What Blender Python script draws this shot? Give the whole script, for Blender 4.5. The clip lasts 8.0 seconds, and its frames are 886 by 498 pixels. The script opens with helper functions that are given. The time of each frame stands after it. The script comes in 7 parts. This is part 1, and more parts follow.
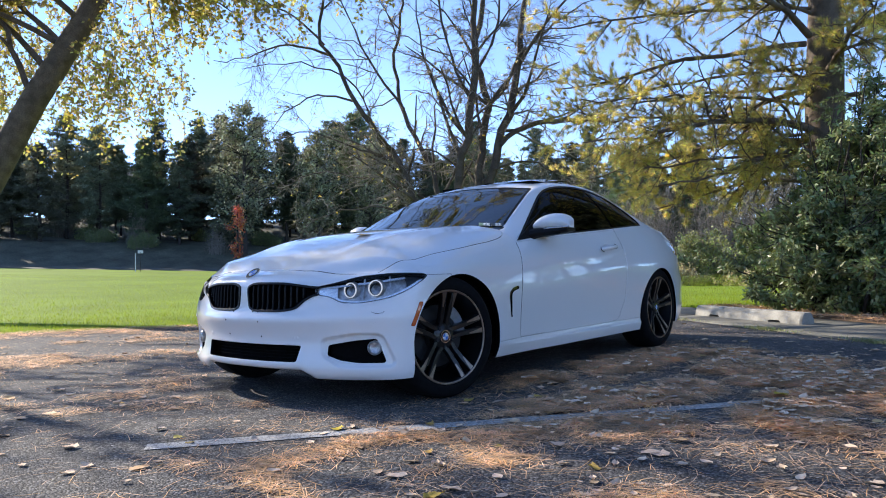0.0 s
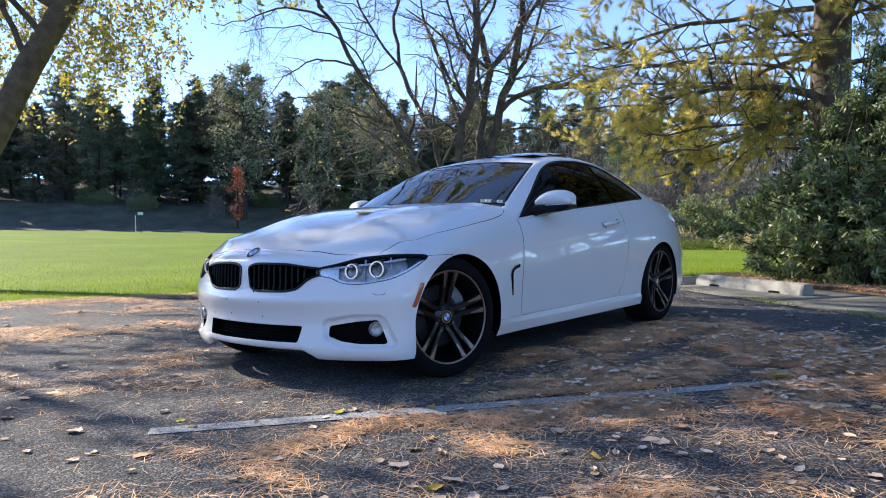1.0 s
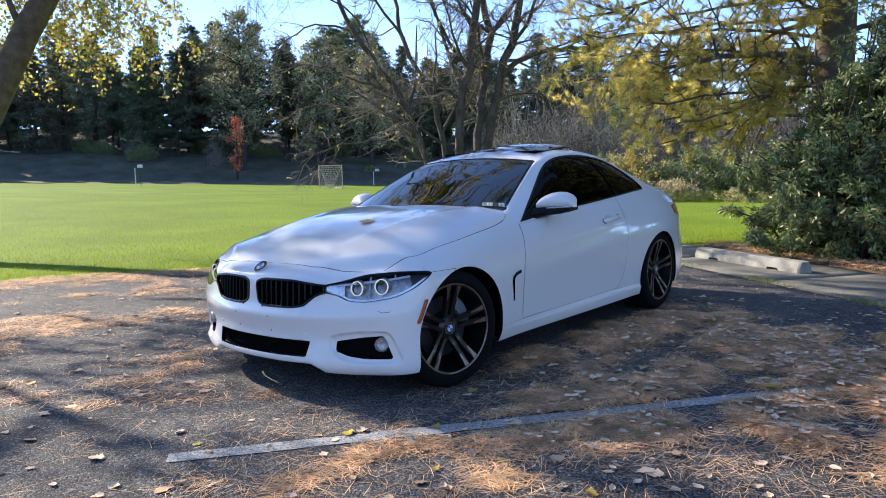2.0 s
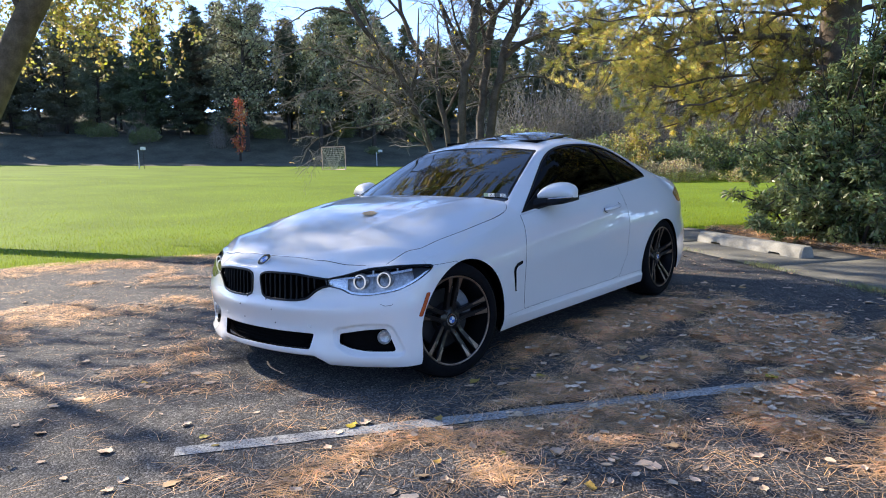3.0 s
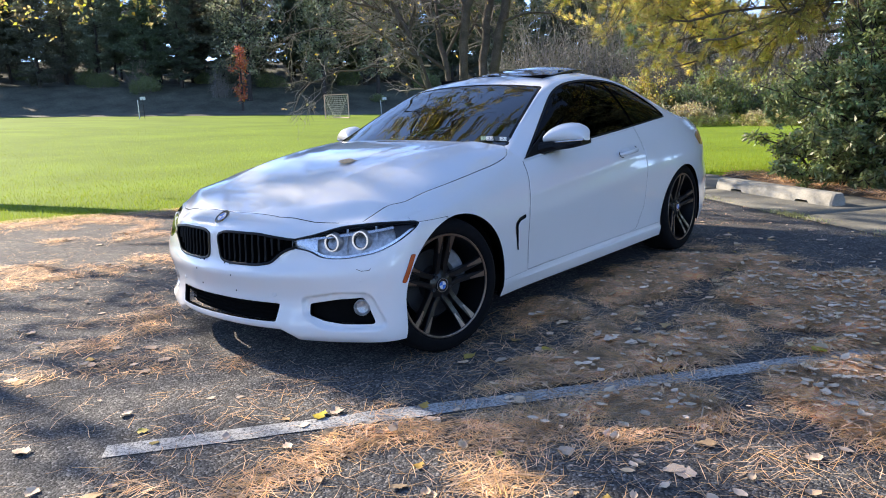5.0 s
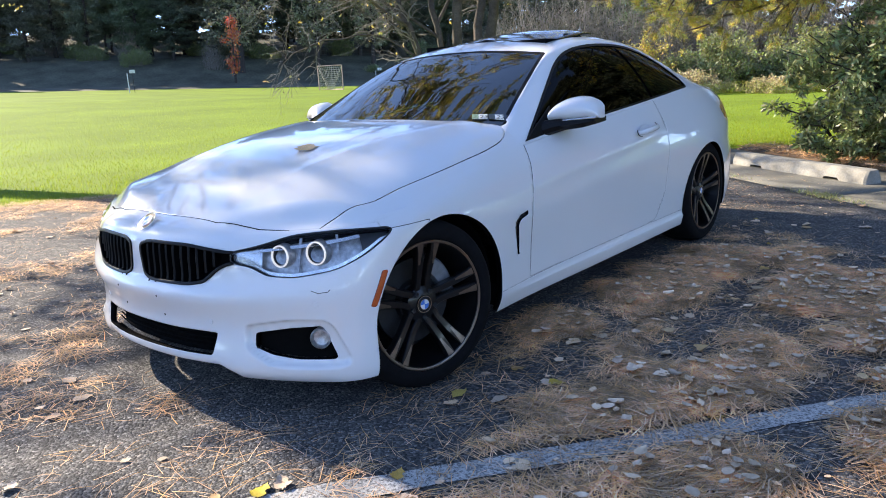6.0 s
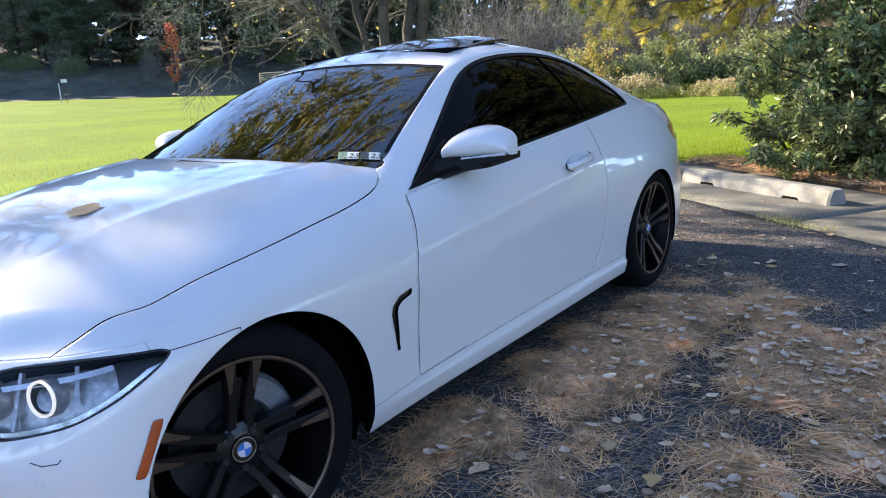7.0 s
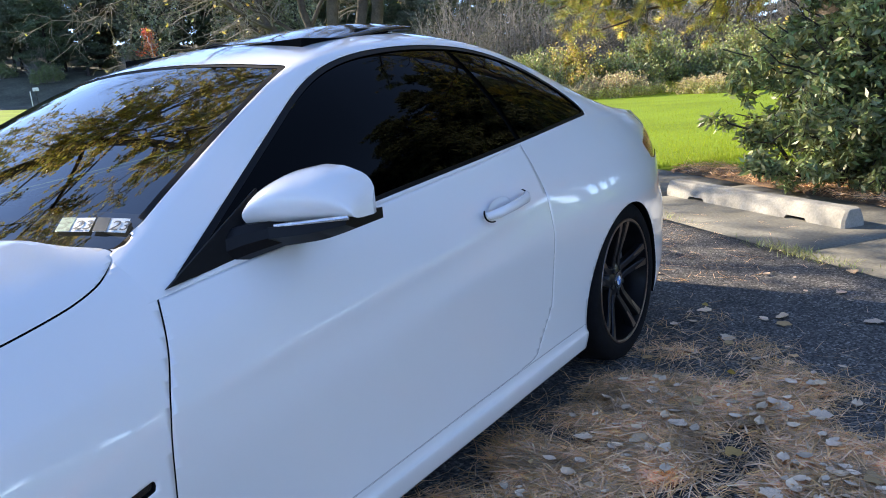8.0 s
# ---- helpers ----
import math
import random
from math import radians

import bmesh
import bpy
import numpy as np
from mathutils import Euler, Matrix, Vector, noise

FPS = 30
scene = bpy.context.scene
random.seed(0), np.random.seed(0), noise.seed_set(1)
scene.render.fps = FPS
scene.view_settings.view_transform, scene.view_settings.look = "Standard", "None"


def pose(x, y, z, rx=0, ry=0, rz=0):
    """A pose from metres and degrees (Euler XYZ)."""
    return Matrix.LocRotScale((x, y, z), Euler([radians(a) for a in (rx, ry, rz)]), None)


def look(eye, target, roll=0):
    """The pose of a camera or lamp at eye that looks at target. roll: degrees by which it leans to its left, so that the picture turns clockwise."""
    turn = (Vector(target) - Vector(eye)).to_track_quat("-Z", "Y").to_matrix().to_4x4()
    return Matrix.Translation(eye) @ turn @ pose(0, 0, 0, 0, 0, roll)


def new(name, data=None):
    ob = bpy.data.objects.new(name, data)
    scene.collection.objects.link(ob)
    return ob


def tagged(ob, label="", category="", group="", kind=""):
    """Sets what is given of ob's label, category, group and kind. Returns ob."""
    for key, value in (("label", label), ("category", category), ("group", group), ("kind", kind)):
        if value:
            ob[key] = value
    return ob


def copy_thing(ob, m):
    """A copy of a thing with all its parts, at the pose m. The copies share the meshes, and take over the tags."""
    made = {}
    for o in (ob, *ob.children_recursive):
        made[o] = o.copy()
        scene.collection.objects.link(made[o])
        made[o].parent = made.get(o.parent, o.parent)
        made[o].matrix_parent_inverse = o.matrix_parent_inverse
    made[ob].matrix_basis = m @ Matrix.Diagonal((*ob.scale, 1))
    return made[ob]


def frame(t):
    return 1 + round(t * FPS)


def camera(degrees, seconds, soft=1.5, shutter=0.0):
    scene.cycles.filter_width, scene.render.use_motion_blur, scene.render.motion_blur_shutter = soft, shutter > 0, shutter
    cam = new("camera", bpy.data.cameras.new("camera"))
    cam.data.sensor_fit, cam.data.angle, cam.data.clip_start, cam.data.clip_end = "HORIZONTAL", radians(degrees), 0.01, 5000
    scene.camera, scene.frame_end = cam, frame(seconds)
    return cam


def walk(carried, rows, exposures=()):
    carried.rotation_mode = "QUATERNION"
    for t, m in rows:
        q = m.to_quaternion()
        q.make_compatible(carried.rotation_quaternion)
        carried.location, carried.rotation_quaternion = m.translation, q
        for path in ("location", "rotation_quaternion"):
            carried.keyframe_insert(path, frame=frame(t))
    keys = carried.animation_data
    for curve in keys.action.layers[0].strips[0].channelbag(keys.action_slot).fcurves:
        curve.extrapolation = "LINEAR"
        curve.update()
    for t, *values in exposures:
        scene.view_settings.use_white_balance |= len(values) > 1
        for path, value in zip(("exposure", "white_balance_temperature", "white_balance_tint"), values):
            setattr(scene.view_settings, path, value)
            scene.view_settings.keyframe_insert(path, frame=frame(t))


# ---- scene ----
cam = camera(61.4, 8.0, soft=1.0)
PATH = [
    (0, (3.318, -3.083, 0.694), (2.067, -1.523, 0.741), -1.3),
    (0.5, (3.316, -3.082, 0.691), (2.065, -1.522, 0.712), -1.2),
    (1, (3.303, -3.07, 0.794), (2.05, -1.512, 0.737), -1.2),
    (2.5, (3.358, -3.136, 1.235), (2.106, -1.595, 0.996), -1.8),
    (3, (3.366, -3.131, 1.23), (2.109, -1.596, 0.977), -1.9),
    (3.5, (3.381, -3.109, 1.224), (2.115, -1.584, 0.962), -1.9),
    (4, (3.391, -3.036, 1.208), (2.12, -1.518, 0.924), -1.9),
    (4.5, (3.255, -2.838, 1.171), (1.989, -1.326, 0.838), -2.1),
    (6, (2.631, -1.996, 1.169), (1.379, -0.506, 0.706), -3.2),
    (6.5, (2.437, -1.565, 1.154), (1.237, -0.034, 0.691), -3.8),
    (7, (2.289, -1.061, 1.206), (1.133, 0.505, 0.748), -3.8),
    (7.5, (2.12, -0.529, 1.208), (0.983, 1.054, 0.756), -3.7),
    (8, (1.956, 0.04, 1.183), (0.821, 1.622, 0.726), -4.8),
]
walk(cam, [(t, look(eye, target, roll)) for t, eye, target, roll in PATH], [(0, 1.74, 6650, 12), (4, 1.95, 7000, 13), (6, 2.2, 7250, 13), (8, 2.35, 7300, 13)])

# ---- daylight: low autumn sun from the side of the field ----
SUN = Vector((-1.0, -0.04, 0.53)).normalized()
world = bpy.data.worlds.new("sky")
scene.world = world
world.use_nodes = True
wn = world.node_tree
sky = wn.nodes.new("ShaderNodeTexSky")
sky.sky_type, sky.sun_disc = "NISHITA", False
sky.sun_elevation, sky.sun_rotation = math.asin(SUN.z), math.atan2(SUN.x, SUN.y)
sky.altitude, sky.air_density, sky.dust_density, sky.ozone_density = 100, 0.34, 0.0, 2.4
wn.links.new(sky.outputs[0], wn.nodes["Background"].inputs[0])
wn.nodes["Background"].inputs[1].default_value = 0.175
sun = new("sun", bpy.data.lights.new("sun", "SUN"))
sun.data.energy, sun.data.angle, sun.data.color = 2.9, radians(0.55), (1.0, 0.93, 0.82)
sun.matrix_world = look(SUN * 50, (0, 0, 0))


# ---- mesh helpers ----
def finish(me, material, smooth=True, sharp=None):
    if material:
        me.materials.append(material)
    if smooth:
        me.polygons.foreach_set("use_smooth", np.ones(len(me.polygons), dtype=bool))
        if sharp:
            me.set_sharp_from_angle(angle=radians(sharp))
    me.update()
    return me


def mesh_np(name, verts, faces, material, smooth=False, sharp=None):
    """A mesh from arrays: verts (n, 3), faces (m, 3) or (m, 4), or a list of polygons."""
    me = bpy.data.meshes.new(name)
    if isinstance(faces, np.ndarray):
        m, k = faces.shape
        me.vertices.add(len(verts))
        me.vertices.foreach_set("co", np.asarray(verts, dtype=np.float32).ravel())
        me.loops.add(m * k)
        me.loops.foreach_set("vertex_index", faces.astype(np.int32).ravel())
        me.polygons.add(m)
        me.polygons.foreach_set("loop_start", np.arange(0, m * k, k, dtype=np.int32))
        me.update(calc_edges=True)
    else:
        me.from_pydata([tuple(v) for v in verts], [], faces)
    return finish(me, material, smooth, sharp)


def part(name, data, material, parent, label="", smooth=True, sharp=35):
    """Links a bmesh, or (verts, faces), or a mesh as one object under a thing or a part."""
    if isinstance(data, bmesh.types.BMesh):
        me = bpy.data.meshes.new(name)
        data.to_mesh(me)
        data.free()
        finish(me, material, smooth, sharp)
    elif isinstance(data, bpy.types.Mesh):
        me = data
    else:
        me = mesh_np(name, data[0], data[1], material, smooth, sharp)
    ob = new(name, me)
    ob.parent = parent
    if label:
        tagged(ob, label)
    return ob


def thing(name, label, category, m=None, group="", kind=""):
    ob = new(name)
    ob.empty_display_size = 0.2
    if m is not None:
        ob.matrix_world = m
    return tagged(ob, label, category, group, kind)


def box(size, at=(0, 0, 0), bevel=0.0, segments=2):
    bm = bmesh.new()
    bmesh.ops.create_cube(bm, size=1, matrix=Matrix.Translation(at) @ Matrix.Diagonal((*size, 1)))
    if bevel:
        bmesh.ops.bevel(bm, geom=bm.edges[:], offset=bevel, segments=segments, profile=0.6, affect="EDGES")
    return bm


def lathe(profile, n=48, axis="x"):
    """Verts and faces of a profile of (radius, along) turned round the x axis."""
    a = np.linspace(0, 2 * np.pi, n, endpoint=False)
    v, f, k = [], [], len(profile)
    for r, h in profile:
        v.append(np.stack([np.full(n, h), r * np.cos(a), r * np.sin(a)], 1))
    v = np.concatenate(v)
    for i in range(k - 1):
        for j in range(n):
            j2 = (j + 1) % n
            f.append((i * n + j, i * n + j2, (i + 1) * n + j2, (i + 1) * n + j))
    return v, f


def spline(ts, ys, t):
    """Natural cubic spline through (ts, ys), at t."""
    ts, ys, t = np.asarray(ts, float), np.asarray(ys, float), np.asarray(t, float)
    n, h = len(ts), np.diff(ts)
    a, b = np.eye(n), np.zeros((n,) + ys.shape[1:])
    for i in range(1, n - 1):
        a[i, i - 1], a[i, i], a[i, i + 1] = h[i - 1], 2 * (h[i - 1] + h[i]), h[i]
        b[i] = 6 * ((ys[i + 1] - ys[i]) / h[i] - (ys[i] - ys[i - 1]) / h[i - 1])
    m = np.linalg.solve(a, b)
    i = np.clip(np.searchsorted(ts, t) - 1, 0, n - 2)
    sh = (-1,) + (1,) * (ys.ndim - 1)
    u, w, hh = (ts[i + 1] - t).reshape(sh), (t - ts[i]).reshape(sh), h[i].reshape(sh)
    return (m[i] * u ** 3 + m[i + 1] * w ** 3) / (6 * hh) + (ys[i] / hh - m[i] * hh / 6) * u + (ys[i + 1] / hh - m[i + 1] * hh / 6) * w


def pchip(ts, ys, t):
    """Cubic through (ts, ys) that does not overshoot, at t."""
    ts, ys, t = np.asarray(ts, float), np.asarray(ys, float), np.asarray(t, float)
    h = np.diff(ts)
    sh = (-1,) + (1,) * (ys.ndim - 1)
    s = np.diff(ys, axis=0) / h.reshape(sh)
    d = np.zeros_like(ys)
    p = s[:-1] * s[1:]
    with np.errstate(divide="ignore", invalid="ignore"):
        d[1:-1] = np.where(p > 0, 2 * p / (s[:-1] + s[1:]), 0)
    d[0], d[-1] = s[0], s[-1]
    i = np.clip(np.searchsorted(ts, t) - 1, 0, len(ts) - 2)
    x, hh = ((t - ts[i]) / h[i]).reshape(sh), h[i].reshape(sh)
    return ys[i] * (1 + 2 * x) * (1 - x) ** 2 + ys[i + 1] * x * x * (3 - 2 * x) + hh * (d[i] * x * (1 - x) ** 2 + d[i + 1] * x * x * (x - 1))


def tubes(lines, sides=6):
    """Verts and quads of tapered tubes; each line is (points (n, 3), radii (n,))."""
    vs, fs, base = [], [], 0
    a = np.linspace(0, 2 * np.pi, sides, endpoint=False)
    for pts, rad in lines:
        pts, rad = np.asarray(pts, float), np.asarray(rad, float)
        n = len(pts)
        d = np.gradient(pts, axis=0)
        d /= np.linalg.norm(d, axis=1, keepdims=True) + 1e-9
        ref = np.where(np.abs(d[:, 2:3]) > 0.9, np.array([[1.0, 0, 0]]), np.array([[0, 0, 1.0]]))
        u = np.cross(d, ref)
        u /= np.linalg.norm(u, axis=1, keepdims=True) + 1e-9
        w = np.cross(d, u)
        ring = pts[:, None] + rad[:, None, None] * (np.cos(a)[None, :, None] * u[:, None] + np.sin(a)[None, :, None] * w[:, None])
        vs.append(ring.reshape(-1, 3))
        i, j = np.meshgrid(np.arange(n - 1), np.arange(sides), indexing="ij")
        j2 = (j + 1) % sides
        fs.append(np.stack([i * sides + j, i * sides + j2, (i + 1) * sides + j2, (i + 1) * sides + j], -1).reshape(-1, 4) + base)
        base += n * sides
    return np.concatenate(vs), np.concatenate(fs)


# ---- materials ----
def material(name, color, rough=0.5, metal=0.0, vary=0.15, scale=8.0, fine=60.0, bump=0.0, bump_scale=200.0, coat=0.0, emit=None, random_tint=0.0, island=False, spec=0.5, translucent=0.0, hue=1.0):
    """A node material: colour varied at two scales, with fine relief; random_tint varies it from piece to piece."""
    m = bpy.data.materials.new(name)
    m.use_nodes = True
    nt = m.node_tree
    b = nt.nodes["Principled BSDF"]
    b.inputs["Roughness"].default_value, b.inputs["Metallic"].default_value = rough, metal
    b.inputs["Specular IOR Level"].default_value = spec
    b.inputs["Coat Weight"].default_value, b.inputs["Coat Roughness"].default_value = coat, 0.03
    lk = nt.links.new
    co = nt.nodes.new("ShaderNodeTexCoord").outputs["Object"]
    rgb = nt.nodes.new("ShaderNodeRGB")
    rgb.outputs[0].default_value = (*color, 1)
    out = rgb.outputs[0]
    for sc, amount, detail in ((scale, vary, 3), (fine, vary * 0.7, 2)):
        if amount <= 0:
            continue
        tex = nt.nodes.new("ShaderNodeTexNoise")
        tex.inputs["Scale"].default_value, tex.inputs["Detail"].default_value = sc, detail
        lk(co, tex.inputs["Vector"])
        rng = nt.nodes.new("ShaderNodeMapRange")
        rng.inputs[1].default_value, rng.inputs[2].default_value = 0.3, 0.7
        rng.inputs[3].default_value, rng.inputs[4].default_value = 1 - amount, 1 + amount
        lk(tex.outputs["Fac"], rng.inputs[0])
        mul = nt.nodes.new("ShaderNodeVectorMath")
        mul.operation = "SCALE"
        lk(out, mul.inputs[0])
        lk(rng.outputs[0], mul.inputs["Scale"])
        out = mul.outputs[0]
    if random_tint:
        hsv = nt.nodes.new("ShaderNodeHueSaturation")
        src = nt.nodes.new("ShaderNodeNewGeometry").outputs["Random Per Island"] if island else nt.nodes.new("ShaderNodeObjectInfo").outputs["Random"]
        for k, (lo, hi), mult in (("Hue", (0.5 - 0.05 * hue * random_tint, 0.5 + 0.05 * hue * random_tint), 1.0), ("Value", (1 - 0.5 * random_tint, 1 + 0.4 * random_tint), 7.31), ("Saturation", (1 - 0.3 * random_tint, 1 + 0.1 * random_tint), 3.17)):
            fr = nt.nodes.new("ShaderNodeMath")
            fr.operation = "MULTIPLY"
            fr.inputs[1].default_value = mult
            lk(src, fr.inputs[0])
            f2 = nt.nodes.new("ShaderNodeMath")
            f2.operation = "FRACT"
            lk(fr.outputs[0], f2.inputs[0])
            mr = nt.nodes.new("ShaderNodeMapRange")
            mr.inputs[3].default_value, mr.inputs[4].default_value = lo, hi
            lk(f2.outputs[0], mr.inputs[0])
            lk(mr.outputs[0], hsv.inputs[k])
        lk(out, hsv.inputs["Color"])
        out = hsv.outputs[0]
    lk(out, b.inputs["Base Color"])
    if bump:
        tex = nt.nodes.new("ShaderNodeTexNoise")
        tex.inputs["Scale"].default_value, tex.inputs["Detail"].default_value = bump_scale, 4
        lk(co, tex.inputs["Vector"])
        bp = nt.nodes.new("ShaderNodeBump")
        bp.inputs["Strength"].default_value, bp.inputs["Distance"].default_value = min(1.0, bump), 0.004
        lk(tex.outputs["Fac"], bp.inputs["Height"])
        lk(bp.outputs[0], b.inputs["Normal"])
    if emit:
        b.inputs["Emission Color"].default_value, b.inputs["Emission Strength"].default_value = (*emit[:3], 1), emit[3]
    if translucent:
        tr = nt.nodes.new("ShaderNodeBsdfTranslucent")
        lk(out, tr.inputs["Color"])
        mix = nt.nodes.new("ShaderNodeMixShader")
        mix.inputs[0].default_value = translucent
        lk(b.outputs[0], mix.inputs[1])
        lk(tr.outputs[0], mix.inputs[2])
        lk(mix.outputs[0], nt.nodes["Material Output"].inputs["Surface"])
    return m


def glass(name, tint, ior, rough=0.0):
    """A thin pane: tinted see-through, with a mirror sheen by Fresnel."""
    m = bpy.data.materials.new(name)
    m.use_nodes = True
    nt = m.node_tree
    nt.nodes.remove(nt.nodes["Principled BSDF"])
    tr, gl = nt.nodes.new("ShaderNodeBsdfTransparent"), nt.nodes.new("ShaderNodeBsdfGlossy")
    fr, mix = nt.nodes.new("ShaderNodeFresnel"), nt.nodes.new("ShaderNodeMixShader")
    tr.inputs[0].default_value = (*tint, 1)
    gl.inputs["Roughness"].default_value = rough
    fr.inputs[0].default_value = ior
    for a, c in ((fr.outputs[0], mix.inputs[0]), (tr.outputs[0], mix.inputs[1]), (gl.outputs[0], mix.inputs[2]), (mix.outputs[0], nt.nodes["Material Output"].inputs[0])):
        nt.links.new(a, c)
    return m


PAINT = material("white_paint", (0.80, 0.80, 0.80), rough=0.32, coat=1.0, vary=0.012, scale=1.5, fine=900, bump=0.012, bump_scale=1400)
BLACK_GLOSS = material("black_gloss", (0.008, 0.008, 0.009), rough=0.12, coat=0.5, vary=0.1)
BLACK_SATIN = material("black_satin", (0.005, 0.005, 0.006), rough=0.4, spec=0.2, vary=0.1)
BLACK_TRIM = material("black_trim", (0.007, 0.007, 0.008), rough=0.6, spec=0.15, vary=0.15, bump=0.1, bump_scale=900)
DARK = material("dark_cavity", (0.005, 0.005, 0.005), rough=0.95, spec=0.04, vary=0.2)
RUBBER = material("tyre_rubber", (0.006, 0.006, 0.007), rough=0.85, spec=0.12, vary=0.2, scale=20, bump=0.15, bump_scale=300)
RIM_BLACK = material("rim_black", (0.006, 0.006, 0.007), rough=0.3, metal=0.0, coat=0.25, spec=0.3, vary=0.1)
RIM_CUT = material("rim_machined", (0.21, 0.175, 0.155), rough=0.34, metal=1.0, vary=0.15, scale=40, fine=400)
STEEL = material("brake_steel", (0.016, 0.016, 0.017), rough=0.6, metal=0.2, vary=0.2, scale=30)
CALIPER = material("caliper_grey", (0.22, 0.235, 0.25), rough=0.5, metal=0.3, vary=0.15)
CHROME = material("chrome", (0.75, 0.76, 0.78), rough=0.08, metal=1.0, vary=0.05)
LAMP_SILVER = material("lamp_silver", (0.82, 0.82, 0.82), rough=0.18, metal=0.75, vary=0.10, scale=60)
LAMP_DARK = material("lamp_dark", (0.03, 0.03, 0.032), rough=0.3, metal=0.2, vary=0.15)
LAMP_GREY = material("lamp_grey", (0.50, 0.50, 0.51), rough=0.28, metal=0.5, vary=0.25, scale=30)
RING_LIGHT = material("ring_light", (0.7, 0.72, 0.75), rough=0.3, vary=0, emit=(0.95, 0.97, 1.0, 0.14))
AMBER = material("amber_reflector", (0.50, 0.085, 0.02), rough=0.2, coat=0.5, vary=0.12, fine=500)
RED_LAMP = material("red_lamp", (0.45, 0.015, 0.01), rough=0.12, coat=0.8, vary=0.1)
BADGE_BLUE = material("badge_blue", (0.03, 0.17, 0.55), rough=0.4, coat=0.15, vary=0.03)
BADGE_WHITE = material("badge_white", (0.70, 0.71, 0.73), rough=0.4, coat=0.15, vary=0.03)
LEATHER = material("interior_black", (0.012, 0.012, 0.012), rough=0.7, spec=0.2, vary=0.2)
PAPER = material("sticker_white", (0.72, 0.74, 0.70), rough=0.5, vary=0.05)
STICKER_GREEN = material("sticker_green", (0.20, 0.30, 0.20), rough=0.5, vary=0.5, scale=90, fine=200)
STICKER_INK = material("sticker_ink", (0.03, 0.05, 0.06), rough=0.5, vary=0.1)
PRIVACY = glass("privacy_glass", (0.004, 0.004, 0.005), 1.22)
WINDSHIELD = glass("windshield_glass", (0.22, 0.25, 0.24), 2.3)
LENS = glass("lamp_lens", (0.95, 0.96, 0.97), 1.33)


# ---- ground: car park, concrete apron, playing field ----
E1, E2 = Vector((0.6157, 0.788, 0)), Vector((0.788, -0.6157, 0))  # along the parking lines, and across them
EDGE_LEFT, EDGE_CONC, EDGE_BED, EDGE_TURF = -5.6, 4.35, 5.72, 6.15


def lot(a, b, z=0.0):
    """A place from lengths along and across the parking lines."""
    return E1 * a + E2 * b + Vector((0, 0, z))


def smooth(x, lo, hi):
    t = np.clip((np.asarray(x, float) - lo) / (hi - lo), 0, 1)
    return t * t * (3 - 2 * t)


def bank_distance(x, y):
    """Metres past the foot of the wooded bank that closes the field."""
    return (-x * 0.74 + y * 0.673) - 82


def ground_z(x, y):
    x, y = np.asarray(x, float), np.asarray(y, float)
    a, b = x * E1.x + y * E1.y, x * E2.x + y * E2.y
    out = np.maximum(np.maximum(EDGE_LEFT - b, a - EDGE_BED), 0)
    plane = -0.0288 * x - 0.0253 * y
    far = np.hypot(x, y)
    z = plane * smooth(out, 0.5, 25) * (1 - 0.9 * smooth(far, 110, 300)) * (1 - smooth(b, 4, 30))
    z = z + 3.4 * smooth(bank_distance(x, y), 0, 16) + 4.5 * smooth(bank_distance(x, y), 14, 46)
    z = z + 0.012 * np.sin(x * 0.9 + 1) * np.sin(y * 0.7) * smooth(out, 0.2, 2)
    return np.where(out <= 0.02, -0.06, z - 0.004)


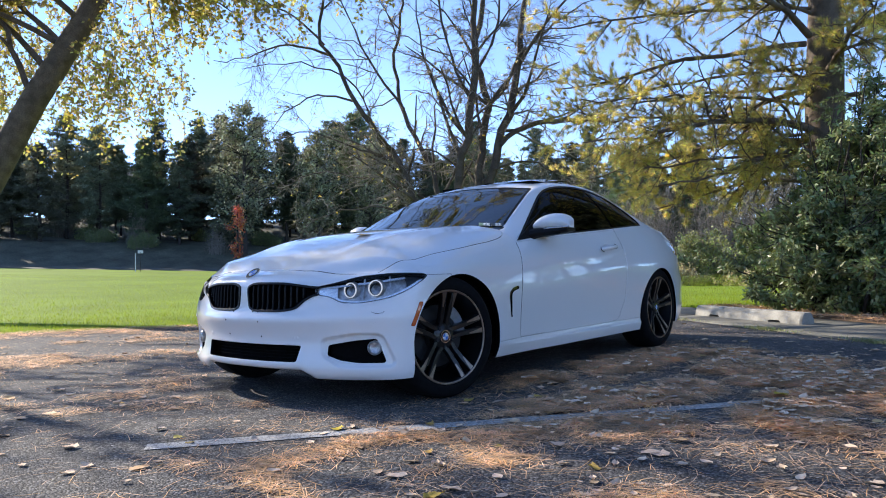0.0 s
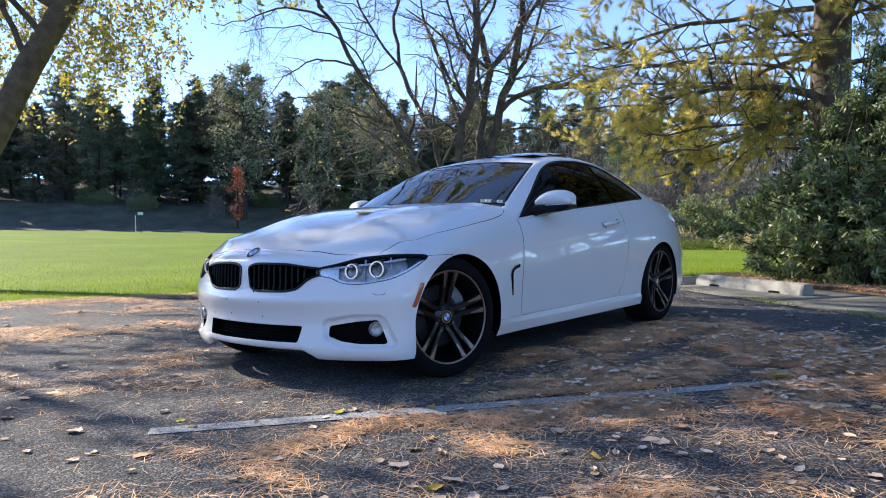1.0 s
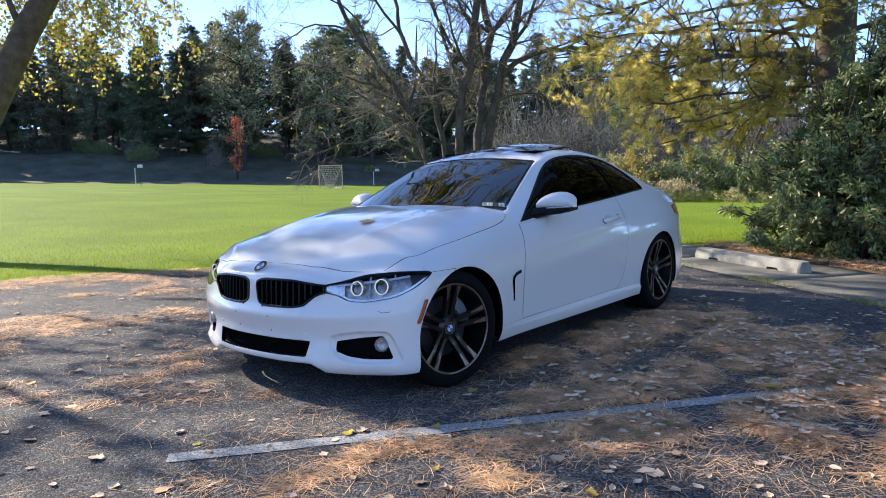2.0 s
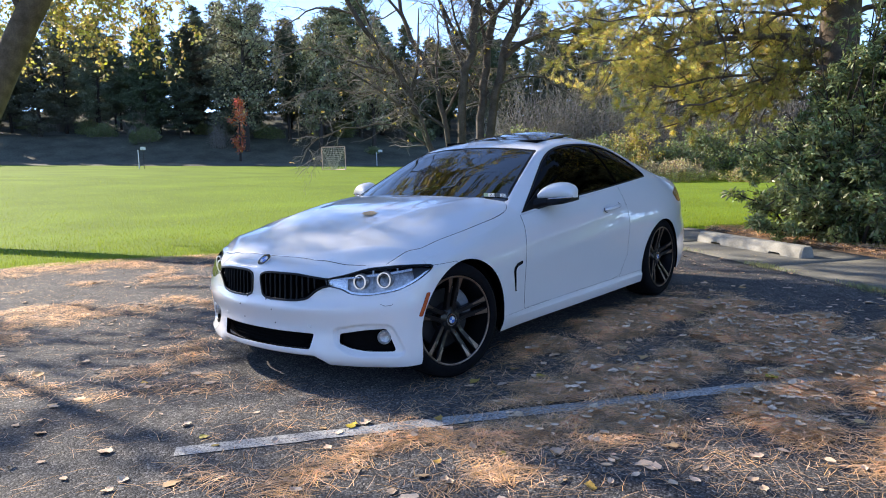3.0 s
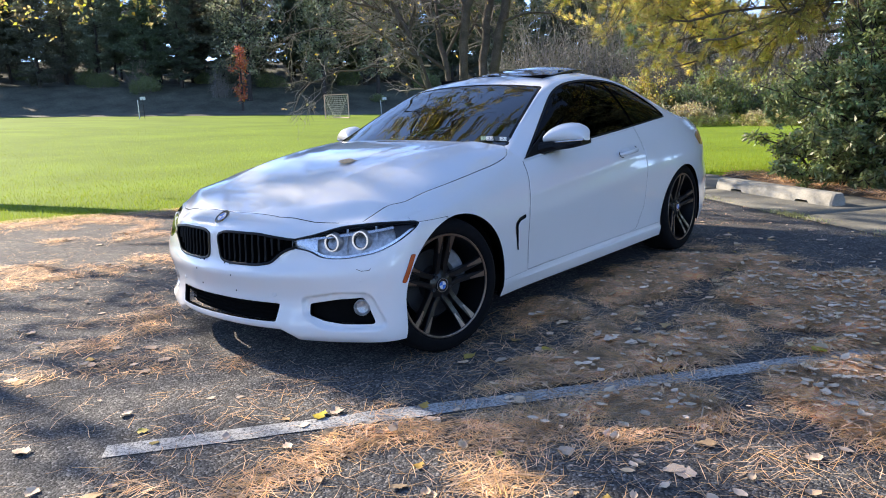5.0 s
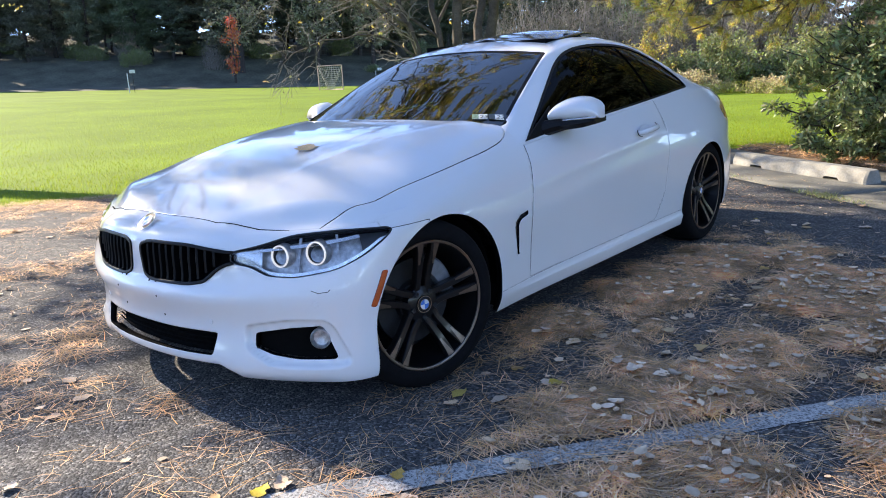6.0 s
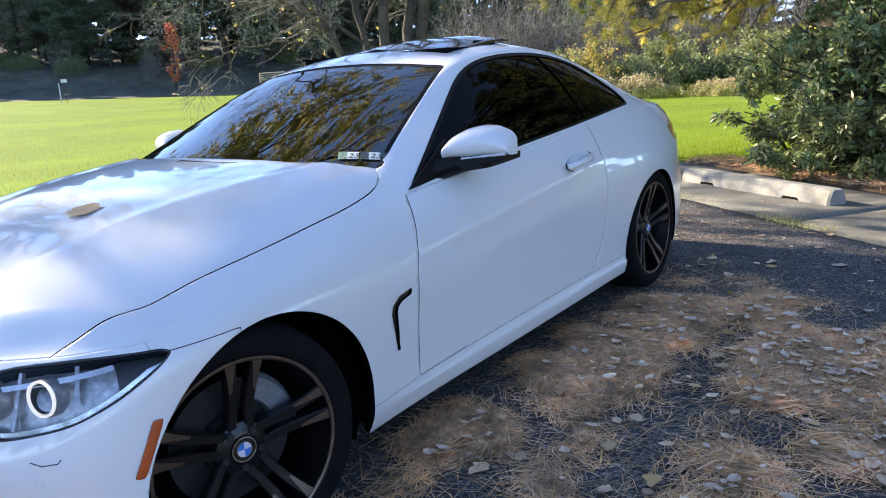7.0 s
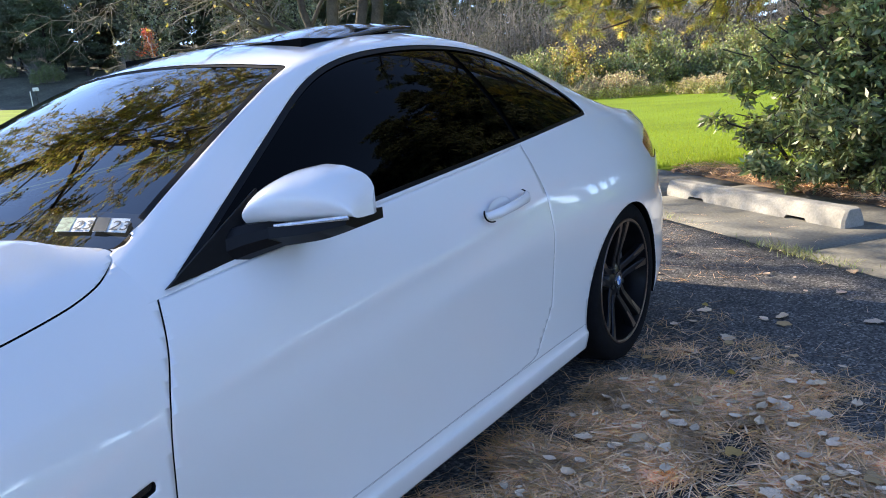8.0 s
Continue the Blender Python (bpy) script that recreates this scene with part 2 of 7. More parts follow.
def asphalt_material():
    m = bpy.data.materials.new("worn_asphalt")
    m.use_nodes = True
    nt, lk = m.node_tree, m.node_tree.links.new
    b = nt.nodes["Principled BSDF"]
    b.inputs["Roughness"].default_value = 0.82
    b.inputs["Specular IOR Level"].default_value = 0.2
    co = nt.nodes.new("ShaderNodeTexCoord").outputs["Object"]

    def noise_tex(scale, detail):
        t = nt.nodes.new("ShaderNodeTexNoise")
        t.inputs["Scale"].default_value, t.inputs["Detail"].default_value = scale, detail
        lk(co, t.inputs["Vector"])
        return t.outputs["Fac"]

    def ramp(src, stops):
        r = nt.nodes.new("ShaderNodeValToRGB")
        while len(r.color_ramp.elements) < len(stops):
            r.color_ramp.elements.new(0.5)
        for e, (p, c) in zip(r.color_ramp.elements, stops):
            e.position, e.color = p, (*c, 1)
        lk(src, r.inputs[0])
        return r.outputs[0]

    vor = nt.nodes.new("ShaderNodeTexVoronoi")
    vor.inputs["Scale"].default_value = 120
    lk(co, vor.inputs["Vector"])
    stones = ramp(vor.outputs["Color"], [(0.0, (0.026, 0.026, 0.027)), (0.42, (0.080, 0.079, 0.078)), (0.70, (0.148, 0.145, 0.140)), (0.9, (0.30, 0.292, 0.28)), (1.0, (0.50, 0.485, 0.46))])
    stain = ramp(noise_tex(0.8, 5), [(0.30, (0.62, 0.62, 0.64)), (0.5, (0.95, 0.95, 0.95)), (0.72, (1.25, 1.22, 1.18))])
    dirt = ramp(noise_tex(9, 4), [(0.35, (0.8, 0.8, 0.8)), (0.65, (1.15, 1.12, 1.08))])
    for other in (stain, dirt):
        mul = nt.nodes.new("ShaderNodeVectorMath")
        mul.operation = "MULTIPLY"
        lk(stones, mul.inputs[0])
        lk(other, mul.inputs[1])
        stones = mul.outputs[0]
    lk(stones, b.inputs["Base Color"])
    bp = nt.nodes.new("ShaderNodeBump")
    bp.inputs["Strength"].default_value, bp.inputs["Distance"].default_value = 0.9, 0.006
    lk(vor.outputs["Distance"], bp.inputs["Height"])
    bp.invert = True
    lk(bp.outputs[0], b.inputs["Normal"])
    return m


ASPHALT = asphalt_material()
CONCRETE = material("old_concrete", (0.165, 0.158, 0.130), rough=0.9, vary=0.28, scale=2.2, fine=45, bump=0.5, bump_scale=160)
STOP_CONCRETE = material("cast_concrete", (0.30, 0.285, 0.245), rough=0.9, vary=0.2, scale=6, fine=70, bump=0.5, bump_scale=220)
TURF = material("mown_turf", (0.142, 0.215, 0.010), rough=0.9, vary=0.20, scale=0.35, fine=14, bump=1.0, bump_scale=60, spec=0.15)
BLADE = material("grass_blade", (0.29, 0.375, 0.028), rough=0.7, spec=0.1, vary=0.15, scale=1.2, fine=8, random_tint=0.4, island=True, translucent=0.45)
SOIL = material("leaf_mould", (0.11, 0.065, 0.035), rough=0.95, vary=0.35, scale=5, fine=50, bump=1.0, bump_scale=90)


def line_paint():
    m = material("line_paint", (0.52, 0.51, 0.48), rough=0.75, vary=0.2, scale=4, fine=80, bump=0.4, bump_scale=150)
    nt, lk = m.node_tree, m.node_tree.links.new
    b = nt.nodes["Principled BSDF"]
    src = b.inputs["Base Color"].links[0].from_socket
    co = nt.nodes.new("ShaderNodeTexCoord").outputs["Object"]
    t = nt.nodes.new("ShaderNodeTexNoise")
    t.inputs["Scale"].default_value, t.inputs["Detail"].default_value, t.inputs["Roughness"].default_value = 110, 6, 0.75
    lk(co, t.inputs["Vector"])
    r = nt.nodes.new("ShaderNodeMapRange")
    r.inputs[1].default_value, r.inputs[2].default_value = 0.46, 0.60
    lk(t.outputs["Fac"], r.inputs[0])
    mix = nt.nodes.new("ShaderNodeMix")
    mix.data_type = "RGBA"
    lk(r.outputs[0], mix.inputs["Factor"])
    lk(src, mix.inputs["A"])
    mix.inputs["B"].default_value = (0.075, 0.075, 0.078, 1)
    lk(mix.outputs["Result"], b.inputs["Base Color"])
    return m


LINE_PAINT = line_paint()


def ground_sheet():
    t = np.linspace(-1, 1, 261)
    c = np.sign(t) * (np.abs(t) ** 2.6) * 900 + t * 14
    x, y = np.meshgrid(c - 4, c + 4, indexing="ij")
    z = ground_z(x, y)
    v = np.stack([x, y, z], -1).reshape(-1, 3)
    n = len(c)
    i, j = np.meshgrid(np.arange(n - 1), np.arange(n - 1), indexing="ij")
    f = np.stack([i * n + j, (i + 1) * n + j, (i + 1) * n + j + 1, i * n + j + 1], -1).reshape(-1, 4)
    return tagged(new("ground", mesh_np("ground", v, f, TURF, smooth=True)), "sunlit short green playing field rising to a bank", "field", kind="structure")


ground_sheet()


def slab(name, a0, a1, b0, b1, z, thick, mat_, cells=0.15, rough_edge=0.0):
    """A flat slab in lines along and across the parking rows, slightly uneven."""
    na, nb = max(2, int((a1 - a0) / cells)), max(2, int((b1 - b0) / cells))
    na, nb = min(na, 160), min(nb, 200)
    A, B = np.meshgrid(np.linspace(a0, a1, na), np.linspace(b0, b1, nb), indexing="ij")
    if rough_edge:
        w = np.array([[noise.noise((A[i, 0] * 1.7, 3.1, 0)) for i in range(na)]]).T * rough_edge
        B = B + w * (1 - smooth(B, b0, b0 + 1.0))
    x, y = A * E1.x + B * E2.x, A * E1.y + B * E2.y
    v = np.stack([x, y, np.full_like(x, 0.0) + z], -1).reshape(-1, 3)
    i, j = np.meshgrid(np.arange(na - 1), np.arange(nb - 1), indexing="ij")
    f = np.stack([i * nb + j, i * nb + j + 1, (i + 1) * nb + j + 1, (i + 1) * nb + j], -1).reshape(-1, 4)
    ob = new(name, mesh_np(name, v, f, mat_, smooth=True))
    if v[f[0, 0], 2] == v[f[0, 0], 2]:
        ob.data.flip_normals()
        nrm = ob.data.polygons[0].normal
        if nrm.z < 0:
            ob.data.flip_normals()
    mod = ob.modifiers.new("thickness", "SOLIDIFY")
    mod.thickness, mod.offset = thick, -1
    return ob


tagged(slab("road_asphalt", -16, EDGE_CONC, EDGE_LEFT, 26, 0.0, 0.12, ASPHALT, 0.12, 0.25), "worn dark asphalt of the car park", "asphalt", kind="structure")
for k, (b0, b1) in enumerate(((-5.55, -4.02), (-3.99, -1.92), (-1.89, 0.9), (0.93, 4.0), (4.03, 9.0))):
    tagged(slab("pavement_concrete", EDGE_CONC + 0.012, EDGE_BED, b0, b1, 0.004, 0.12, CONCRETE, 0.2), "weathered grey concrete apron slab", "pavement", kind="structure")


def bed():
    """Mulched bed behind the wheel stop, heaped a little."""
    a, b = np.meshgrid(np.linspace(EDGE_BED + 0.01, 9.6, 50), np.linspace(-5.2, 4.5, 90), indexing="ij")
    side = smooth(b, -5.2, -3.4)
    wid = EDGE_TURF - EDGE_BED + 3.0 * smooth(b, -2.5, -1.3)
    t = (a - EDGE_BED) / (9.6 - EDGE_BED)
    a = EDGE_BED + 0.01 + t * wid
    x, y = a * E1.x + b * E2.x, a * E1.y + b * E2.y
    hump = np.array([noise.noise((p * 1.5, q * 1.5, 0)) for p, q in zip(x.ravel(), y.ravel())]).reshape(x.shape)
    z = ground_z(x, y) + 0.012 + 0.05 * np.sin(np.pi * np.clip(t, 0, 1)) * (0.7 + 0.8 * hump)
    v = np.stack([x, y, z], -1).reshape(-1, 3)
    n, m = x.shape
    i, j = np.meshgrid(np.arange(n - 1), np.arange(m - 1), indexing="ij")
    f = np.stack([i * m + j, i * m + j + 1, (i + 1) * m + j + 1, (i + 1) * m + j], -1).reshape(-1, 4)
    f = f[:, ::-1]
    return tagged(new("planting_bed", mesh_np("planting_bed", v, f, SOIL, smooth=True)), "brown mulched planting bed strewn with pine straw", "bed", kind="structure")


bed()


def wooded_bank():
    """Leaf litter on the bank under the pines."""
    u, w = np.meshgrid(np.linspace(-8, 46, 40), np.linspace(-75, 90, 90), indexing="ij")
    n1, n2 = np.array([-0.74, 0.673]), np.array([0.673, 0.74])
    d = 82 + u
    x, y = d * n1[0] + w * n2[0], d * n1[1] + w * n2[1]
    z = ground_z(x, y) + 0.18 * smooth(u, -8, -4) - 0.04
    v = np.stack([x, y, z], -1).reshape(-1, 3)
    n, m = x.shape
    i, j = np.meshgrid(np.arange(n - 1), np.arange(m - 1), indexing="ij")
    f = np.stack([i * m + j, i * m + j + 1, (i + 1) * m + j + 1, (i + 1) * m + j], -1).reshape(-1, 4)
    ob = new("bank", mesh_np("bank", v, f, BANK, smooth=True))
    if ob.data.polygons[0].normal.z < 0:
        ob.data.flip_normals()
    return tagged(ob, "shaded bank of leaf litter and low growth under pines", "bank", kind="structure")


BANK = material("bank_litter", (0.085, 0.088, 0.060), rough=0.95, vary=0.4, scale=0.4, fine=5, bump=1.0, bump_scale=8)
wooded_bank()

# worn white parking line
n = 60
aa = np.linspace(-0.87, 4.25, n)
v, f = [], []
for i, a in enumerate(aa):
    w = 0.052 + 0.005 * noise.noise((a * 3, 0, 0))
    for b in (1.33 - w, 1.33 + w):
        p = lot(a, b + 0.006 * noise.noise((a * 6, b * 3, 1)), 0.0035)
        v.append(tuple(p))
f = [[2 * i, 2 * i + 1, 2 * i + 3, 2 * i + 2] for i in range(n - 1)]
tagged(new("parking_line", mesh_np("parking_line", np.array(v), f, LINE_PAINT)), "worn white painted parking line on asphalt", "line", kind="structure")


def wheel_stop():
    """Cast concrete bar with chamfered top and two drain notches."""
    L, W, H = 1.83, 0.19, 0.125
    bm = bmesh.new()
    prof = ((-W / 2, 0), (-W / 2 + 0.006, 0.05), (-W / 2 + 0.035, H - 0.012), (-W / 2 + 0.05, H), (W / 2 - 0.05, H), (W / 2 - 0.035, H - 0.012), (W / 2 - 0.006, 0.05), (W / 2, 0))
    xs = [-L / 2, -L / 2 + 0.02, -0.62, -0.60, -0.44, -0.42, 0.42, 0.44, 0.60, 0.62, L / 2 - 0.02, L / 2]
    rows = []
    for k, x in enumerate(xs):
        shrink = 0.86 if k in (0, len(xs) - 1) else 1.0
        lift = 0.026 if (3 <= k <= 4 or 7 <= k <= 8) else 0.0
        rows.append([bm.verts.new((x, y * shrink, max(z * (0.95 if shrink < 1 else 1), lift))) for y, z in prof])
    for r0, r1 in zip(rows, rows[1:]):
        for j in range(len(prof)):
            j2 = (j + 1) % len(prof)
            bm.faces.new((r0[j], r1[j], r1[j2], r0[j2]))
    bm.faces.new(rows[0])
    bm.faces.new(rows[-1][::-1])
    bmesh.ops.recalc_face_normals(bm, faces=bm.faces[:])
    me = bpy.data.meshes.new("wheel_stop")
    bm.to_mesh(me)
    bm.free()
    ob = new("wheel_stop", finish(me, STOP_CONCRETE, True, 25))
    c = lot(5.05, -3.13, 0.004)
    ob.matrix_world = Matrix.Translation(c) @ Matrix.Rotation(math.atan2(E2.y, E2.x) + radians(3), 4, "Z")
    return tagged(ob, "weathered concrete wheel stop on the apron", "wheel stop")


wheel_stop()


def blades(places, length, width, rng, lean=0.5):
    """One triangle a blade at places (n, 3)."""
    n = len(places)
    a = rng.uniform(0, 2 * np.pi, n)
    L = length * rng.uniform(0.6, 1.3, n)
    side = np.stack([np.cos(a), np.sin(a), np.zeros(n)], 1) * (width * rng.uniform(0.7, 1.3, n))[:, None]
    b = rng.uniform(0, 2 * np.pi, n)
    tip = np.stack([np.cos(b), np.sin(b), np.zeros(n)], 1) * (L * lean * rng.uniform(0.1, 1, n))[:, None]
    tip[:, 2] = L
    v = np.stack([places - side, places + side, places + tip], 1).reshape(-1, 3)
    return v, np.arange(3 * n).reshape(-1, 3)


def turf_blades():
    rng = np.random.default_rng(5)
    n = 190000
    u = rng.uniform(0, 1, n) ** 2.3
    a, b = 3.0 + rng.uniform(-0.5, 0.5, n) * (22 + 60 * u), EDGE_LEFT + 0.12 - u * 34.0
    a2, b2 = EDGE_TURF + rng.uniform(0, 1, 40000) ** 1.3 * 7, rng.uniform(-5.6, -1.6, 40000)
    a, b = np.concatenate([a, a2]), np.concatenate([b, b2])
    x, y = a * E1.x + b * E2.x, a * E1.y + b * E2.y
    p = np.stack([x, y, ground_z(x, y)], 1)
    p[:, 2] = np.maximum(p[:, 2], -0.02)
    v, f = blades(p, 0.042, 0.0032, rng, 0.8)
    return tagged(new("grass", mesh_np("grass", v, f, BLADE)), "short bright green mown grass blades", "grass", kind="stuff")


turf_blades()


# ---- trees ----
H0, R0, C0 = Vector((-0.6255, 0.780, 0)), Vector((0.780, 0.6255, 0)), Vector((3.318, -3.083, 0))


def W(depth, across, z):
    """A place from its distance ahead of the starting spot, its offset to the right, and its height."""
    return np.array(C0 + H0 * depth + R0 * across + Vector((0, 0, z)))


BARK = material("grey_brown_bark", (0.125, 0.095, 0.072), rough=0.95, vary=0.35, scale=7, fine=60, bump=1.0, bump_scale=35)
BARK_DARK = material("dark_bark", (0.045, 0.036, 0.030), rough=0.95, vary=0.35, scale=6, fine=50, bump=1.0, bump_scale=40)
BARK_GREY = material("weathered_grey_bark", (0.105, 0.086, 0.070), rough=0.95, vary=0.35, scale=7, fine=60, bump=1.0, bump_scale=35)
TWIG_GREY = material("grey_twig", (0.25, 0.225, 0.195), rough=0.9, vary=0.25, scale=5, fine=40)
LEAF_GOLD = material("gold_green_leaf", (0.52, 0.43, 0.09), rough=0.5, vary=0.12, scale=0.8, fine=9, random_tint=0.9, island=True, translucent=0.55)
LEAF_EVERGREEN = material("evergreen_leaf", (0.225, 0.28, 0.10), rough=0.42, vary=0.2, scale=2, fine=20, random_tint=0.9, island=True, translucent=0.30, spec=0.5)
NEEDLE_GREEN = material("pine_needle_green", (0.76, 0.64, 0.14), rough=0.55, vary=0.45, scale=0.9, fine=6, random_tint=1.0, hue=1.3, island=True, translucent=0.55)
NEEDLE_FAR = material("far_pine_needle", (0.13, 0.155, 0.085), rough=0.7, vary=0.35, scale=0.3, fine=2.5, random_tint=1.0, translucent=0.35)
LEAF_OLIVE = material("silver_green_leaf", (0.30, 0.30, 0.15), rough=0.6, vary=0.3, scale=0.3, fine=3, random_tint=0.9, island=True, translucent=0.3)
LEAF_RED = material("red_orange_leaf", (0.75, 0.20, 0.045), rough=0.5, vary=0.2, scale=1, fine=9, random_tint=0.7, island=True, translucent=0.4)
LEAF_ORANGE = material("orange_leaf", (0.60, 0.26, 0.05), rough=0.5, vary=0.2, scale=1, fine=9, random_tint=0.8, island=True, translucent=0.4)
SCRUB = material("scrub_leaf", (0.56, 0.46, 0.22), rough=0.7, vary=0.3, scale=0.5, fine=5, random_tint=0.9, island=True, translucent=0.25)
SCRUB_GREEN = material("scrub_green_leaf", (0.33, 0.36, 0.11), rough=0.6, vary=0.3, scale=0.5, fine=5, random_tint=0.9, island=True, translucent=0.25)
FAR_BUSH = material("far_wood_leaf", (0.15, 0.14, 0.095), rough=0.8, vary=0.3, scale=0.2, fine=2, random_tint=0.8, island=True, translucent=0.15)


def bent(points, n=14, wobble=0.0, rng=None):
    """A smooth line through a few points, with a little crookedness."""
    p = np.asarray(points, float)
    t = np.concatenate([[0], np.cumsum(np.linalg.norm(np.diff(p, axis=0), axis=1))])
    out = spline(t, p, np.linspace(0, t[-1], n)) if len(p) > 2 else p[0] + (p[1] - p[0]) * np.linspace(0, 1, n)[:, None]
    if wobble and rng is not None:
        w = rng.normal(0, wobble, (n, 3)) * np.linspace(0.2, 1, n)[:, None]
        w[0] = 0
        out = out + w
    return out


def sprout(lines, rng, levels, count, ratio, spread, up, wob=0.06, start=0.25, droop=0.0):
    """Grows side branches on lines [(points, radii)], level by level; returns all lines and the last ones."""
    everything, current = list(lines), list(lines)
    for lv in range(levels):
        nxt = []
        for pts, rad in current:
            n = len(pts)
            length = np.linalg.norm(np.diff(pts, axis=0), axis=1).sum()
            k = max(1, int(count[lv] * rng.uniform(0.7, 1.3)))
            for f in np.sort(rng.uniform(start, 1.0, k)):
                i = min(n - 2, int(f * (n - 1)))
                p, d = pts[i], pts[i + 1] - pts[i]
                d = d / (np.linalg.norm(d) + 1e-9)
                side = rng.normal(0, 1, 3)
                side -= d * (side @ d)
                side /= np.linalg.norm(side) + 1e-9
                v = d * rng.uniform(0.4, 0.9) + side * spread[lv] + np.array([0, 0, up[lv]])
                v /= np.linalg.norm(v)
                L = length * ratio[lv] * rng.uniform(0.55, 1.25) * (1.15 - 0.5 * f)
                m = 7 if lv < levels - 1 else 5
                s = np.linspace(0, 1, m)[:, None]
                q = p + v * L * s + np.cumsum(rng.normal(0, wob * L / m, (m, 3)), 0) * (s > 0) + np.array([0, 0, -droop * L]) * s ** 2
                r0 = max(0.0025, min(rad[i] * 0.62, 0.018 * L + 0.003))
                nxt.append((q, np.linspace(r0, max(0.0018, r0 * 0.3), m)))
        everything += nxt
        current = nxt
    return everything, current


def leaf_quads(p, size, rng, hang=0.0, slim=0.5, up_bias=0.0):
    """Pointed folded leaves of four triangles' outline (two quads) at places p."""
    n = len(p)
    d = rng.normal(0, 1, (n, 3))
    d[:, 2] = d[:, 2] * (1 - abs(hang)) - hang * 1.6
    d /= np.linalg.norm(d, axis=1, keepdims=True)
    s = rng.normal(0, 1, (n, 3))
    s[:, 2] *= 1 - up_bias
    s -= d * (s * d).sum(1, keepdims=True)
    s /= np.linalg.norm(s, axis=1, keepdims=True) + 1e-9
    nn = np.cross(d, s)
    L = (size * rng.uniform(0.65, 1.25, n))[:, None]
    w = L * slim * 0.5
    v = np.stack([p, p + d * L * 0.45 + s * w + nn * w * 0.25, p + d * L, p + d * L * 0.45 - s * w + nn * w * 0.25], 1).reshape(-1, 3)
    return v, np.arange(4 * n).reshape(-1, 4)


def needle_tufts(p, axis, length, per, rng, width=0.0035, cone=0.9):
    """Bundles of thin needles fanning out round an axis at each place."""
    n = len(p)
    P = np.repeat(p, per, 0)
    A = np.repeat(axis, per, 0)
    d = A + rng.normal(0, cone, (n * per, 3)) * 0.6
    d /= np.linalg.norm(d, axis=1, keepdims=True)
    s = np.cross(d, rng.normal(0, 1, (n * per, 3)))
    s /= np.linalg.norm(s, axis=1, keepdims=True) + 1e-9
    L = (length * rng.uniform(0.7, 1.2, n * per))[:, None]
    v = np.stack([P - s * width, P + s * width, P + d * L], 1).reshape(-1, 3)
    return v, np.arange(3 * n * per).reshape(-1, 3)


def along(lines, per, rng, lo=0.2):
    """Random places on lines, with the lines' directions."""
    P, D = [], []
    for pts, _ in lines:
        n = len(pts)
        f = rng.uniform(lo, 1, per) * (n - 1)
        i = np.minimum(f.astype(int), n - 2)
        w = (f - i)[:, None]
        P.append(pts[i] * (1 - w) + pts[i + 1] * w)
        d = pts[i + 1] - pts[i]
        D.append(d / (np.linalg.norm(d, axis=1, keepdims=True) + 1e-9))
    return np.concatenate(P), np.concatenate(D)


def tree(name, label, trunk_lines, limb_lines, twig_lines, foliage, bark, leaf_mat, group="", crown_label="", twig_mat=None):
    t = thing(name, label, "tree", group=group)
    part("trunk", tubes(trunk_lines, 14), bark, t, sharp=None)
    if limb_lines:
        tagged(part("limb_work", tubes(limb_lines, 7), bark, t, sharp=None), kind="stuff")
    if twig_lines:
        tagged(part("twig_work", tubes(twig_lines, 4), twig_mat or bark, t, sharp=None), kind="stuff")
    if foliage is not None:
        part("crown", foliage, leaf_mat, t, crown_label, smooth=False)
    return t


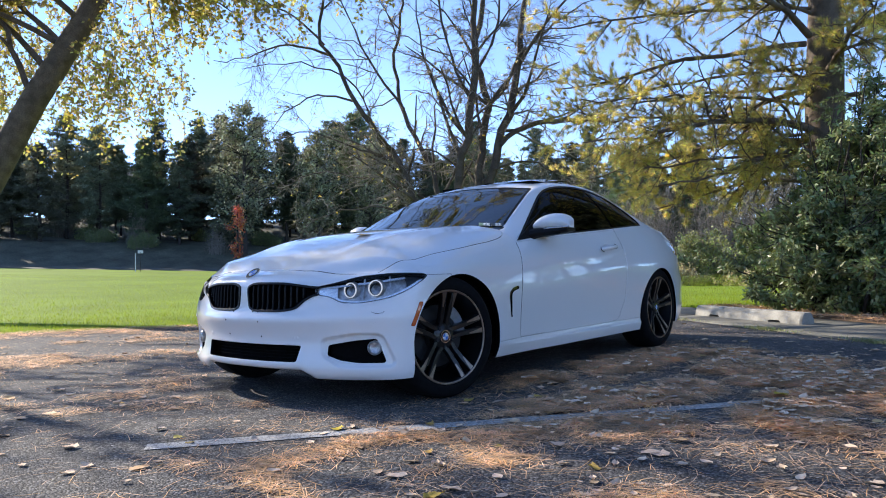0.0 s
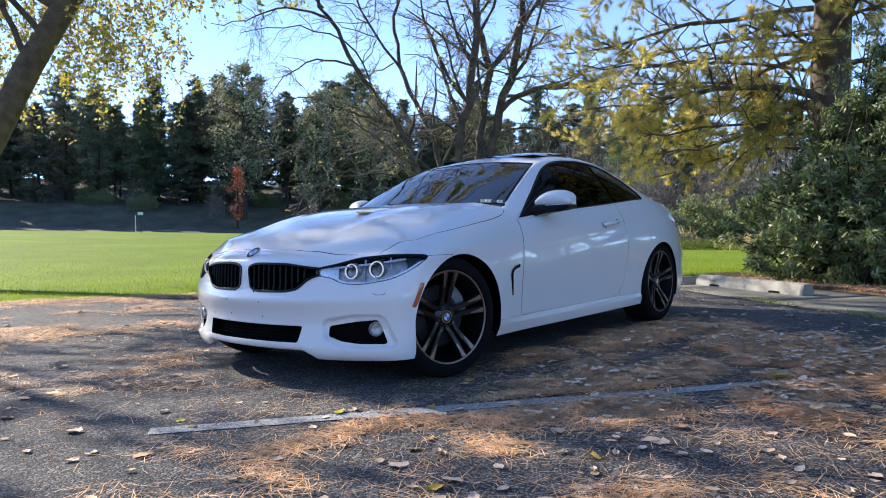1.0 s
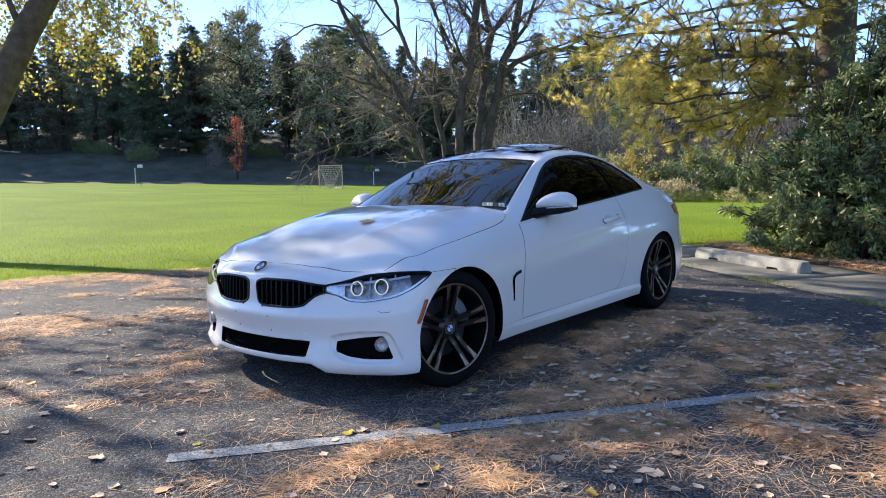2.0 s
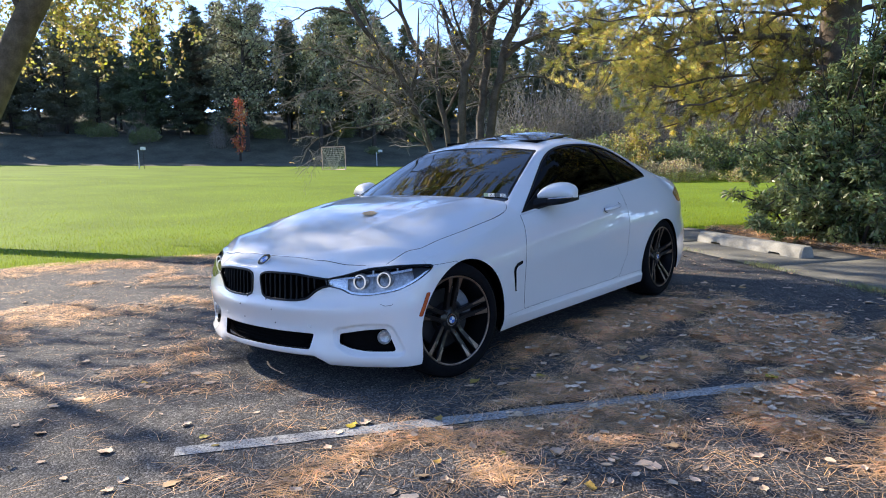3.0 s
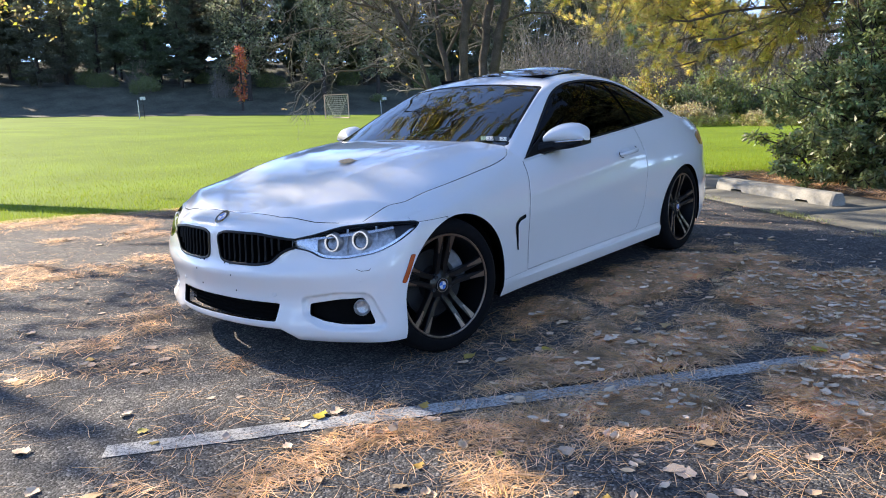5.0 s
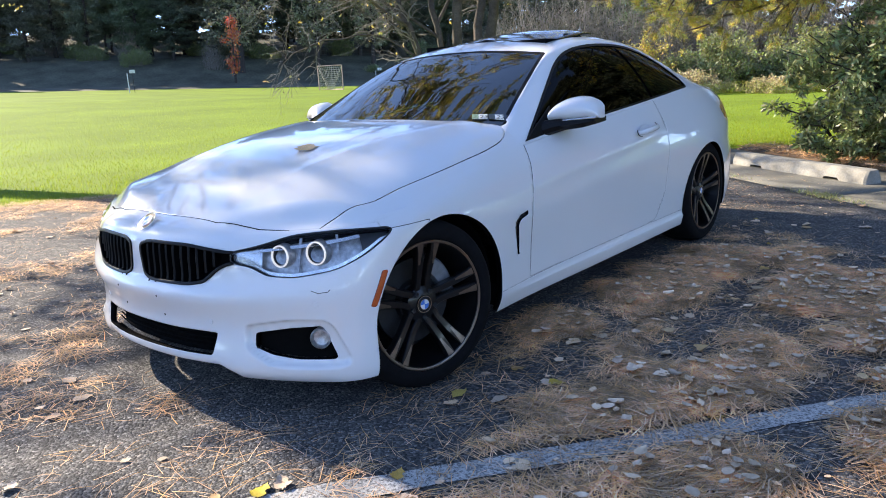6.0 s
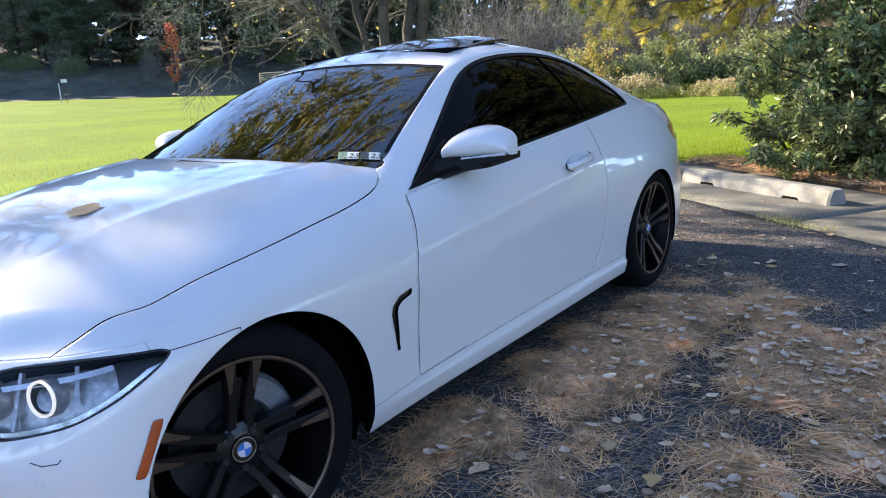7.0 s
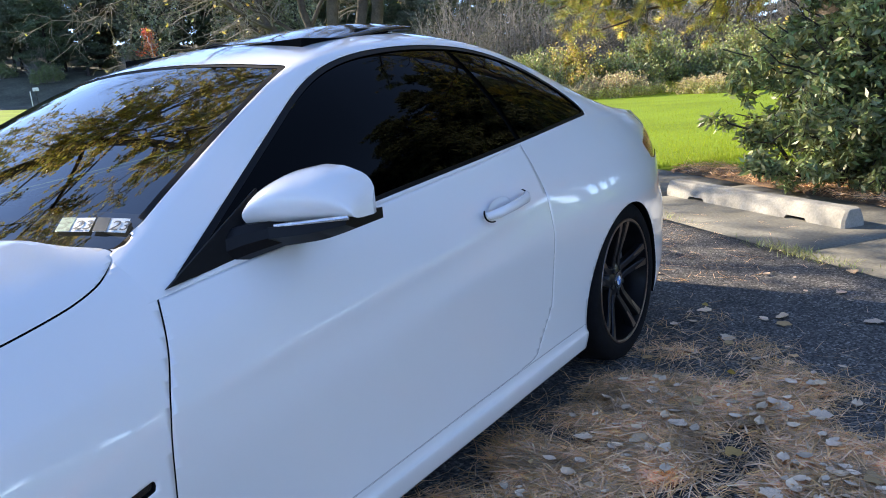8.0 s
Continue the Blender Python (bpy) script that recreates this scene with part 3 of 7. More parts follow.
def gold_tree():
    """Leaning tree at the field's edge with thin golden-green foliage."""
    rng = np.random.default_rng(11)
    D, K = 10.0, 1.2

    def G(depth, across, z):
        return W(depth * K, across * K, 0.69 + (z - 0.69) * K)
    trunk = bent([G(D, -7.3, -0.1), G(D, -6.6, 1.1), G(D, -5.94, 2.22), G(D, -4.69, 4.27), G(D, -3.9, 5.6), G(D - 0.3, -3.3, 7.4), G(D - 0.2, -3.1, 9.0)], 26, 0.02, rng)
    tr = np.interp(np.linspace(0, 1, 26), [0, 0.08, 0.3, 0.5, 1], [0.40, 0.26, 0.215, 0.175, 0.05])
    starts = ((9, (-6.5, 9.6, 5.4), 0.10), (10, (-8.3, 10.8, 5.8), 0.10), (12, (-2.3, 9.0, 4.9), 0.085), (13, (-6.9, 7.0, 6.2), 0.10), (14, (-0.6, 10.4, 5.6), 0.09), (16, (-3.8, 6.0, 6.6), 0.09), (17, (-1.2, 12.6, 6.6), 0.08), (18, (-6.2, 13.0, 7.3), 0.08), (19, (-1.0, 8.0, 7.4), 0.08), (21, (-5.0, 9.0, 9.3), 0.06), (22, (-1.2, 11.0, 8.8), 0.06), (11, (-9.2, 8.2, 5.0), 0.09), (12, (-7.6, 5.8, 5.6), 0.09), (15, (-9.0, 7.2, 7.2), 0.08), (18, (-6.8, 5.0, 7.6), 0.07), (13, (-1.8, 8.6, 5.6), 0.10), (14, (0.4, 9.4, 6.4), 0.09), (15, (-0.2, 7.4, 6.6), 0.09), (16, (0.8, 11.2, 7.4), 0.085), (18, (0.4, 8.6, 8.6), 0.07), (11, (-8.2, 9.4, 5.9), 0.09))
    limbs = []
    for i, (lat, dep, z), r in starts:
        a, b = trunk[i], G(dep, lat, z)
        mid = (a + b) / 2 + np.array([0, 0, 0.35]) + rng.normal(0, 0.15, 3)
        limbs.append((bent([a, mid, b], 12, 0.06, rng), np.linspace(r * 0.55, 0.012, 12)))
    allb, last = sprout(limbs, rng, 2, (10, 7), (0.42, 0.5), (0.75, 0.7), (0.05, -0.15), 0.10, 0.2, 0.25)
    p, d = along(last, 64, rng, 0.1)
    # hanging sprays on the side of the car park
    hang = []
    for _ in range(200):
        lat = rng.uniform(-6.8, -3.6)
        c = G(rng.uniform(10.4 if lat < -4.3 else 9.0, 12.0), lat * 1.05, rng.uniform(3.3, 5.0))
        L = rng.uniform(0.5, 1.35)
        q = np.array([c + np.array([rng.normal(0, 0.05) * k, rng.normal(0, 0.05) * k, -L * k / 5]) for k in range(6)])
        hang.append((q, np.linspace(0.006, 0.002, 6)))
    for _ in range(55):
        lat = -rng.uniform(6.9, 9.6)
        c = G(8.7 - 0.75 * (lat + 7.2) + rng.normal(0, 0.6), lat, 5.3 - 0.65 * (lat + 7.2) + rng.normal(0, 0.4))
        q = np.array([c + np.array([rng.normal(0, 0.08) * k, rng.normal(0, 0.08) * k, -rng.uniform(0.4, 0.8) * k / 5]) for k in range(6)])
        hang.append((q, np.linspace(0.006, 0.002, 6)))
    for _ in range(44):
        c = G(rng.uniform(8.0, 10.5), rng.uniform(-3.6, -1.6), rng.uniform(4.0, 4.7))
        q = np.array([c + np.array([rng.normal(0, 0.04) * k, rng.normal(0, 0.04) * k, -rng.uniform(0.4, 0.7) * k / 5]) for k in range(6)])
        hang.append((q, np.linspace(0.005, 0.002, 6)))
    ph, dh = along(hang, 46, rng, 0.05)
    p = np.concatenate([p, ph])
    p = p + rng.normal(0, 0.035, p.shape)
    fol = leaf_quads(p, 0.080, rng, hang=0.45, slim=0.62)
    return tree("gold_leaved_tree", "leaning tree with thinning golden green leaves", [(trunk, tr)], limbs, allb[len(limbs):] + hang, fol, BARK, LEAF_GOLD, crown_label="sparse yellow and green autumn leaves")


gold_tree()


def bare_tree():
    """Many-stemmed leafless tree behind the car."""
    rng = np.random.default_rng(23)
    D = 13.2

    def Q(pts, dd=0.0):
        return [W(D + dd * (i / len(pts)), a, z) for i, (a, z) in enumerate(pts)]
    stems = (
        (Q([(0.22, -0.3), (0.26, 1.2), (0.31, 2.11), (0.45, 3.0), (0.57, 3.61), (0.65, 4.43), (0.63, 5.24), (0.5, 6.6), (0.6, 8.2)], -0.5), 0.088),
        (Q([(0.50, -0.3), (0.58, 1.2), (0.65, 2.15), (0.79, 3.2), (0.86, 3.54), (0.71, 4.22), (0.76, 5.24), (0.95, 6.7), (0.9, 8.4)], 0.6), 0.084),
        (Q([(0.66, -0.3), (0.76, 1.2), (0.87, 2.17), (1.05, 2.86), (1.28, 3.6), (1.43, 4.41), (1.54, 5.08), (1.75, 6.4), (1.7, 7.9)], 0.2), 0.092),
        (Q([(0.10, -0.3), (-0.18, 1.0), (-0.47, 1.85), (-0.78, 2.56), (-1.17, 3.18), (-1.51, 3.66), (-1.82, 4.28), (-2.03, 4.68), (-1.94, 5.3), (-2.2, 6.3)], -0.8), 0.062),
        (Q([(0.18, -0.3), (0.05, 1.2), (-0.09, 2.19), (-0.37, 2.89), (-0.63, 3.5), (-0.75, 3.91), (-0.81, 4.19), (-0.7, 5.4), (-0.9, 6.6)], 0.8), 0.056),
    )
    trunks = [(bent(p, 30, 0.040, rng), np.interp(np.linspace(0, 1, 30), [0, 0.1, 0.45, 1], [r * 1.3, r * 0.85, r * 0.78, 0.014])) for p, r in stems]
    limbs = []
    for pts, r, end in (
        ([(1.05, 2.82), (1.33, 3.09), (1.81, 3.25), (2.35, 3.32), (2.76, 3.33), (3.15, 3.39)], 0.052, 0.036),
        ([(0.86, 3.51), (1.12, 3.87), (1.35, 4.21), (1.45, 4.9)], 0.040, 0.02),
        ([(-1.89, 4.48), (-2.36, 4.69), (-2.91, 4.80), (-3.45, 4.68), (-4.26, 4.63)], 0.026, 0.006),
        ([(-1.51, 3.66), (-2.17, 3.77), (-2.65, 3.54), (-3.1, 3.1)], 0.022, 0.005),
        ([(-0.50, 1.95), (-0.90, 2.30), (-1.47, 2.35), (-2.24, 2.50), (-3.06, 2.14)], 0.024, 0.005),
        ([(-0.20, 1.20), (-0.80, 1.70), (-1.51, 1.75), (-2.29, 1.53), (-2.6, 1.2)], 0.020, 0.005),
        ([(-0.80, 2.60), (-1.50, 2.80), (-2.30, 3.00), (-3.00, 2.70)], 0.020, 0.005),
        ([(-1.20, 3.20), (-1.50, 3.90), (-2.40, 4.20), (-3.30, 4.05)], 0.020, 0.005),
        ([(-0.63, 3.50), (-1.20, 4.30), (-1.60, 5.20), (-2.00, 5.90)], 0.026, 0.006),
        ([(0.45, 3.00), (0.05, 3.60), (-0.25, 4.40), (-0.40, 5.60)], 0.034, 0.008),
        ([(0.57, 3.61), (0.20, 4.40), (0.00, 5.30), (-0.2, 6.6)], 0.030, 0.008),
        ([(0.71, 4.22), (1.05, 4.90), (1.10, 5.70), (1.3, 6.6)], 0.030, 0.008),
        ([(1.43, 4.41), (1.95, 4.90), (2.40, 5.30), (3.0, 5.6)], 0.028, 0.006),
        ([(-2.03, 4.68), (-2.60, 5.20), (-3.20, 5.40), (-4.0, 5.7)], 0.022, 0.005),
        ([(0.95, 2.40), (1.50, 2.50), (2.00, 2.25), (2.5, 2.0)], 0.022, 0.005),
        ([(0.35, 2.40), (-0.20, 2.75), (-0.80, 2.70), (-1.30, 2.4)], 0.020, 0.005),
    ):
        limbs.append((bent(Q(pts, rng.uniform(-1.3, 1.3)), 12, 0.03, rng), np.linspace(r, end, 12)))
    base, _ = sprout(trunks, rng, 1, (13,), (0.22,), (0.85,), (0.25,), 0.14, 0.28)
    more = base[len(trunks):]
    allb, last = sprout(limbs + more, rng, 3, (10, 7, 3), (0.40, 0.50, 0.55), (0.9, 0.85, 0.85), (0.06, -0.02, -0.04), 0.24, 0.12, 0.14)
    p, d = along(last[::14], 2, rng, 0.5)
    fol = leaf_quads(p, 0.06, rng, hang=0.4, slim=0.5)
    return tree("bare_tree", "many-stemmed bare autumn tree with grey bark", trunks, limbs + more, allb[len(limbs) + len(more):], fol, BARK_GREY, LEAF_GOLD, crown_label="last few dry leaves", twig_mat=TWIG_GREY)


bare_tree()


def near_pine():
    """Old pine with long level limbs and yellowing needles."""
    rng = np.random.default_rng(31)
    D = 11.3
    trunk = bent([W(D, 5.80, -0.3), W(D, 5.82, 1.6), W(D, 5.84, 2.6), W(D, 5.89, 3.8), W(D, 5.95, 5.5), W(D, 5.9, 8.0), W(D, 5.85, 12.5)], 30)
    tr = np.interp(np.linspace(0, 1, 30), [0, 0.05, 0.3, 1], [0.40, 0.300, 0.265, 0.07])
    limbs = []

    def limb(pts, r, end=0.012):
        limbs.append((bent([W(d, a, z) for d, a, z in pts], 14, 0.03, rng), np.linspace(r * 0.8, end * 0.8, 14)))
    limb([(11.2, 5.60, 2.63), (11.1, 5.08, 2.73), (11.0, 4.68, 2.74), (10.9, 4.27, 2.74), (10.8, 3.80, 2.70), (10.7, 3.28, 2.58), (10.6, 2.74, 2.45), (10.5, 2.1, 2.4)], 0.075)
    limb([(11.3, 5.60, 3.96), (11.4, 5.05, 3.94), (11.5, 4.71, 3.90), (11.6, 4.23, 3.88), (11.7, 3.77, 3.86), (11.8, 3.30, 3.75), (11.9, 2.60, 3.56), (12.0, 1.9, 3.5)], 0.060)
    limb([(11.2, 5.60, 4.06), (10.9, 5.29, 4.17), (10.5, 4.95, 4.20), (10.0, 4.37, 4.25), (9.6, 3.4, 4.25), (9.3, 2.5, 4.1)], 0.070)
    limb([(11.3, 5.62, 3.26), (11.7, 5.26, 3.20), (12.2, 4.92, 3.14), (12.8, 4.39, 3.10), (13.4, 3.61, 3.1), (13.8, 2.8, 3.0)], 0.055)
    limb([(11.2, 5.65, 2.29), (10.9, 5.10, 2.26), (10.6, 4.55, 2.12), (10.3, 4.05, 1.93), (10.1, 3.55, 1.82), (10.0, 3.0, 1.65)], 0.042)
    limb([(11.4, 5.60, 2.50), (12.0, 5.00, 2.60), (12.7, 4.20, 2.55), (13.3, 3.20, 2.35), (13.7, 2.4, 2.1)], 0.050)
    limb([(11.2, 6.19, 4.10), (10.9, 6.50, 4.25), (10.6, 7.0, 4.35), (10.3, 7.8, 4.3)], 0.065)
    limb([(11.3, 6.10, 3.1), (11.0, 6.9, 3.3), (10.7, 7.9, 3.3)], 0.055)
    limb([(11.1, 5.80, 3.5), (10.3, 5.7, 3.75), (9.4, 5.5, 3.8), (8.8, 5.2, 3.7)], 0.050)
    for d1, a1, z0, z1 in ((10.4, 2.0, 3.0, 2.95), (12.3, 1.8, 3.3, 3.05), (10.9, 1.5, 2.7, 2.75), (12.8, 2.1, 3.6, 3.3), (9.8, 2.6, 4.4, 4.6), (11.6, 1.4, 4.5, 4.3), (12.2, 2.9, 2.1, 1.75), (11.0, 2.6, 2.2, 2.0), (10.4, 3.4, 4.7, 4.9), (12.6, 3.0, 4.9, 4.6), (9.9, 3.9, 3.3, 3.35), (13.2, 3.4, 2.6, 2.3), (10.3, 7.4, 4.6, 4.5), (9.6, 6.6, 3.7, 3.6), (11.8, 3.3, 1.9, 1.55)):
        limb([(11.3, 5.75, z0), ((11.3 + d1) / 2, (5.75 + a1) / 2, (z0 + z1) / 2 + 0.12), (d1, a1, z1)], 0.036)
    for k in range(17):
        z = 5.2 + 0.40 * k
        a = rng.uniform(0, 2 * np.pi)
        L = 3.6 * (1 - k / 22)
        dx, dy = math.cos(a) * L, math.sin(a) * L
        limb([(D, 5.85, z), (D + dx * 0.5, 5.85 + dy * 0.5, z + 0.25), (D + dx, 5.85 + dy, z + 0.1)], 0.05)
    allb, last = sprout(limbs, rng, 2, (19, 7), (0.27, 0.38), (0.85, 0.75), (-0.03, 0.12), 0.12, 0.12, 0.06)
    p, d = along(last, 7, rng, 0.35)
    d = d + np.array([0, 0, 0.30])
    fol = needle_tufts(p, d, 0.105, 17, rng, 0.0019, 0.95)
    return tree("pine_tree", "old pine with long level limbs and yellowing needles", [(trunk, tr)], limbs, allb[len(limbs):], fol, BARK, NEEDLE_GREEN, crown_label="yellow green pine needles")


near_pine()


def evergreen_bush():
    """Big broad-leaved shrub under the pine."""
    rng = np.random.default_rng(41)
    base = W(9.1, 5.12, 0.0)
    stems = []
    for k in range(260):
        a, e = rng.uniform(0, 2 * np.pi), rng.uniform(0.0, 1.40)
        flare = 0.95 + 0.50 * math.sin(min(1.57, e * 1.7))
        reach = np.array([math.cos(a) * math.cos(e), math.sin(a) * math.cos(e), 0]) * flare * 1.20 * rng.uniform(0.6, 1.05) + np.array([0, 0, 0.22 + 2.75 * math.sin(e)]) * rng.uniform(0.78, 1.05)
        reach[2] *= 0.86 + 0.26 * (math.cos(a) * R0.x + math.sin(a) * R0.y)
        root = base + np.array([rng.normal(0, 0.24), rng.normal(0, 0.24), 0.0])
        mid = root + reach * np.array([0.35, 0.35, 0.62])
        stems.append((bent([root, mid, root + reach], 10, 0.035, rng), np.linspace(0.022, 0.005, 10)))
    allb, last = sprout(stems, rng, 2, (9, 4), (0.20, 0.45), (0.9, 0.8), (0.05, 0.0), 0.10, 0.2, 0.15)
    p, d = along(last, 20, rng, 0.1)
    p = p + rng.normal(0, 0.025, p.shape)
    keep = p[:, 2] > 0.05
    fol = leaf_quads(p[keep], 0.080, rng, hang=0.25, slim=0.34)
    t = thing("evergreen_bush", "large dark broad-leaved evergreen bush under the pine", "bush")
    tagged(part("stem_work", tubes(stems, 6), BARK_DARK, t, sharp=None), kind="stuff")
    tagged(part("twig_work", tubes(allb[len(stems):], 4), BARK_DARK, t, sharp=None), kind="stuff")
    part("foliage", fol, LEAF_EVERGREEN, t, "glossy dark green leaves", smooth=False)


evergreen_bush()


def far_conifer(seed, height, first, width, taper):
    """A far pine: bare lower stem, ragged tiers of tufted limbs with gaps between them."""
    rng = np.random.default_rng(seed)
    t = thing("conifer", "tall dark pine in the belt beyond the field", "tree", group="belt of pines")
    trunk = np.array([(0.12 * math.sin(k * 0.8 + seed), 0.12 * math.cos(k * 0.7), height * k / 9) for k in range(10)])
    part("trunk", tubes([(trunk, np.linspace(0.27, 0.04, 10))], 8), BARK_DARK, t, sharp=None)
    limbs, P = [], []
    n = 124
    bare_side = rng.uniform(0, 6.28)
    for k in range(n):
        f = first + (1 - first) * (k / n) ** 0.95
        z = height * f
        a = k * 2.4 + rng.normal(0, 0.5)
        tier = 0.62 + 0.38 * math.sin(f * 31 + seed)
        L = width * (1.06 - f) ** taper * rng.uniform(0.35, 1.15) * (0.45 + 0.55 * min(1, (f - first) / 0.22)) * (0.66 + 0.34 * tier)
        L *= 0.6 + 0.4 * abs(math.sin((a - bare_side) / 2))
        d = np.array([math.cos(a), math.sin(a), 0])
        rise = np.array([0, 0, 1.0])

        def at(u):
            return np.array([0, 0, z]) + d * L * u[:, None] + rise * (0.34 * L * u - 0.20 * L * u * u)[:, None]
        limbs.append((at(np.linspace(0, 1, 5)), np.linspace(0.05, 0.012, 5)))
        m = int(66 * L / width) + 16
        pos = at(rng.uniform(0.35, 1.05, m))
        P.append(pos + rng.normal(0, 1, (m, 3)) * np.array([0.42, 0.42, 0.20]) * (0.45 + 0.6 * L / width))
    tagged(part("limb_work", tubes(limbs, 4), BARK_DARK, t, sharp=None), kind="stuff")
    P = np.concatenate(P)
    ax = rng.normal(0, 0.5, P.shape) + np.array([0, 0, 0.5])
    fol = needle_tufts(P, ax, 0.48, 6, rng, 0.055, 1.1)
    part("crown", fol, NEEDLE_FAR, t, smooth=False)
    return t


def belt():
    rng = np.random.default_rng(3)
    kinds = [far_conifer(101, 20, 0.14, 6.4, 0.50), far_conifer(102, 18, 0.24, 5.6, 0.42), far_conifer(103, 21.5, 0.08, 6.8, 0.72), far_conifer(104, 17, 0.05, 6.2, 0.80)]
    along_dir = Vector((0.673, 0.74, 0))
    foot = Vector((-0.74, 0.673, 0)) * 96
    placed = 0
    for row, back in enumerate((0.0, 5.5, 11.0, 18.0, 25.0)):
        s = -74.0 - row * 4.2
        while s < 62:
            c = foot + along_dir * s + Vector((-0.74, 0.673, 0)) * (back + rng.uniform(-2.0, 2.0))
            z = float(ground_z(c.x, c.y)) - 0.1
            sc = rng.choice((0.60, 0.72, 0.82, 0.90)) * rng.uniform(0.94, 1.06) * (1.0 - 0.03 * row)
            m = Matrix.Translation((c.x, c.y, z)) @ Matrix.Rotation(rng.uniform(0, 6.28), 4, "Z")
            if placed < 4:
                kinds[placed].matrix_world = m
            else:
                k = copy_thing(kinds[int(rng.integers(0, 4))], m)
                k.scale = (sc * rng.uniform(0.9, 1.4), sc * rng.uniform(0.9, 1.4), sc)
            placed += 1
            s += rng.uniform(3.4, 7.4)
    # dark pines past the end of the car park
    for k in range(30):
        a = radians(22 + 2.15 * k)
        r = rng.uniform(26, 37)
        m = Matrix.Translation((1 + r * math.cos(a), 2 + r * math.sin(a), -0.1)) @ Matrix.Rotation(rng.uniform(0, 6.28), 4, "Z")
        t = copy_thing(kinds[int(rng.integers(0, 4))], m)
        t.scale = (0.95, 0.95, 1.2) if k > 5 else (0.9, 0.9, 0.95)
        tagged(t, group="pines past the car park")
    for k in range(12):
        a = radians(88 + 2.4 * k)
        r = rng.uniform(50, 64)
        x, y = 1 + r * math.cos(a), 2 + r * math.sin(a)
        t = copy_thing(kinds[int(rng.integers(0, 4))], Matrix.Translation((x, y, float(ground_z(x, y)) - 0.1)) @ Matrix.Rotation(rng.uniform(0, 6.28), 4, "Z"))
        t.scale = (0.7, 0.7, rng.uniform(0.38, 0.62))
        tagged(t, group="pines past the car park")
    # woods that close the other sides
    for k in range(46):
        a = radians(-150 + 175 * k / 45) + rng.normal(0, 0.02)
        r = rng.uniform(52, 74)
        if k > 36:
            r = rng.uniform(62, 80)
        c = Vector((3 + r * math.cos(a), r * math.sin(a), 0))
        m = Matrix.Translation((c.x, c.y, float(ground_z(c.x, c.y)) - 0.1)) @ Matrix.Rotation(rng.uniform(0, 6.28), 4, "Z")
        t = copy_thing(kinds[int(rng.integers(0, 4))], m)
        t.scale = (0.85, 0.85, 0.7)
        tagged(t, group="pines round the car park")


belt()


def leafy_tree(name, label, at, height, width, leaf_mat, seed, leaf=0.12, count=40, bark=BARK_DARK, group="", crown=""):
    rng = np.random.default_rng(seed)
    base = np.array(at, float)
    trunk = bent([base, base + (0.1, 0.05, height * 0.35), base + (0.0, 0.15, height * 0.7), base + (0.1, 0, height * 0.97)], 12, 0.02, rng)
    limbs = []
    for k in range(count):
        f = rng.uniform(0.22, 0.98)
        a = rng.uniform(0, 6.28)
        L = width * math.sin(math.pi * min(1, max(0.12, f * 0.92))) * rng.uniform(0.6, 1.1)
        p = trunk[min(11, int(f * 11))]
        d = np.array([math.cos(a), math.sin(a), rng.uniform(0.2, 0.8)])
        limbs.append((bent([p, p + d * L * 0.5, p + d * L * np.array([1, 1, 0.8])], 6, 0.03, rng), np.linspace(0.03, 0.008, 6) * height / 8))
    allb, last = sprout(limbs, rng, 1, (6,), (0.45,), (0.8,), (0.05,), 0.1, 0.2, 0.05)
    p, d = along(last, 16, rng, 0.1)
    p = p + rng.normal(0, leaf * 0.8, p.shape)
    return tree(name, label, [(trunk, np.linspace(0.018 * height, 0.02, 12))], limbs, allb[len(limbs):], leaf_quads(p, leaf, rng, 0.2, 0.65), bark, leaf_mat, group, crown)


def gz(x, y):
    return float(ground_z(x, y)) - 0.05


leafy_tree("maple", "slim red and orange maple before dark pines", (-69.5, 49.5, gz(-69.5, 49.5)), 8.4, 1.35, LEAF_RED, 51, 0.25, 17, crown="bright red and orange leaves")
for k, (dep, lat, high, wide, sd) in enumerate(((91, -24.2, 20.5, 5.0, 53), (93, -15.6, 17.0, 3.4, 54), (95, -9.2, 15.5, 3.6, 55))):
    q = W(dep, lat, 0)
    leafy_tree("field_tree", "tall silver green leafy tree among dark pines", (q[0], q[1], gz(q[0], q[1])), high, wide, LEAF_OLIVE, sd, 0.34, 90, group="leafy trees in the belt", crown="thinning grey green leaves")
leafy_tree("gold_sapling", "small golden-leaved tree at the edge of the car park", (-9.2, -1.9, gz(-9.2, -1.9)), 5.6, 1.75, LEAF_GOLD, 57, 0.085, 12, crown="thin yellow green leaves")
leafy_tree("autumn_tree", "orange-leaved autumn tree across the car park", (11.8, 18.8, gz(11.8, 18.8)), 9.5, 3.0, LEAF_ORANGE, 52, 0.16, 46, crown="orange brown leaves")


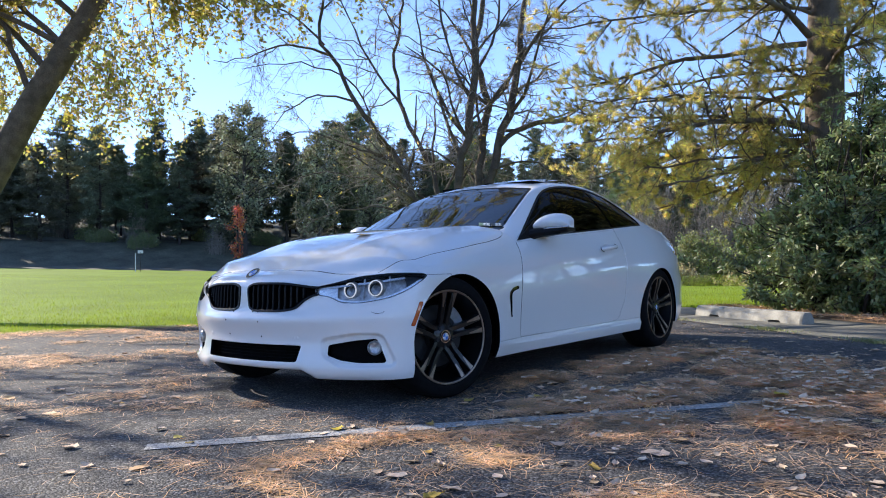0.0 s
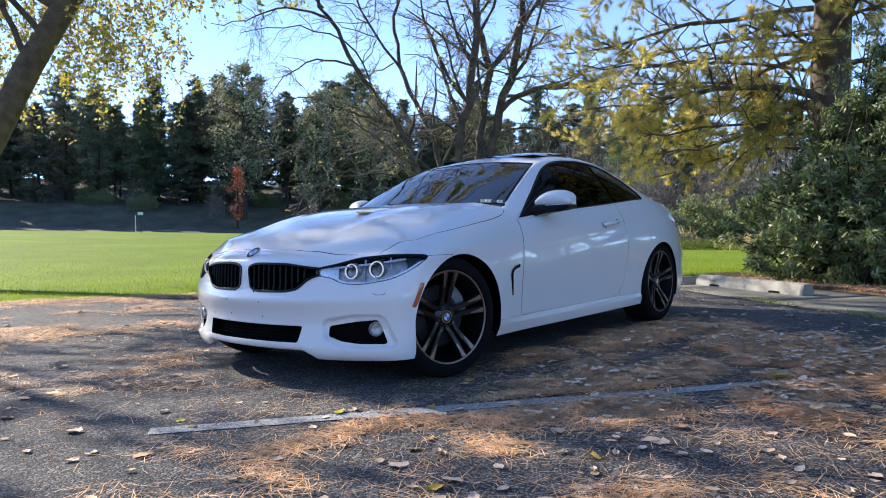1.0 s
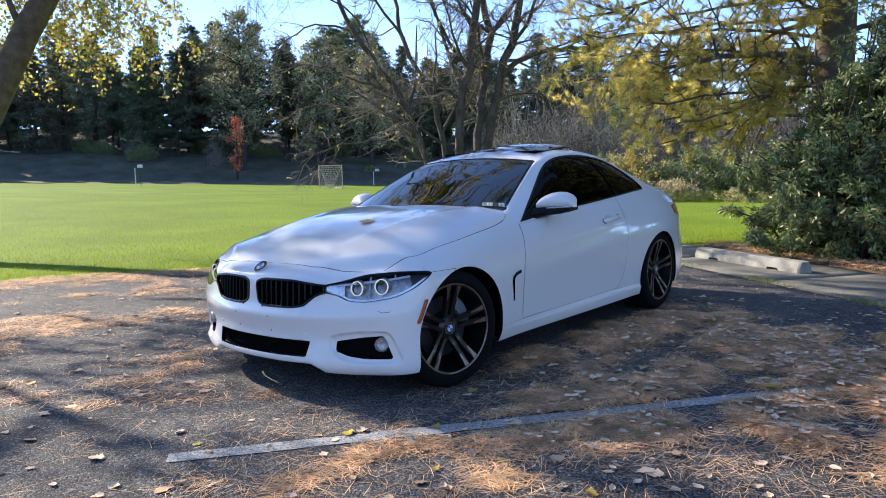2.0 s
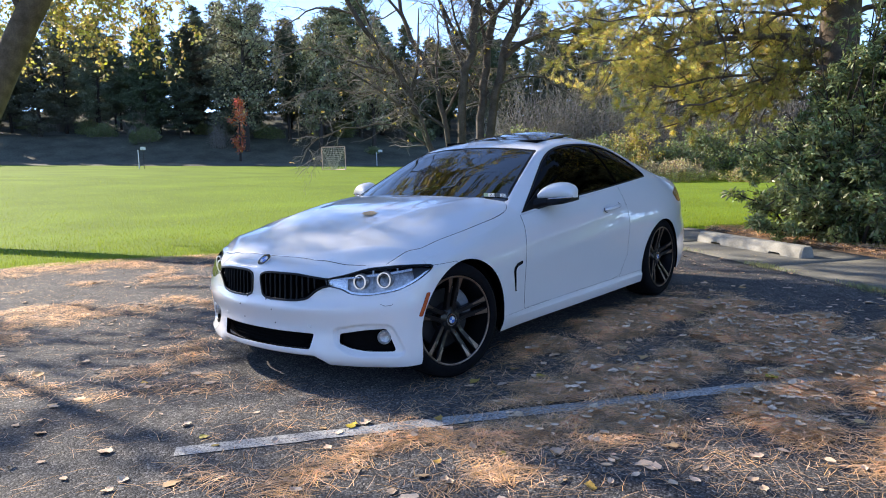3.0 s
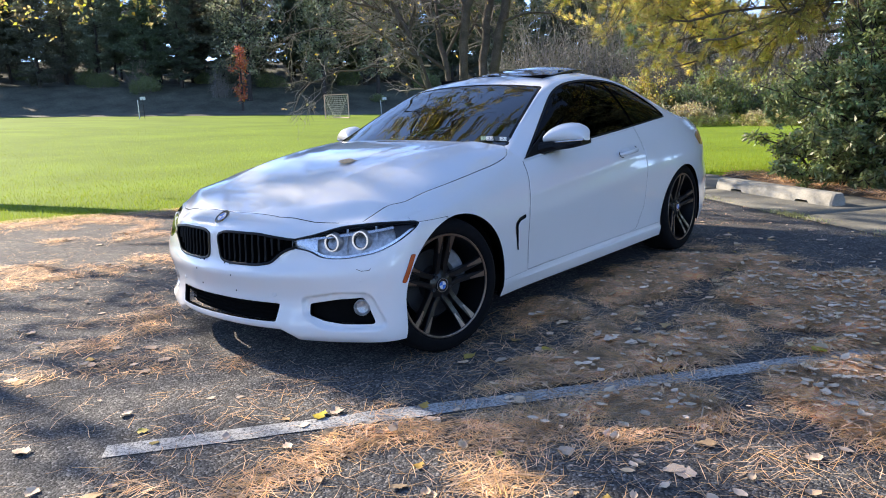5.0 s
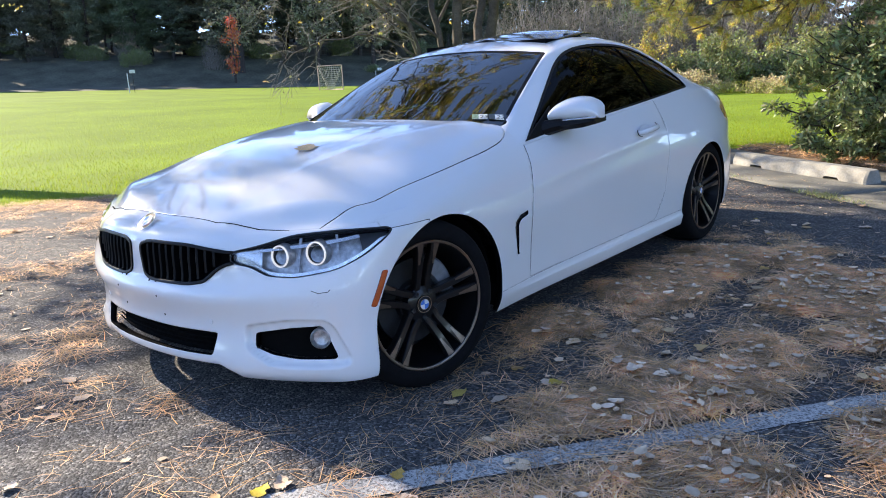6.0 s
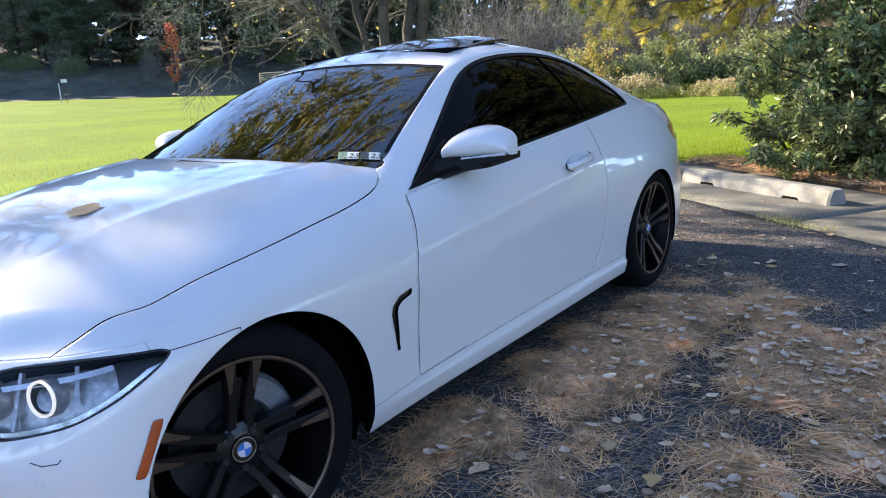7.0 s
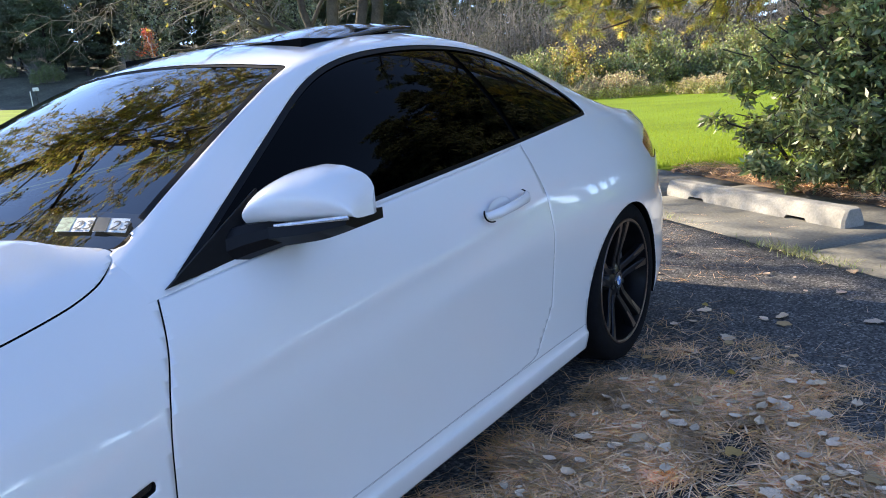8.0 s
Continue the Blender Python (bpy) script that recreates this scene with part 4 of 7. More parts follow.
def scrub(name, label, at, size, leaf_mat, seed, leaf, twigs=60, group="scrub along the field", bare=0.0):
    """A tangled shrub: arching stems with small leaves."""
    rng = np.random.default_rng(seed)
    base = np.array(at, float)
    stems = []
    for k in range(twigs):
        a, e = rng.uniform(0, 6.28), rng.uniform(0.1, 1.4)
        d = np.array([math.cos(a) * math.cos(e) * size[0], math.sin(a) * math.cos(e) * size[0], size[1] * (0.25 + 0.75 * math.sin(e))]) * rng.uniform(0.6, 1.1)
        root = base + np.array([rng.normal(0, size[0] * 0.3), rng.normal(0, size[0] * 0.3), 0])
        stems.append((bent([root, root + d * np.array([0.4, 0.4, 0.7]), root + d], 7, 0.06 * size[1] * 0.3, rng), np.linspace(0.03, 0.008, 7)))
    allb, last = sprout(stems, rng, 1, (7,), (0.4,), (0.9,), (0.05,), 0.15, 0.15, 0.1)
    p, d = along(last, max(2, int(26 * (1 - bare))), rng, 0.1)
    p = p + rng.normal(0, leaf * 0.7, p.shape)
    t = thing(name, label, "shrub", group=group)
    tagged(part("stem_work", tubes(stems, 5), TWIG_GREY, t, sharp=None), kind="stuff")
    tagged(part("twig_work", tubes(allb[len(stems):], 3), TWIG_GREY, t, sharp=None), kind="stuff")
    part("foliage", leaf_quads(p, leaf, rng, 0.1, 0.7), leaf_mat, t, smooth=False)
    return t


def scrub_row():
    rng = np.random.default_rng(8)
    sorts = (
        (scrub("dry_shrub", "low straw-coloured shrub at the field edge", (0, 0, 0), (2.2, 1.4), SCRUB, 61, 0.14, 80), 1.0),
        (scrub("green_shrub", "rounded green and yellow shrub at the field edge", (0, 0, 0), (2.2, 2.9), SCRUB_GREEN, 62, 0.15, 80), 1.0),
        (scrub("bare_shrub", "grey leafless thicket behind the shrubs", (0, 0, 0), (2.6, 6.0), FAR_BUSH, 63, 0.14, 90, "thicket behind the field", 0.86), 1.0),
        (scrub("dark_shrub", "dark green rounded shrub at the field edge", (0, 0, 0), (1.7, 2.3), LEAF_EVERGREEN, 64, 0.14, 80), 1.0),
        (scrub("yellow_shrub", "yellow-leaved autumn shrub at the field edge", (0, 0, 0), (1.9, 3.2), LEAF_GOLD, 65, 0.14, 60), 1.0),
    )
    used = [False] * 5

    def put(k, depth, lat, s):
        p = W(depth, lat, 0)
        m = Matrix.Translation((p[0], p[1], gz(p[0], p[1]))) @ Matrix.Rotation(rng.uniform(0, 6.28), 4, "Z")
        if not used[k]:
            used[k] = True
            ob = sorts[k][0]
            ob.matrix_world = m
        else:
            ob = copy_thing(sorts[k][0], m)
        ob.scale = (s, s, s * rng.uniform(0.85, 1.15))
    for i in range(13):
        put(0, 36.5 + rng.uniform(-1.2, 2.2), 5.5 + i * 1.9 + rng.uniform(-0.9, 0.9), rng.uniform(0.3, 0.95))
    for i in range(12):
        put((1, 3, 1, 4, 3)[i % 5], 39 + rng.uniform(-2, 2), 3.5 + i * 2.2 + rng.uniform(-0.9, 0.9), rng.uniform(0.55, 1.35))
    # undergrowth on the wooded bank
    for i in range(26):
        put(2 if i % 3 == 0 else 3, 93 + rng.uniform(-2, 10), -62 + i * 3.7 + rng.uniform(-1.5, 1.5), rng.uniform(0.5, 1.1))
    for i in range(26):
        put(2, 43 + rng.uniform(0, 6), 4 + i * 1.5, rng.uniform(0.8, 1.3))


scrub_row()


# ---- the car: nose towards -y, front axle at y = 0 ----
class Surf:
    """A surface as points, their flat coordinates and polygons."""

    def __init__(self, v, q, f):
        self.v, self.q, self.f = v, q, f

    def cut(self, field):
        """Splits along field = 0: the part below zero and the part above."""
        n = len(self.v)
        v, q, ends = list(self.v), list(self.q), {}
        lo, hi = [], []
        side = field < 0
        for face in self.f:
            s = [side[i] for i in face]
            if all(s):
                lo.append(face)
                continue
            if not any(s):
                hi.append(face)
                continue
            a, b = [], []
            for k, i in enumerate(face):
                j = face[(k + 1) % len(face)]
                (a if s[k] else b).append(i)
                if side[i] != side[j]:
                    key = (i, j) if i < j else (j, i)
                    if key not in ends:
                        w = field[key[0]] / (field[key[0]] - field[key[1]])
                        ends[key] = len(v)
                        v.append(self.v[key[0]] * (1 - w) + self.v[key[1]] * w)
                        q.append(self.q[key[0]] * (1 - w) + self.q[key[1]] * w)
                    a.append(ends[key])
                    b.append(ends[key])
            lo.append(a)
            hi.append(b)
        v, q = np.array(v), np.array(q)
        return Surf(v, q, [f for f in lo if len(f) > 2]).tidy(), Surf(v, q, [f for f in hi if len(f) > 2]).tidy()

    def tidy(self):
        used = sorted({i for f in self.f for i in f})
        if not used:
            return Surf(np.zeros((0, 3)), np.zeros((0, 2)), [])
        to = {i: k for k, i in enumerate(used)}
        return Surf(self.v[used], self.q[used], [[to[i] for i in f] for f in self.f])

    def normals(self):
        n = np.zeros_like(self.v)
        for f in self.f:
            a, b, c = self.v[f[0]], self.v[f[1]], self.v[f[2]]
            d = np.cross(b - a, c - a) if len(f) < 4 else np.cross(c - a, self.v[f[3]] - b)
            for i in f:
                n[i] += d
        return n / (np.linalg.norm(n, axis=1, keepdims=True) + 1e-12)

    def moved(self, d):
        return Surf(self.v + self.normals() * d, self.q, self.f)

    def whole(self):
        """Joined with its mirror image across the car's middle."""
        n = len(self.v)
        m = self.v * np.array([-1, 1, 1])
        same = {i: (i if abs(self.v[i, 0]) < 1e-5 else n + i) for i in range(n)}
        f = self.f + [[same[i] for i in reversed(g)] for g in self.f]
        return Surf(np.concatenate([self.v, m]), np.concatenate([self.q, self.q]), f).tidy()

    def mirrored(self):
        return Surf(self.v * np.array([-1, 1, 1]), self.q, [f[::-1] for f in self.f])


def inside(q, poly):
    """Signed distance of flat points to a closed outline, below zero inside."""
    p = np.asarray(poly, float)
    d, odd = np.full(len(q), 1e9), np.zeros(len(q), bool)
    for a, b in zip(p, np.roll(p, -1, 0)):
        e, w = b - a, q - a
        t = np.clip((w @ e) / (e @ e + 1e-12), 0, 1)
        d = np.minimum(d, np.hypot(*(w - t[:, None] * e).T))
        c1, c2 = a[1] <= q[:, 1], b[1] > q[:, 1]
        c3, c4 = a[1] > q[:, 1], b[1] <= q[:, 1]
        cr = e[0] * w[:, 1] - e[1] * w[:, 0]
        odd ^= (c1 & c2 & (cr > 0)) | (c3 & c4 & (cr < 0))
    return np.where(odd, -d, d)


def rounded(pts, k=6, reach=0.35):
    """An outline with its corners rounded."""
    p, out = np.asarray(pts, float), []
    for i in range(len(p)):
        a, b, c = p[i - 1], p[i], p[(i + 1) % len(p)]
        s, e = b + (a - b) * reach, b + (c - b) * reach
        for t in np.linspace(0, 1, k):
            out.append((1 - t) ** 2 * s + 2 * t * (1 - t) * b + t * t * e)
    return np.array(out)


def grid_faces(n, m):
    return [[i * m + j, (i + 1) * m + j, (i + 1) * m + j + 1, i * m + j + 1] for i in range(n - 1) for j in range(m - 1)]


# the outline of the body seen from above, from the middle of the nose to the middle of the tail
OUTLINE = np.array([(0, -0.672), (0.16, -0.664), (0.30, -0.640), (0.45, -0.595), (0.60, -0.532), (0.72, -0.468), (0.82, -0.392), (0.880, -0.300), (0.905, -0.18), (0.910, 0), (0.903, 0.40), (0.893, 0.70), (0.893, 1.20), (0.898, 1.80), (0.908, 2.40), (0.911, 2.80), (0.870, 3.18), (0.795, 3.46), (0.69, 3.66), (0.48, 3.77), (0, 3.81)])
oc = np.concatenate([[0], np.cumsum(np.hypot(*np.diff(OUTLINE, axis=0).T))])
S_FINE = np.linspace(0, oc[-1], 1500)
P_FINE = spline(oc, OUTLINE, S_FINE)
P_FINE[0, 0] = P_FINE[-1, 0] = 0
T_FINE = np.gradient(P_FINE, axis=0)
T_FINE /= np.linalg.norm(T_FINE, axis=1, keepdims=True)
N_FINE = np.stack([T_FINE[:, 1], -T_FINE[:, 0]], 1)
N_FINE[0], N_FINE[-1] = (0, -1), (0, 1)


def s_of(x, y):
    """Length along the outline nearest to a place on the left half."""
    return S_FINE[np.argmin(np.hypot(P_FINE[:, 0] - x, P_FINE[:, 1] - y))]


def sz(*pts):
    return np.array([(s_of(x, y), z) for x, y, z in pts])


def yz(*pts):
    return np.array([(s_of(0.91, y), z) for y, z in pts])


# how far the skin lies inside the outline, and its height, at eight levels, station by station
STATIONS = (
    ((0.0, -0.672), (0.060, 0.010, 0.030, 0.0, 0.018, 0.026, 0.036, 0.088), (0.186, 0.214, 0.33, 0.43, 0.482, 0.55, 0.632, 0.672)),
    ((0.38, -0.618), (0.052, 0.008, 0.026, 0.0, 0.016, 0.026, 0.038, 0.086), (0.184, 0.214, 0.33, 0.43, 0.487, 0.55, 0.626, 0.664)),
    ((0.43, -0.601), (0.036, 0.005, 0.024, 0.0, 0.015, 0.027, 0.040, 0.087), (0.165, 0.207, 0.33, 0.43, 0.488, 0.55, 0.622, 0.661)),
    ((0.48, -0.584), (0.030, 0.003, 0.022, 0.0, 0.014, 0.028, 0.044, 0.090), (0.146, 0.203, 0.33, 0.43, 0.490, 0.55, 0.618, 0.658)),
    ((0.70, -0.480), (0.030, 0.0, 0.012, 0.0, 0.008, 0.028, 0.058, 0.105), (0.142, 0.200, 0.33, 0.43, 0.495, 0.56, 0.622, 0.667)),
    ((0.86, -0.335), (0.012, 0.0, 0.003, 0.0, 0.004, 0.016, 0.040, 0.085), (0.146, 0.203, 0.33, 0.43, 0.500, 0.57, 0.632, 0.677)),
    ((0.905, -0.20), (0.012, 0.0, 0.0, 0.0, 0.001, 0.006, 0.020, 0.055), (0.155, 0.21, 0.33, 0.44, 0.520, 0.60, 0.645, 0.682)),
    ((0.910, 0.0), (0.020, 0.0, 0.0, 0.0, 0.0, 0.006, 0.025, 0.066), (0.160, 0.25, 0.36, 0.46, 0.550, 0.63, 0.685, 0.722)),
    ((0.900, 0.45), (0.046, 0.018, 0.010, 0.004, 0.0, 0.006, 0.030, 0.078), (0.165, 0.225, 0.30, 0.44, 0.555, 0.64, 0.720, 0.785)),
    ((0.893, 0.70), (0.043, 0.020, 0.022, 0.012, 0.0, 0.005, 0.036, 0.095), (0.167, 0.225, 0.258, 0.42, 0.560, 0.65, 0.745, 0.826)),
    ((0.893, 1.20), (0.038, 0.021, 0.030, 0.018, 0.004, 0.001, 0.030, 0.092), (0.168, 0.228, 0.262, 0.42, 0.560, 0.66, 0.775, 0.872)),
    ((0.898, 1.80), (0.036, 0.022, 0.034, 0.022, 0.008, 0.0, 0.028, 0.092), (0.170, 0.230, 0.265, 0.42, 0.565, 0.675, 0.800, 0.918)),
    ((0.908, 2.40), (0.040, 0.027, 0.034, 0.018, 0.004, 0.0, 0.036, 0.110), (0.173, 0.232, 0.268, 0.43, 0.575, 0.69, 0.830, 0.965)),
    ((0.911, 2.80), (0.010, 0.0, 0.0, 0.0, 0.0, 0.004, 0.046, 0.128), (0.175, 0.25, 0.36, 0.47, 0.590, 0.705, 0.842, 0.972)),
    ((0.800, 3.50), (0.030, 0.004, 0.0, 0.0, 0.016, 0.024, 0.060, 0.140), (0.200, 0.30, 0.42, 0.52, 0.615, 0.715, 0.835, 0.935)),
    ((0.58, 3.74), (0.060, 0.010, 0.0, 0.0, 0.030, 0.040, 0.050, 0.100), (0.210, 0.32, 0.44, 0.55, 0.635, 0.735, 0.850, 0.928)),
    ((0.0, 3.81), (0.060, 0.010, 0.0, 0.0, 0.030, 0.040, 0.050, 0.090), (0.210, 0.32, 0.44, 0.55, 0.635, 0.735, 0.850, 0.932)),
)
st_s = np.array([s_of(*s[0]) for s in STATIONS])
st_d, st_z = np.array([s[1] for s in STATIONS]), np.array([s[2] for s in STATIONS])

# outlines of openings and joints on the band, as (length along the outline, height)
FOG_OUT = rounded(np.array([(0.515, 0.345), (0.70, 0.375), (0.845, 0.372), (0.925, 0.205), (0.62, 0.205), (0.52, 0.265)]), reach=0.25)
FOG = rounded(np.array([(0.546, 0.313), (0.690, 0.336), (0.812, 0.346), (0.864, 0.226), (0.710, 0.226), (0.615, 0.238), (0.543, 0.262)]), reach=0.16)
GRILLE_R = np.array([(0.0, 0.332), (0.400, 0.312), (0.394, 0.290), (0.376, 0.228), (0.28, 0.228), (0.0, 0.228)])
GRILLE = rounded(np.concatenate([GRILLE_R[1:5], (GRILLE_R[1:5] * np.array([-1, 1]))[::-1]]), reach=0.16)
KIDNEY = rounded(np.array([(0.026, 0.612), (0.085, 0.632), (0.30, 0.630), (0.40, 0.618), (0.470, 0.609), (0.506, 0.607), (0.506, 0.563), (0.470, 0.556), (0.431, 0.538), (0.372, 0.492), (0.29, 0.480), (0.085, 0.480), (0.040, 0.500)]), reach=0.3)
LAMP = rounded(np.array([(0.484, 0.606), (0.484, 0.566), (0.566, 0.553), (0.627, 0.525), (0.73, 0.520), (0.879, 0.543), (0.985, 0.582), (1.122, 0.652), (1.100, 0.664), (1.015, 0.668), (0.890, 0.668), (0.711, 0.656), (0.583, 0.624)]), k=4, reach=0.3)
VENT = yz((0.655, 0.572), (0.590, 0.562), (0.556, 0.540), (0.550, 0.515), (0.576, 0.388), (0.590, 0.388), (0.578, 0.512), (0.584, 0.530), (0.606, 0.543), (0.655, 0.552))
MARKER = rounded(np.array([(1.066, 0.521), (1.042, 0.523), (0.986, 0.405), (1.008, 0.401)]), reach=0.12)
DOOR = np.concatenate([spline([0, 1, 2, 3, 4, 5, 6, 7], yz((0.812, 0.90), (0.786, 0.845), (0.766, 0.80), (0.735, 0.73), (0.709, 0.66), (0.694, 0.56), (0.690, 0.42), (0.692, 0.262)), np.linspace(0, 7, 36)), rounded(yz((0.70, 0.262), (2.02, 0.268), (2.12, 0.42), (2.12, 0.70), (2.10, 1.1), (0.80, 1.1)), reach=0.12)[6:]])
TAIL = rounded(sz((0.876, 3.11, 0.832), (0.84, 3.30, 0.862), (0.66, 3.66, 0.872), (0.66, 3.66, 0.765), (0.84, 3.30, 0.745), (0.866, 3.17, 0.762)), reach=0.2)


S_BAND = np.concatenate([np.linspace(0, 1.25, 230), np.linspace(1.25, 2.9, 110)[1:], np.linspace(2.9, oc[-1], 150)[1:]])


def weld(*surfs):
    """One surface out of several whose edges share points."""
    v, q, f, seen = [], [], [], {}
    for s in surfs:
        to = []
        for p, w in zip(s.v, s.q):
            key = (round(p[0], 4), round(p[1], 4), round(p[2], 4))
            if key not in seen:
                seen[key] = len(v)
                v.append(p)
                q.append(w)
            to.append(seen[key])
        for g in s.f:
            h = [to[i] for k, i in enumerate(g) if to[i] != to[g[k - 1]]]
            if len(set(h)) > 2 and len(set(h)) == len(h):
                f.append(h)
    return Surf(np.array(v), np.array(q), f)


def body_band():
    s, m = S_BAND, 104
    d8, z8 = pchip(st_s, st_d, s), pchip(st_s, st_z, s)
    px = np.stack([np.interp(s, S_FINE, P_FINE[:, k]) for k in (0, 1)], 1)
    nn = np.stack([np.interp(s, S_FINE, N_FINE[:, k]) for k in (0, 1)], 1)
    t = np.linspace(0, 7, m)
    d, z = spline(np.arange(8), d8.T, t), spline(np.arange(8), z8.T, t)
    q = np.stack([np.repeat(s, m), z.T.ravel()], 1)
    # the surround of the fog lamp is pressed in, the plate field stands proud
    dent = 0.026 * smooth(-inside(q, FOG_OUT), 0.0, 0.008)
    # soft shoulder line rising along the flank, hollow below it
    yy = np.repeat(px[:, 1], m)
    t_ = q[:, 1] - (0.662 + 0.085 * (yy - 0.7))
    on = smooth(yy, 0.45, 1.0) * (1 - smooth(yy, 1.7, 2.5)) * (px[:, 0] > 0.5).repeat(m)
    crease = on * (0.0055 * np.exp(-((t_ + 0.060) / 0.050) ** 2) - 0.0030 * np.exp(-(t_ / 0.024) ** 2))
    dd = d.T.ravel() + dent + crease
    nr = np.repeat(nn, m, 0)
    p = np.repeat(px, m, 0) - nr * dd[:, None]
    v = np.concatenate([p, z.T.reshape(-1, 1)], 1)
    v[:m, 0] = 0
    v[-m:, 0] = 0
    return Surf(v, q, grid_faces(len(s), m))


def top_rail(s):
    """The upper edge of the band at lengths s."""
    d, z = pchip(st_s, st_d[:, 7], s), pchip(st_s, st_z[:, 7], s)
    p = np.stack([np.interp(s, S_FINE, P_FINE[:, k]) - d * np.interp(s, S_FINE, N_FINE[:, k]) for k in (0, 1)], 1)
    return np.concatenate([p, z[:, None]], 1)


S_CORNER = S_BAND[np.argmin(abs(S_BAND - s_of(0.905, -0.15)))]
S_COWL = S_BAND[np.argmin(abs(S_BAND - s_of(0.893, 0.86)))]
HOOD_Y = (-0.60, -0.47, -0.30, -0.05, 0.20, 0.45, 0.70, 1.0)
HOOD_Z = (0.655, 0.712, 0.786, 0.868, 0.918, 0.944, 0.960, 0.968)


def hood_surface():
    """From the nose and the wings to under the windscreen."""
    front = top_rail(S_BAND[S_BAND <= S_CORNER + 1e-9])
    whole_front = front
    front = front[(front[:, 0] < 0.982 * front[-1, 0]) | (np.arange(len(front)) == len(front) - 1)]
    side = top_rail(S_BAND[(S_BAND >= S_CORNER - 1e-9) & (S_BAND <= S_COWL + 1e-9)])
    n, m = len(front), len(side)
    a = np.linspace(0, 1, n)
    front[0, 0] = 0
    b = np.linspace(0, 1, m)
    back_y = 0.80 + 0.06 * a
    v = np.zeros((n, m, 3))
    fx = front[:, 0] / front[-1, 0]
    for i in range(n):
        y = front[i, 1] + (side[:, 1] - side[0, 1]) / (side[-1, 1] - side[0, 1]) * (back_y[i] - front[i, 1])
        x = fx[i] * (front[-1, 0] + (side[:, 0] - side[0, 0]))
        mid = pchip(HOOD_Y, HOOD_Z, y)
        zs = np.interp(y, side[:, 1], side[:, 2])
        zs = np.where(y < side[0, 1], side[0, 2] - 0.0 * y, zs)
        rear = smooth(y, 0.1, 0.7)
        crown = 1 - 0.22 * fx[i] ** 2.0 - 0.78 * fx[i] ** (4.3 + 3.7 * rear)
        z = zs + (mid - zs) * crown
        # the two ribs of the bonnet
        rib = np.exp(-((x - 0.40 - 0.16 * (y + 0.2)) / 0.05) ** 2) * 0.006 * np.clip((y + 0.45) / 0.3, 0, 1)
        z = z + rib
        # meet the nose
        w = np.clip((y - front[i, 1]) / 0.11, 0, 1)
        w = w * w * (3 - 2 * w)
        zn = front[i, 2] + (y - front[i, 1]) * 0.32
        v[i, :, 0], v[i, :, 1], v[i, :, 2] = x, y, zn * (1 - w) + z * w
        v[i, 0] = front[i]
    v[-1] = side
    v = v.reshape(-1, 3)
    # the corner above the lamp, up to the rail
    corner = whole_front[len(front) - 2:]
    corner[0] = front[-2]
    k = len(v)
    v = np.concatenate([v, corner])
    ring_ = list(range(k, k + len(corner)))
    e, w = corner[-1] - corner[0], corner[len(corner) // 2] - corner[0]
    if e[0] * w[1] - e[1] * w[0] > 0:
        ring_ = ring_[::-1]
    return Surf(v, v[:, :2].copy(), grid_faces(n, m) + [ring_])


# roof: height of the middle, and of the edge above the side windows
ROOF_Y = (0.55, 0.85, 1.15, 1.45, 1.75, 2.05, 2.35, 2.65, 2.95, 3.25, 3.45, 3.80)
ROOF_MID = (0.915, 1.040, 1.170, 1.280, 1.338, 1.358, 1.326, 1.250, 1.140, 1.035, 0.980, 0.935)
EDGE_X = (0.745, 0.690, 0.600, 0.545, 0.545, 0.550, 0.560, 0.590, 0.640, 0.690, 0.715, 0.70)
EDGE_Z = (0.800, 0.945, 1.107, 1.234, 1.281, 1.288, 1.254, 1.165, 1.048, 0.965, 0.945, 0.920)


def greenhouse():
    belt = top_rail(S_BAND[(S_BAND > s_of(0.9, 0.56)) & (S_BAND < s_of(0.70, 3.66))])
    bx, y, bz = belt[:, 0], belt[:, 1], belt[:, 2]
    zc, xe, ze = pchip(ROOF_Y, ROOF_MID, y), spline(ROOF_Y, EDGE_X, y), spline(ROOF_Y, EDGE_Z, y)
    xe, ze = np.minimum(xe, bx - 0.012), np.maximum(ze, bz + 0.004)
    k1, k2 = 40, 56
    t, u = np.linspace(0, 1, k1), np.linspace(0, 1, k2)[1:]
    bulge = np.clip((ze - bz) / 0.35, 0, 1) * 0.022
    x1 = bx[:, None] + (xe - bx)[:, None] * t + bulge[:, None] * np.sin(np.pi * t)
    z1 = bz[:, None] + (ze - bz)[:, None] * t + 0.4 * bulge[:, None] * np.sin(np.pi * t)
    x2 = xe[:, None] * (1 - u)
    z2 = ze[:, None] + (zc - ze)[:, None] * (1 - (1 - u) ** 2.3)
    x, z = np.concatenate([x1, x2], 1), np.concatenate([z1, z2], 1)
    for _ in range(10):
        for arr in (x, z):
            arr[:, k1 - 6:k1 + 7] = (arr[:, k1 - 7:k1 + 6] + 2 * arr[:, k1 - 6:k1 + 7] + arr[:, k1 - 5:k1 + 8]) / 4
    v = np.stack([x, np.repeat(y[:, None], x.shape[1], 1), z], -1)
    m = x.shape[1]
    v = v.reshape(-1, 3)
    return Surf(v, v[:, 1:].copy(), grid_faces(len(y), m))


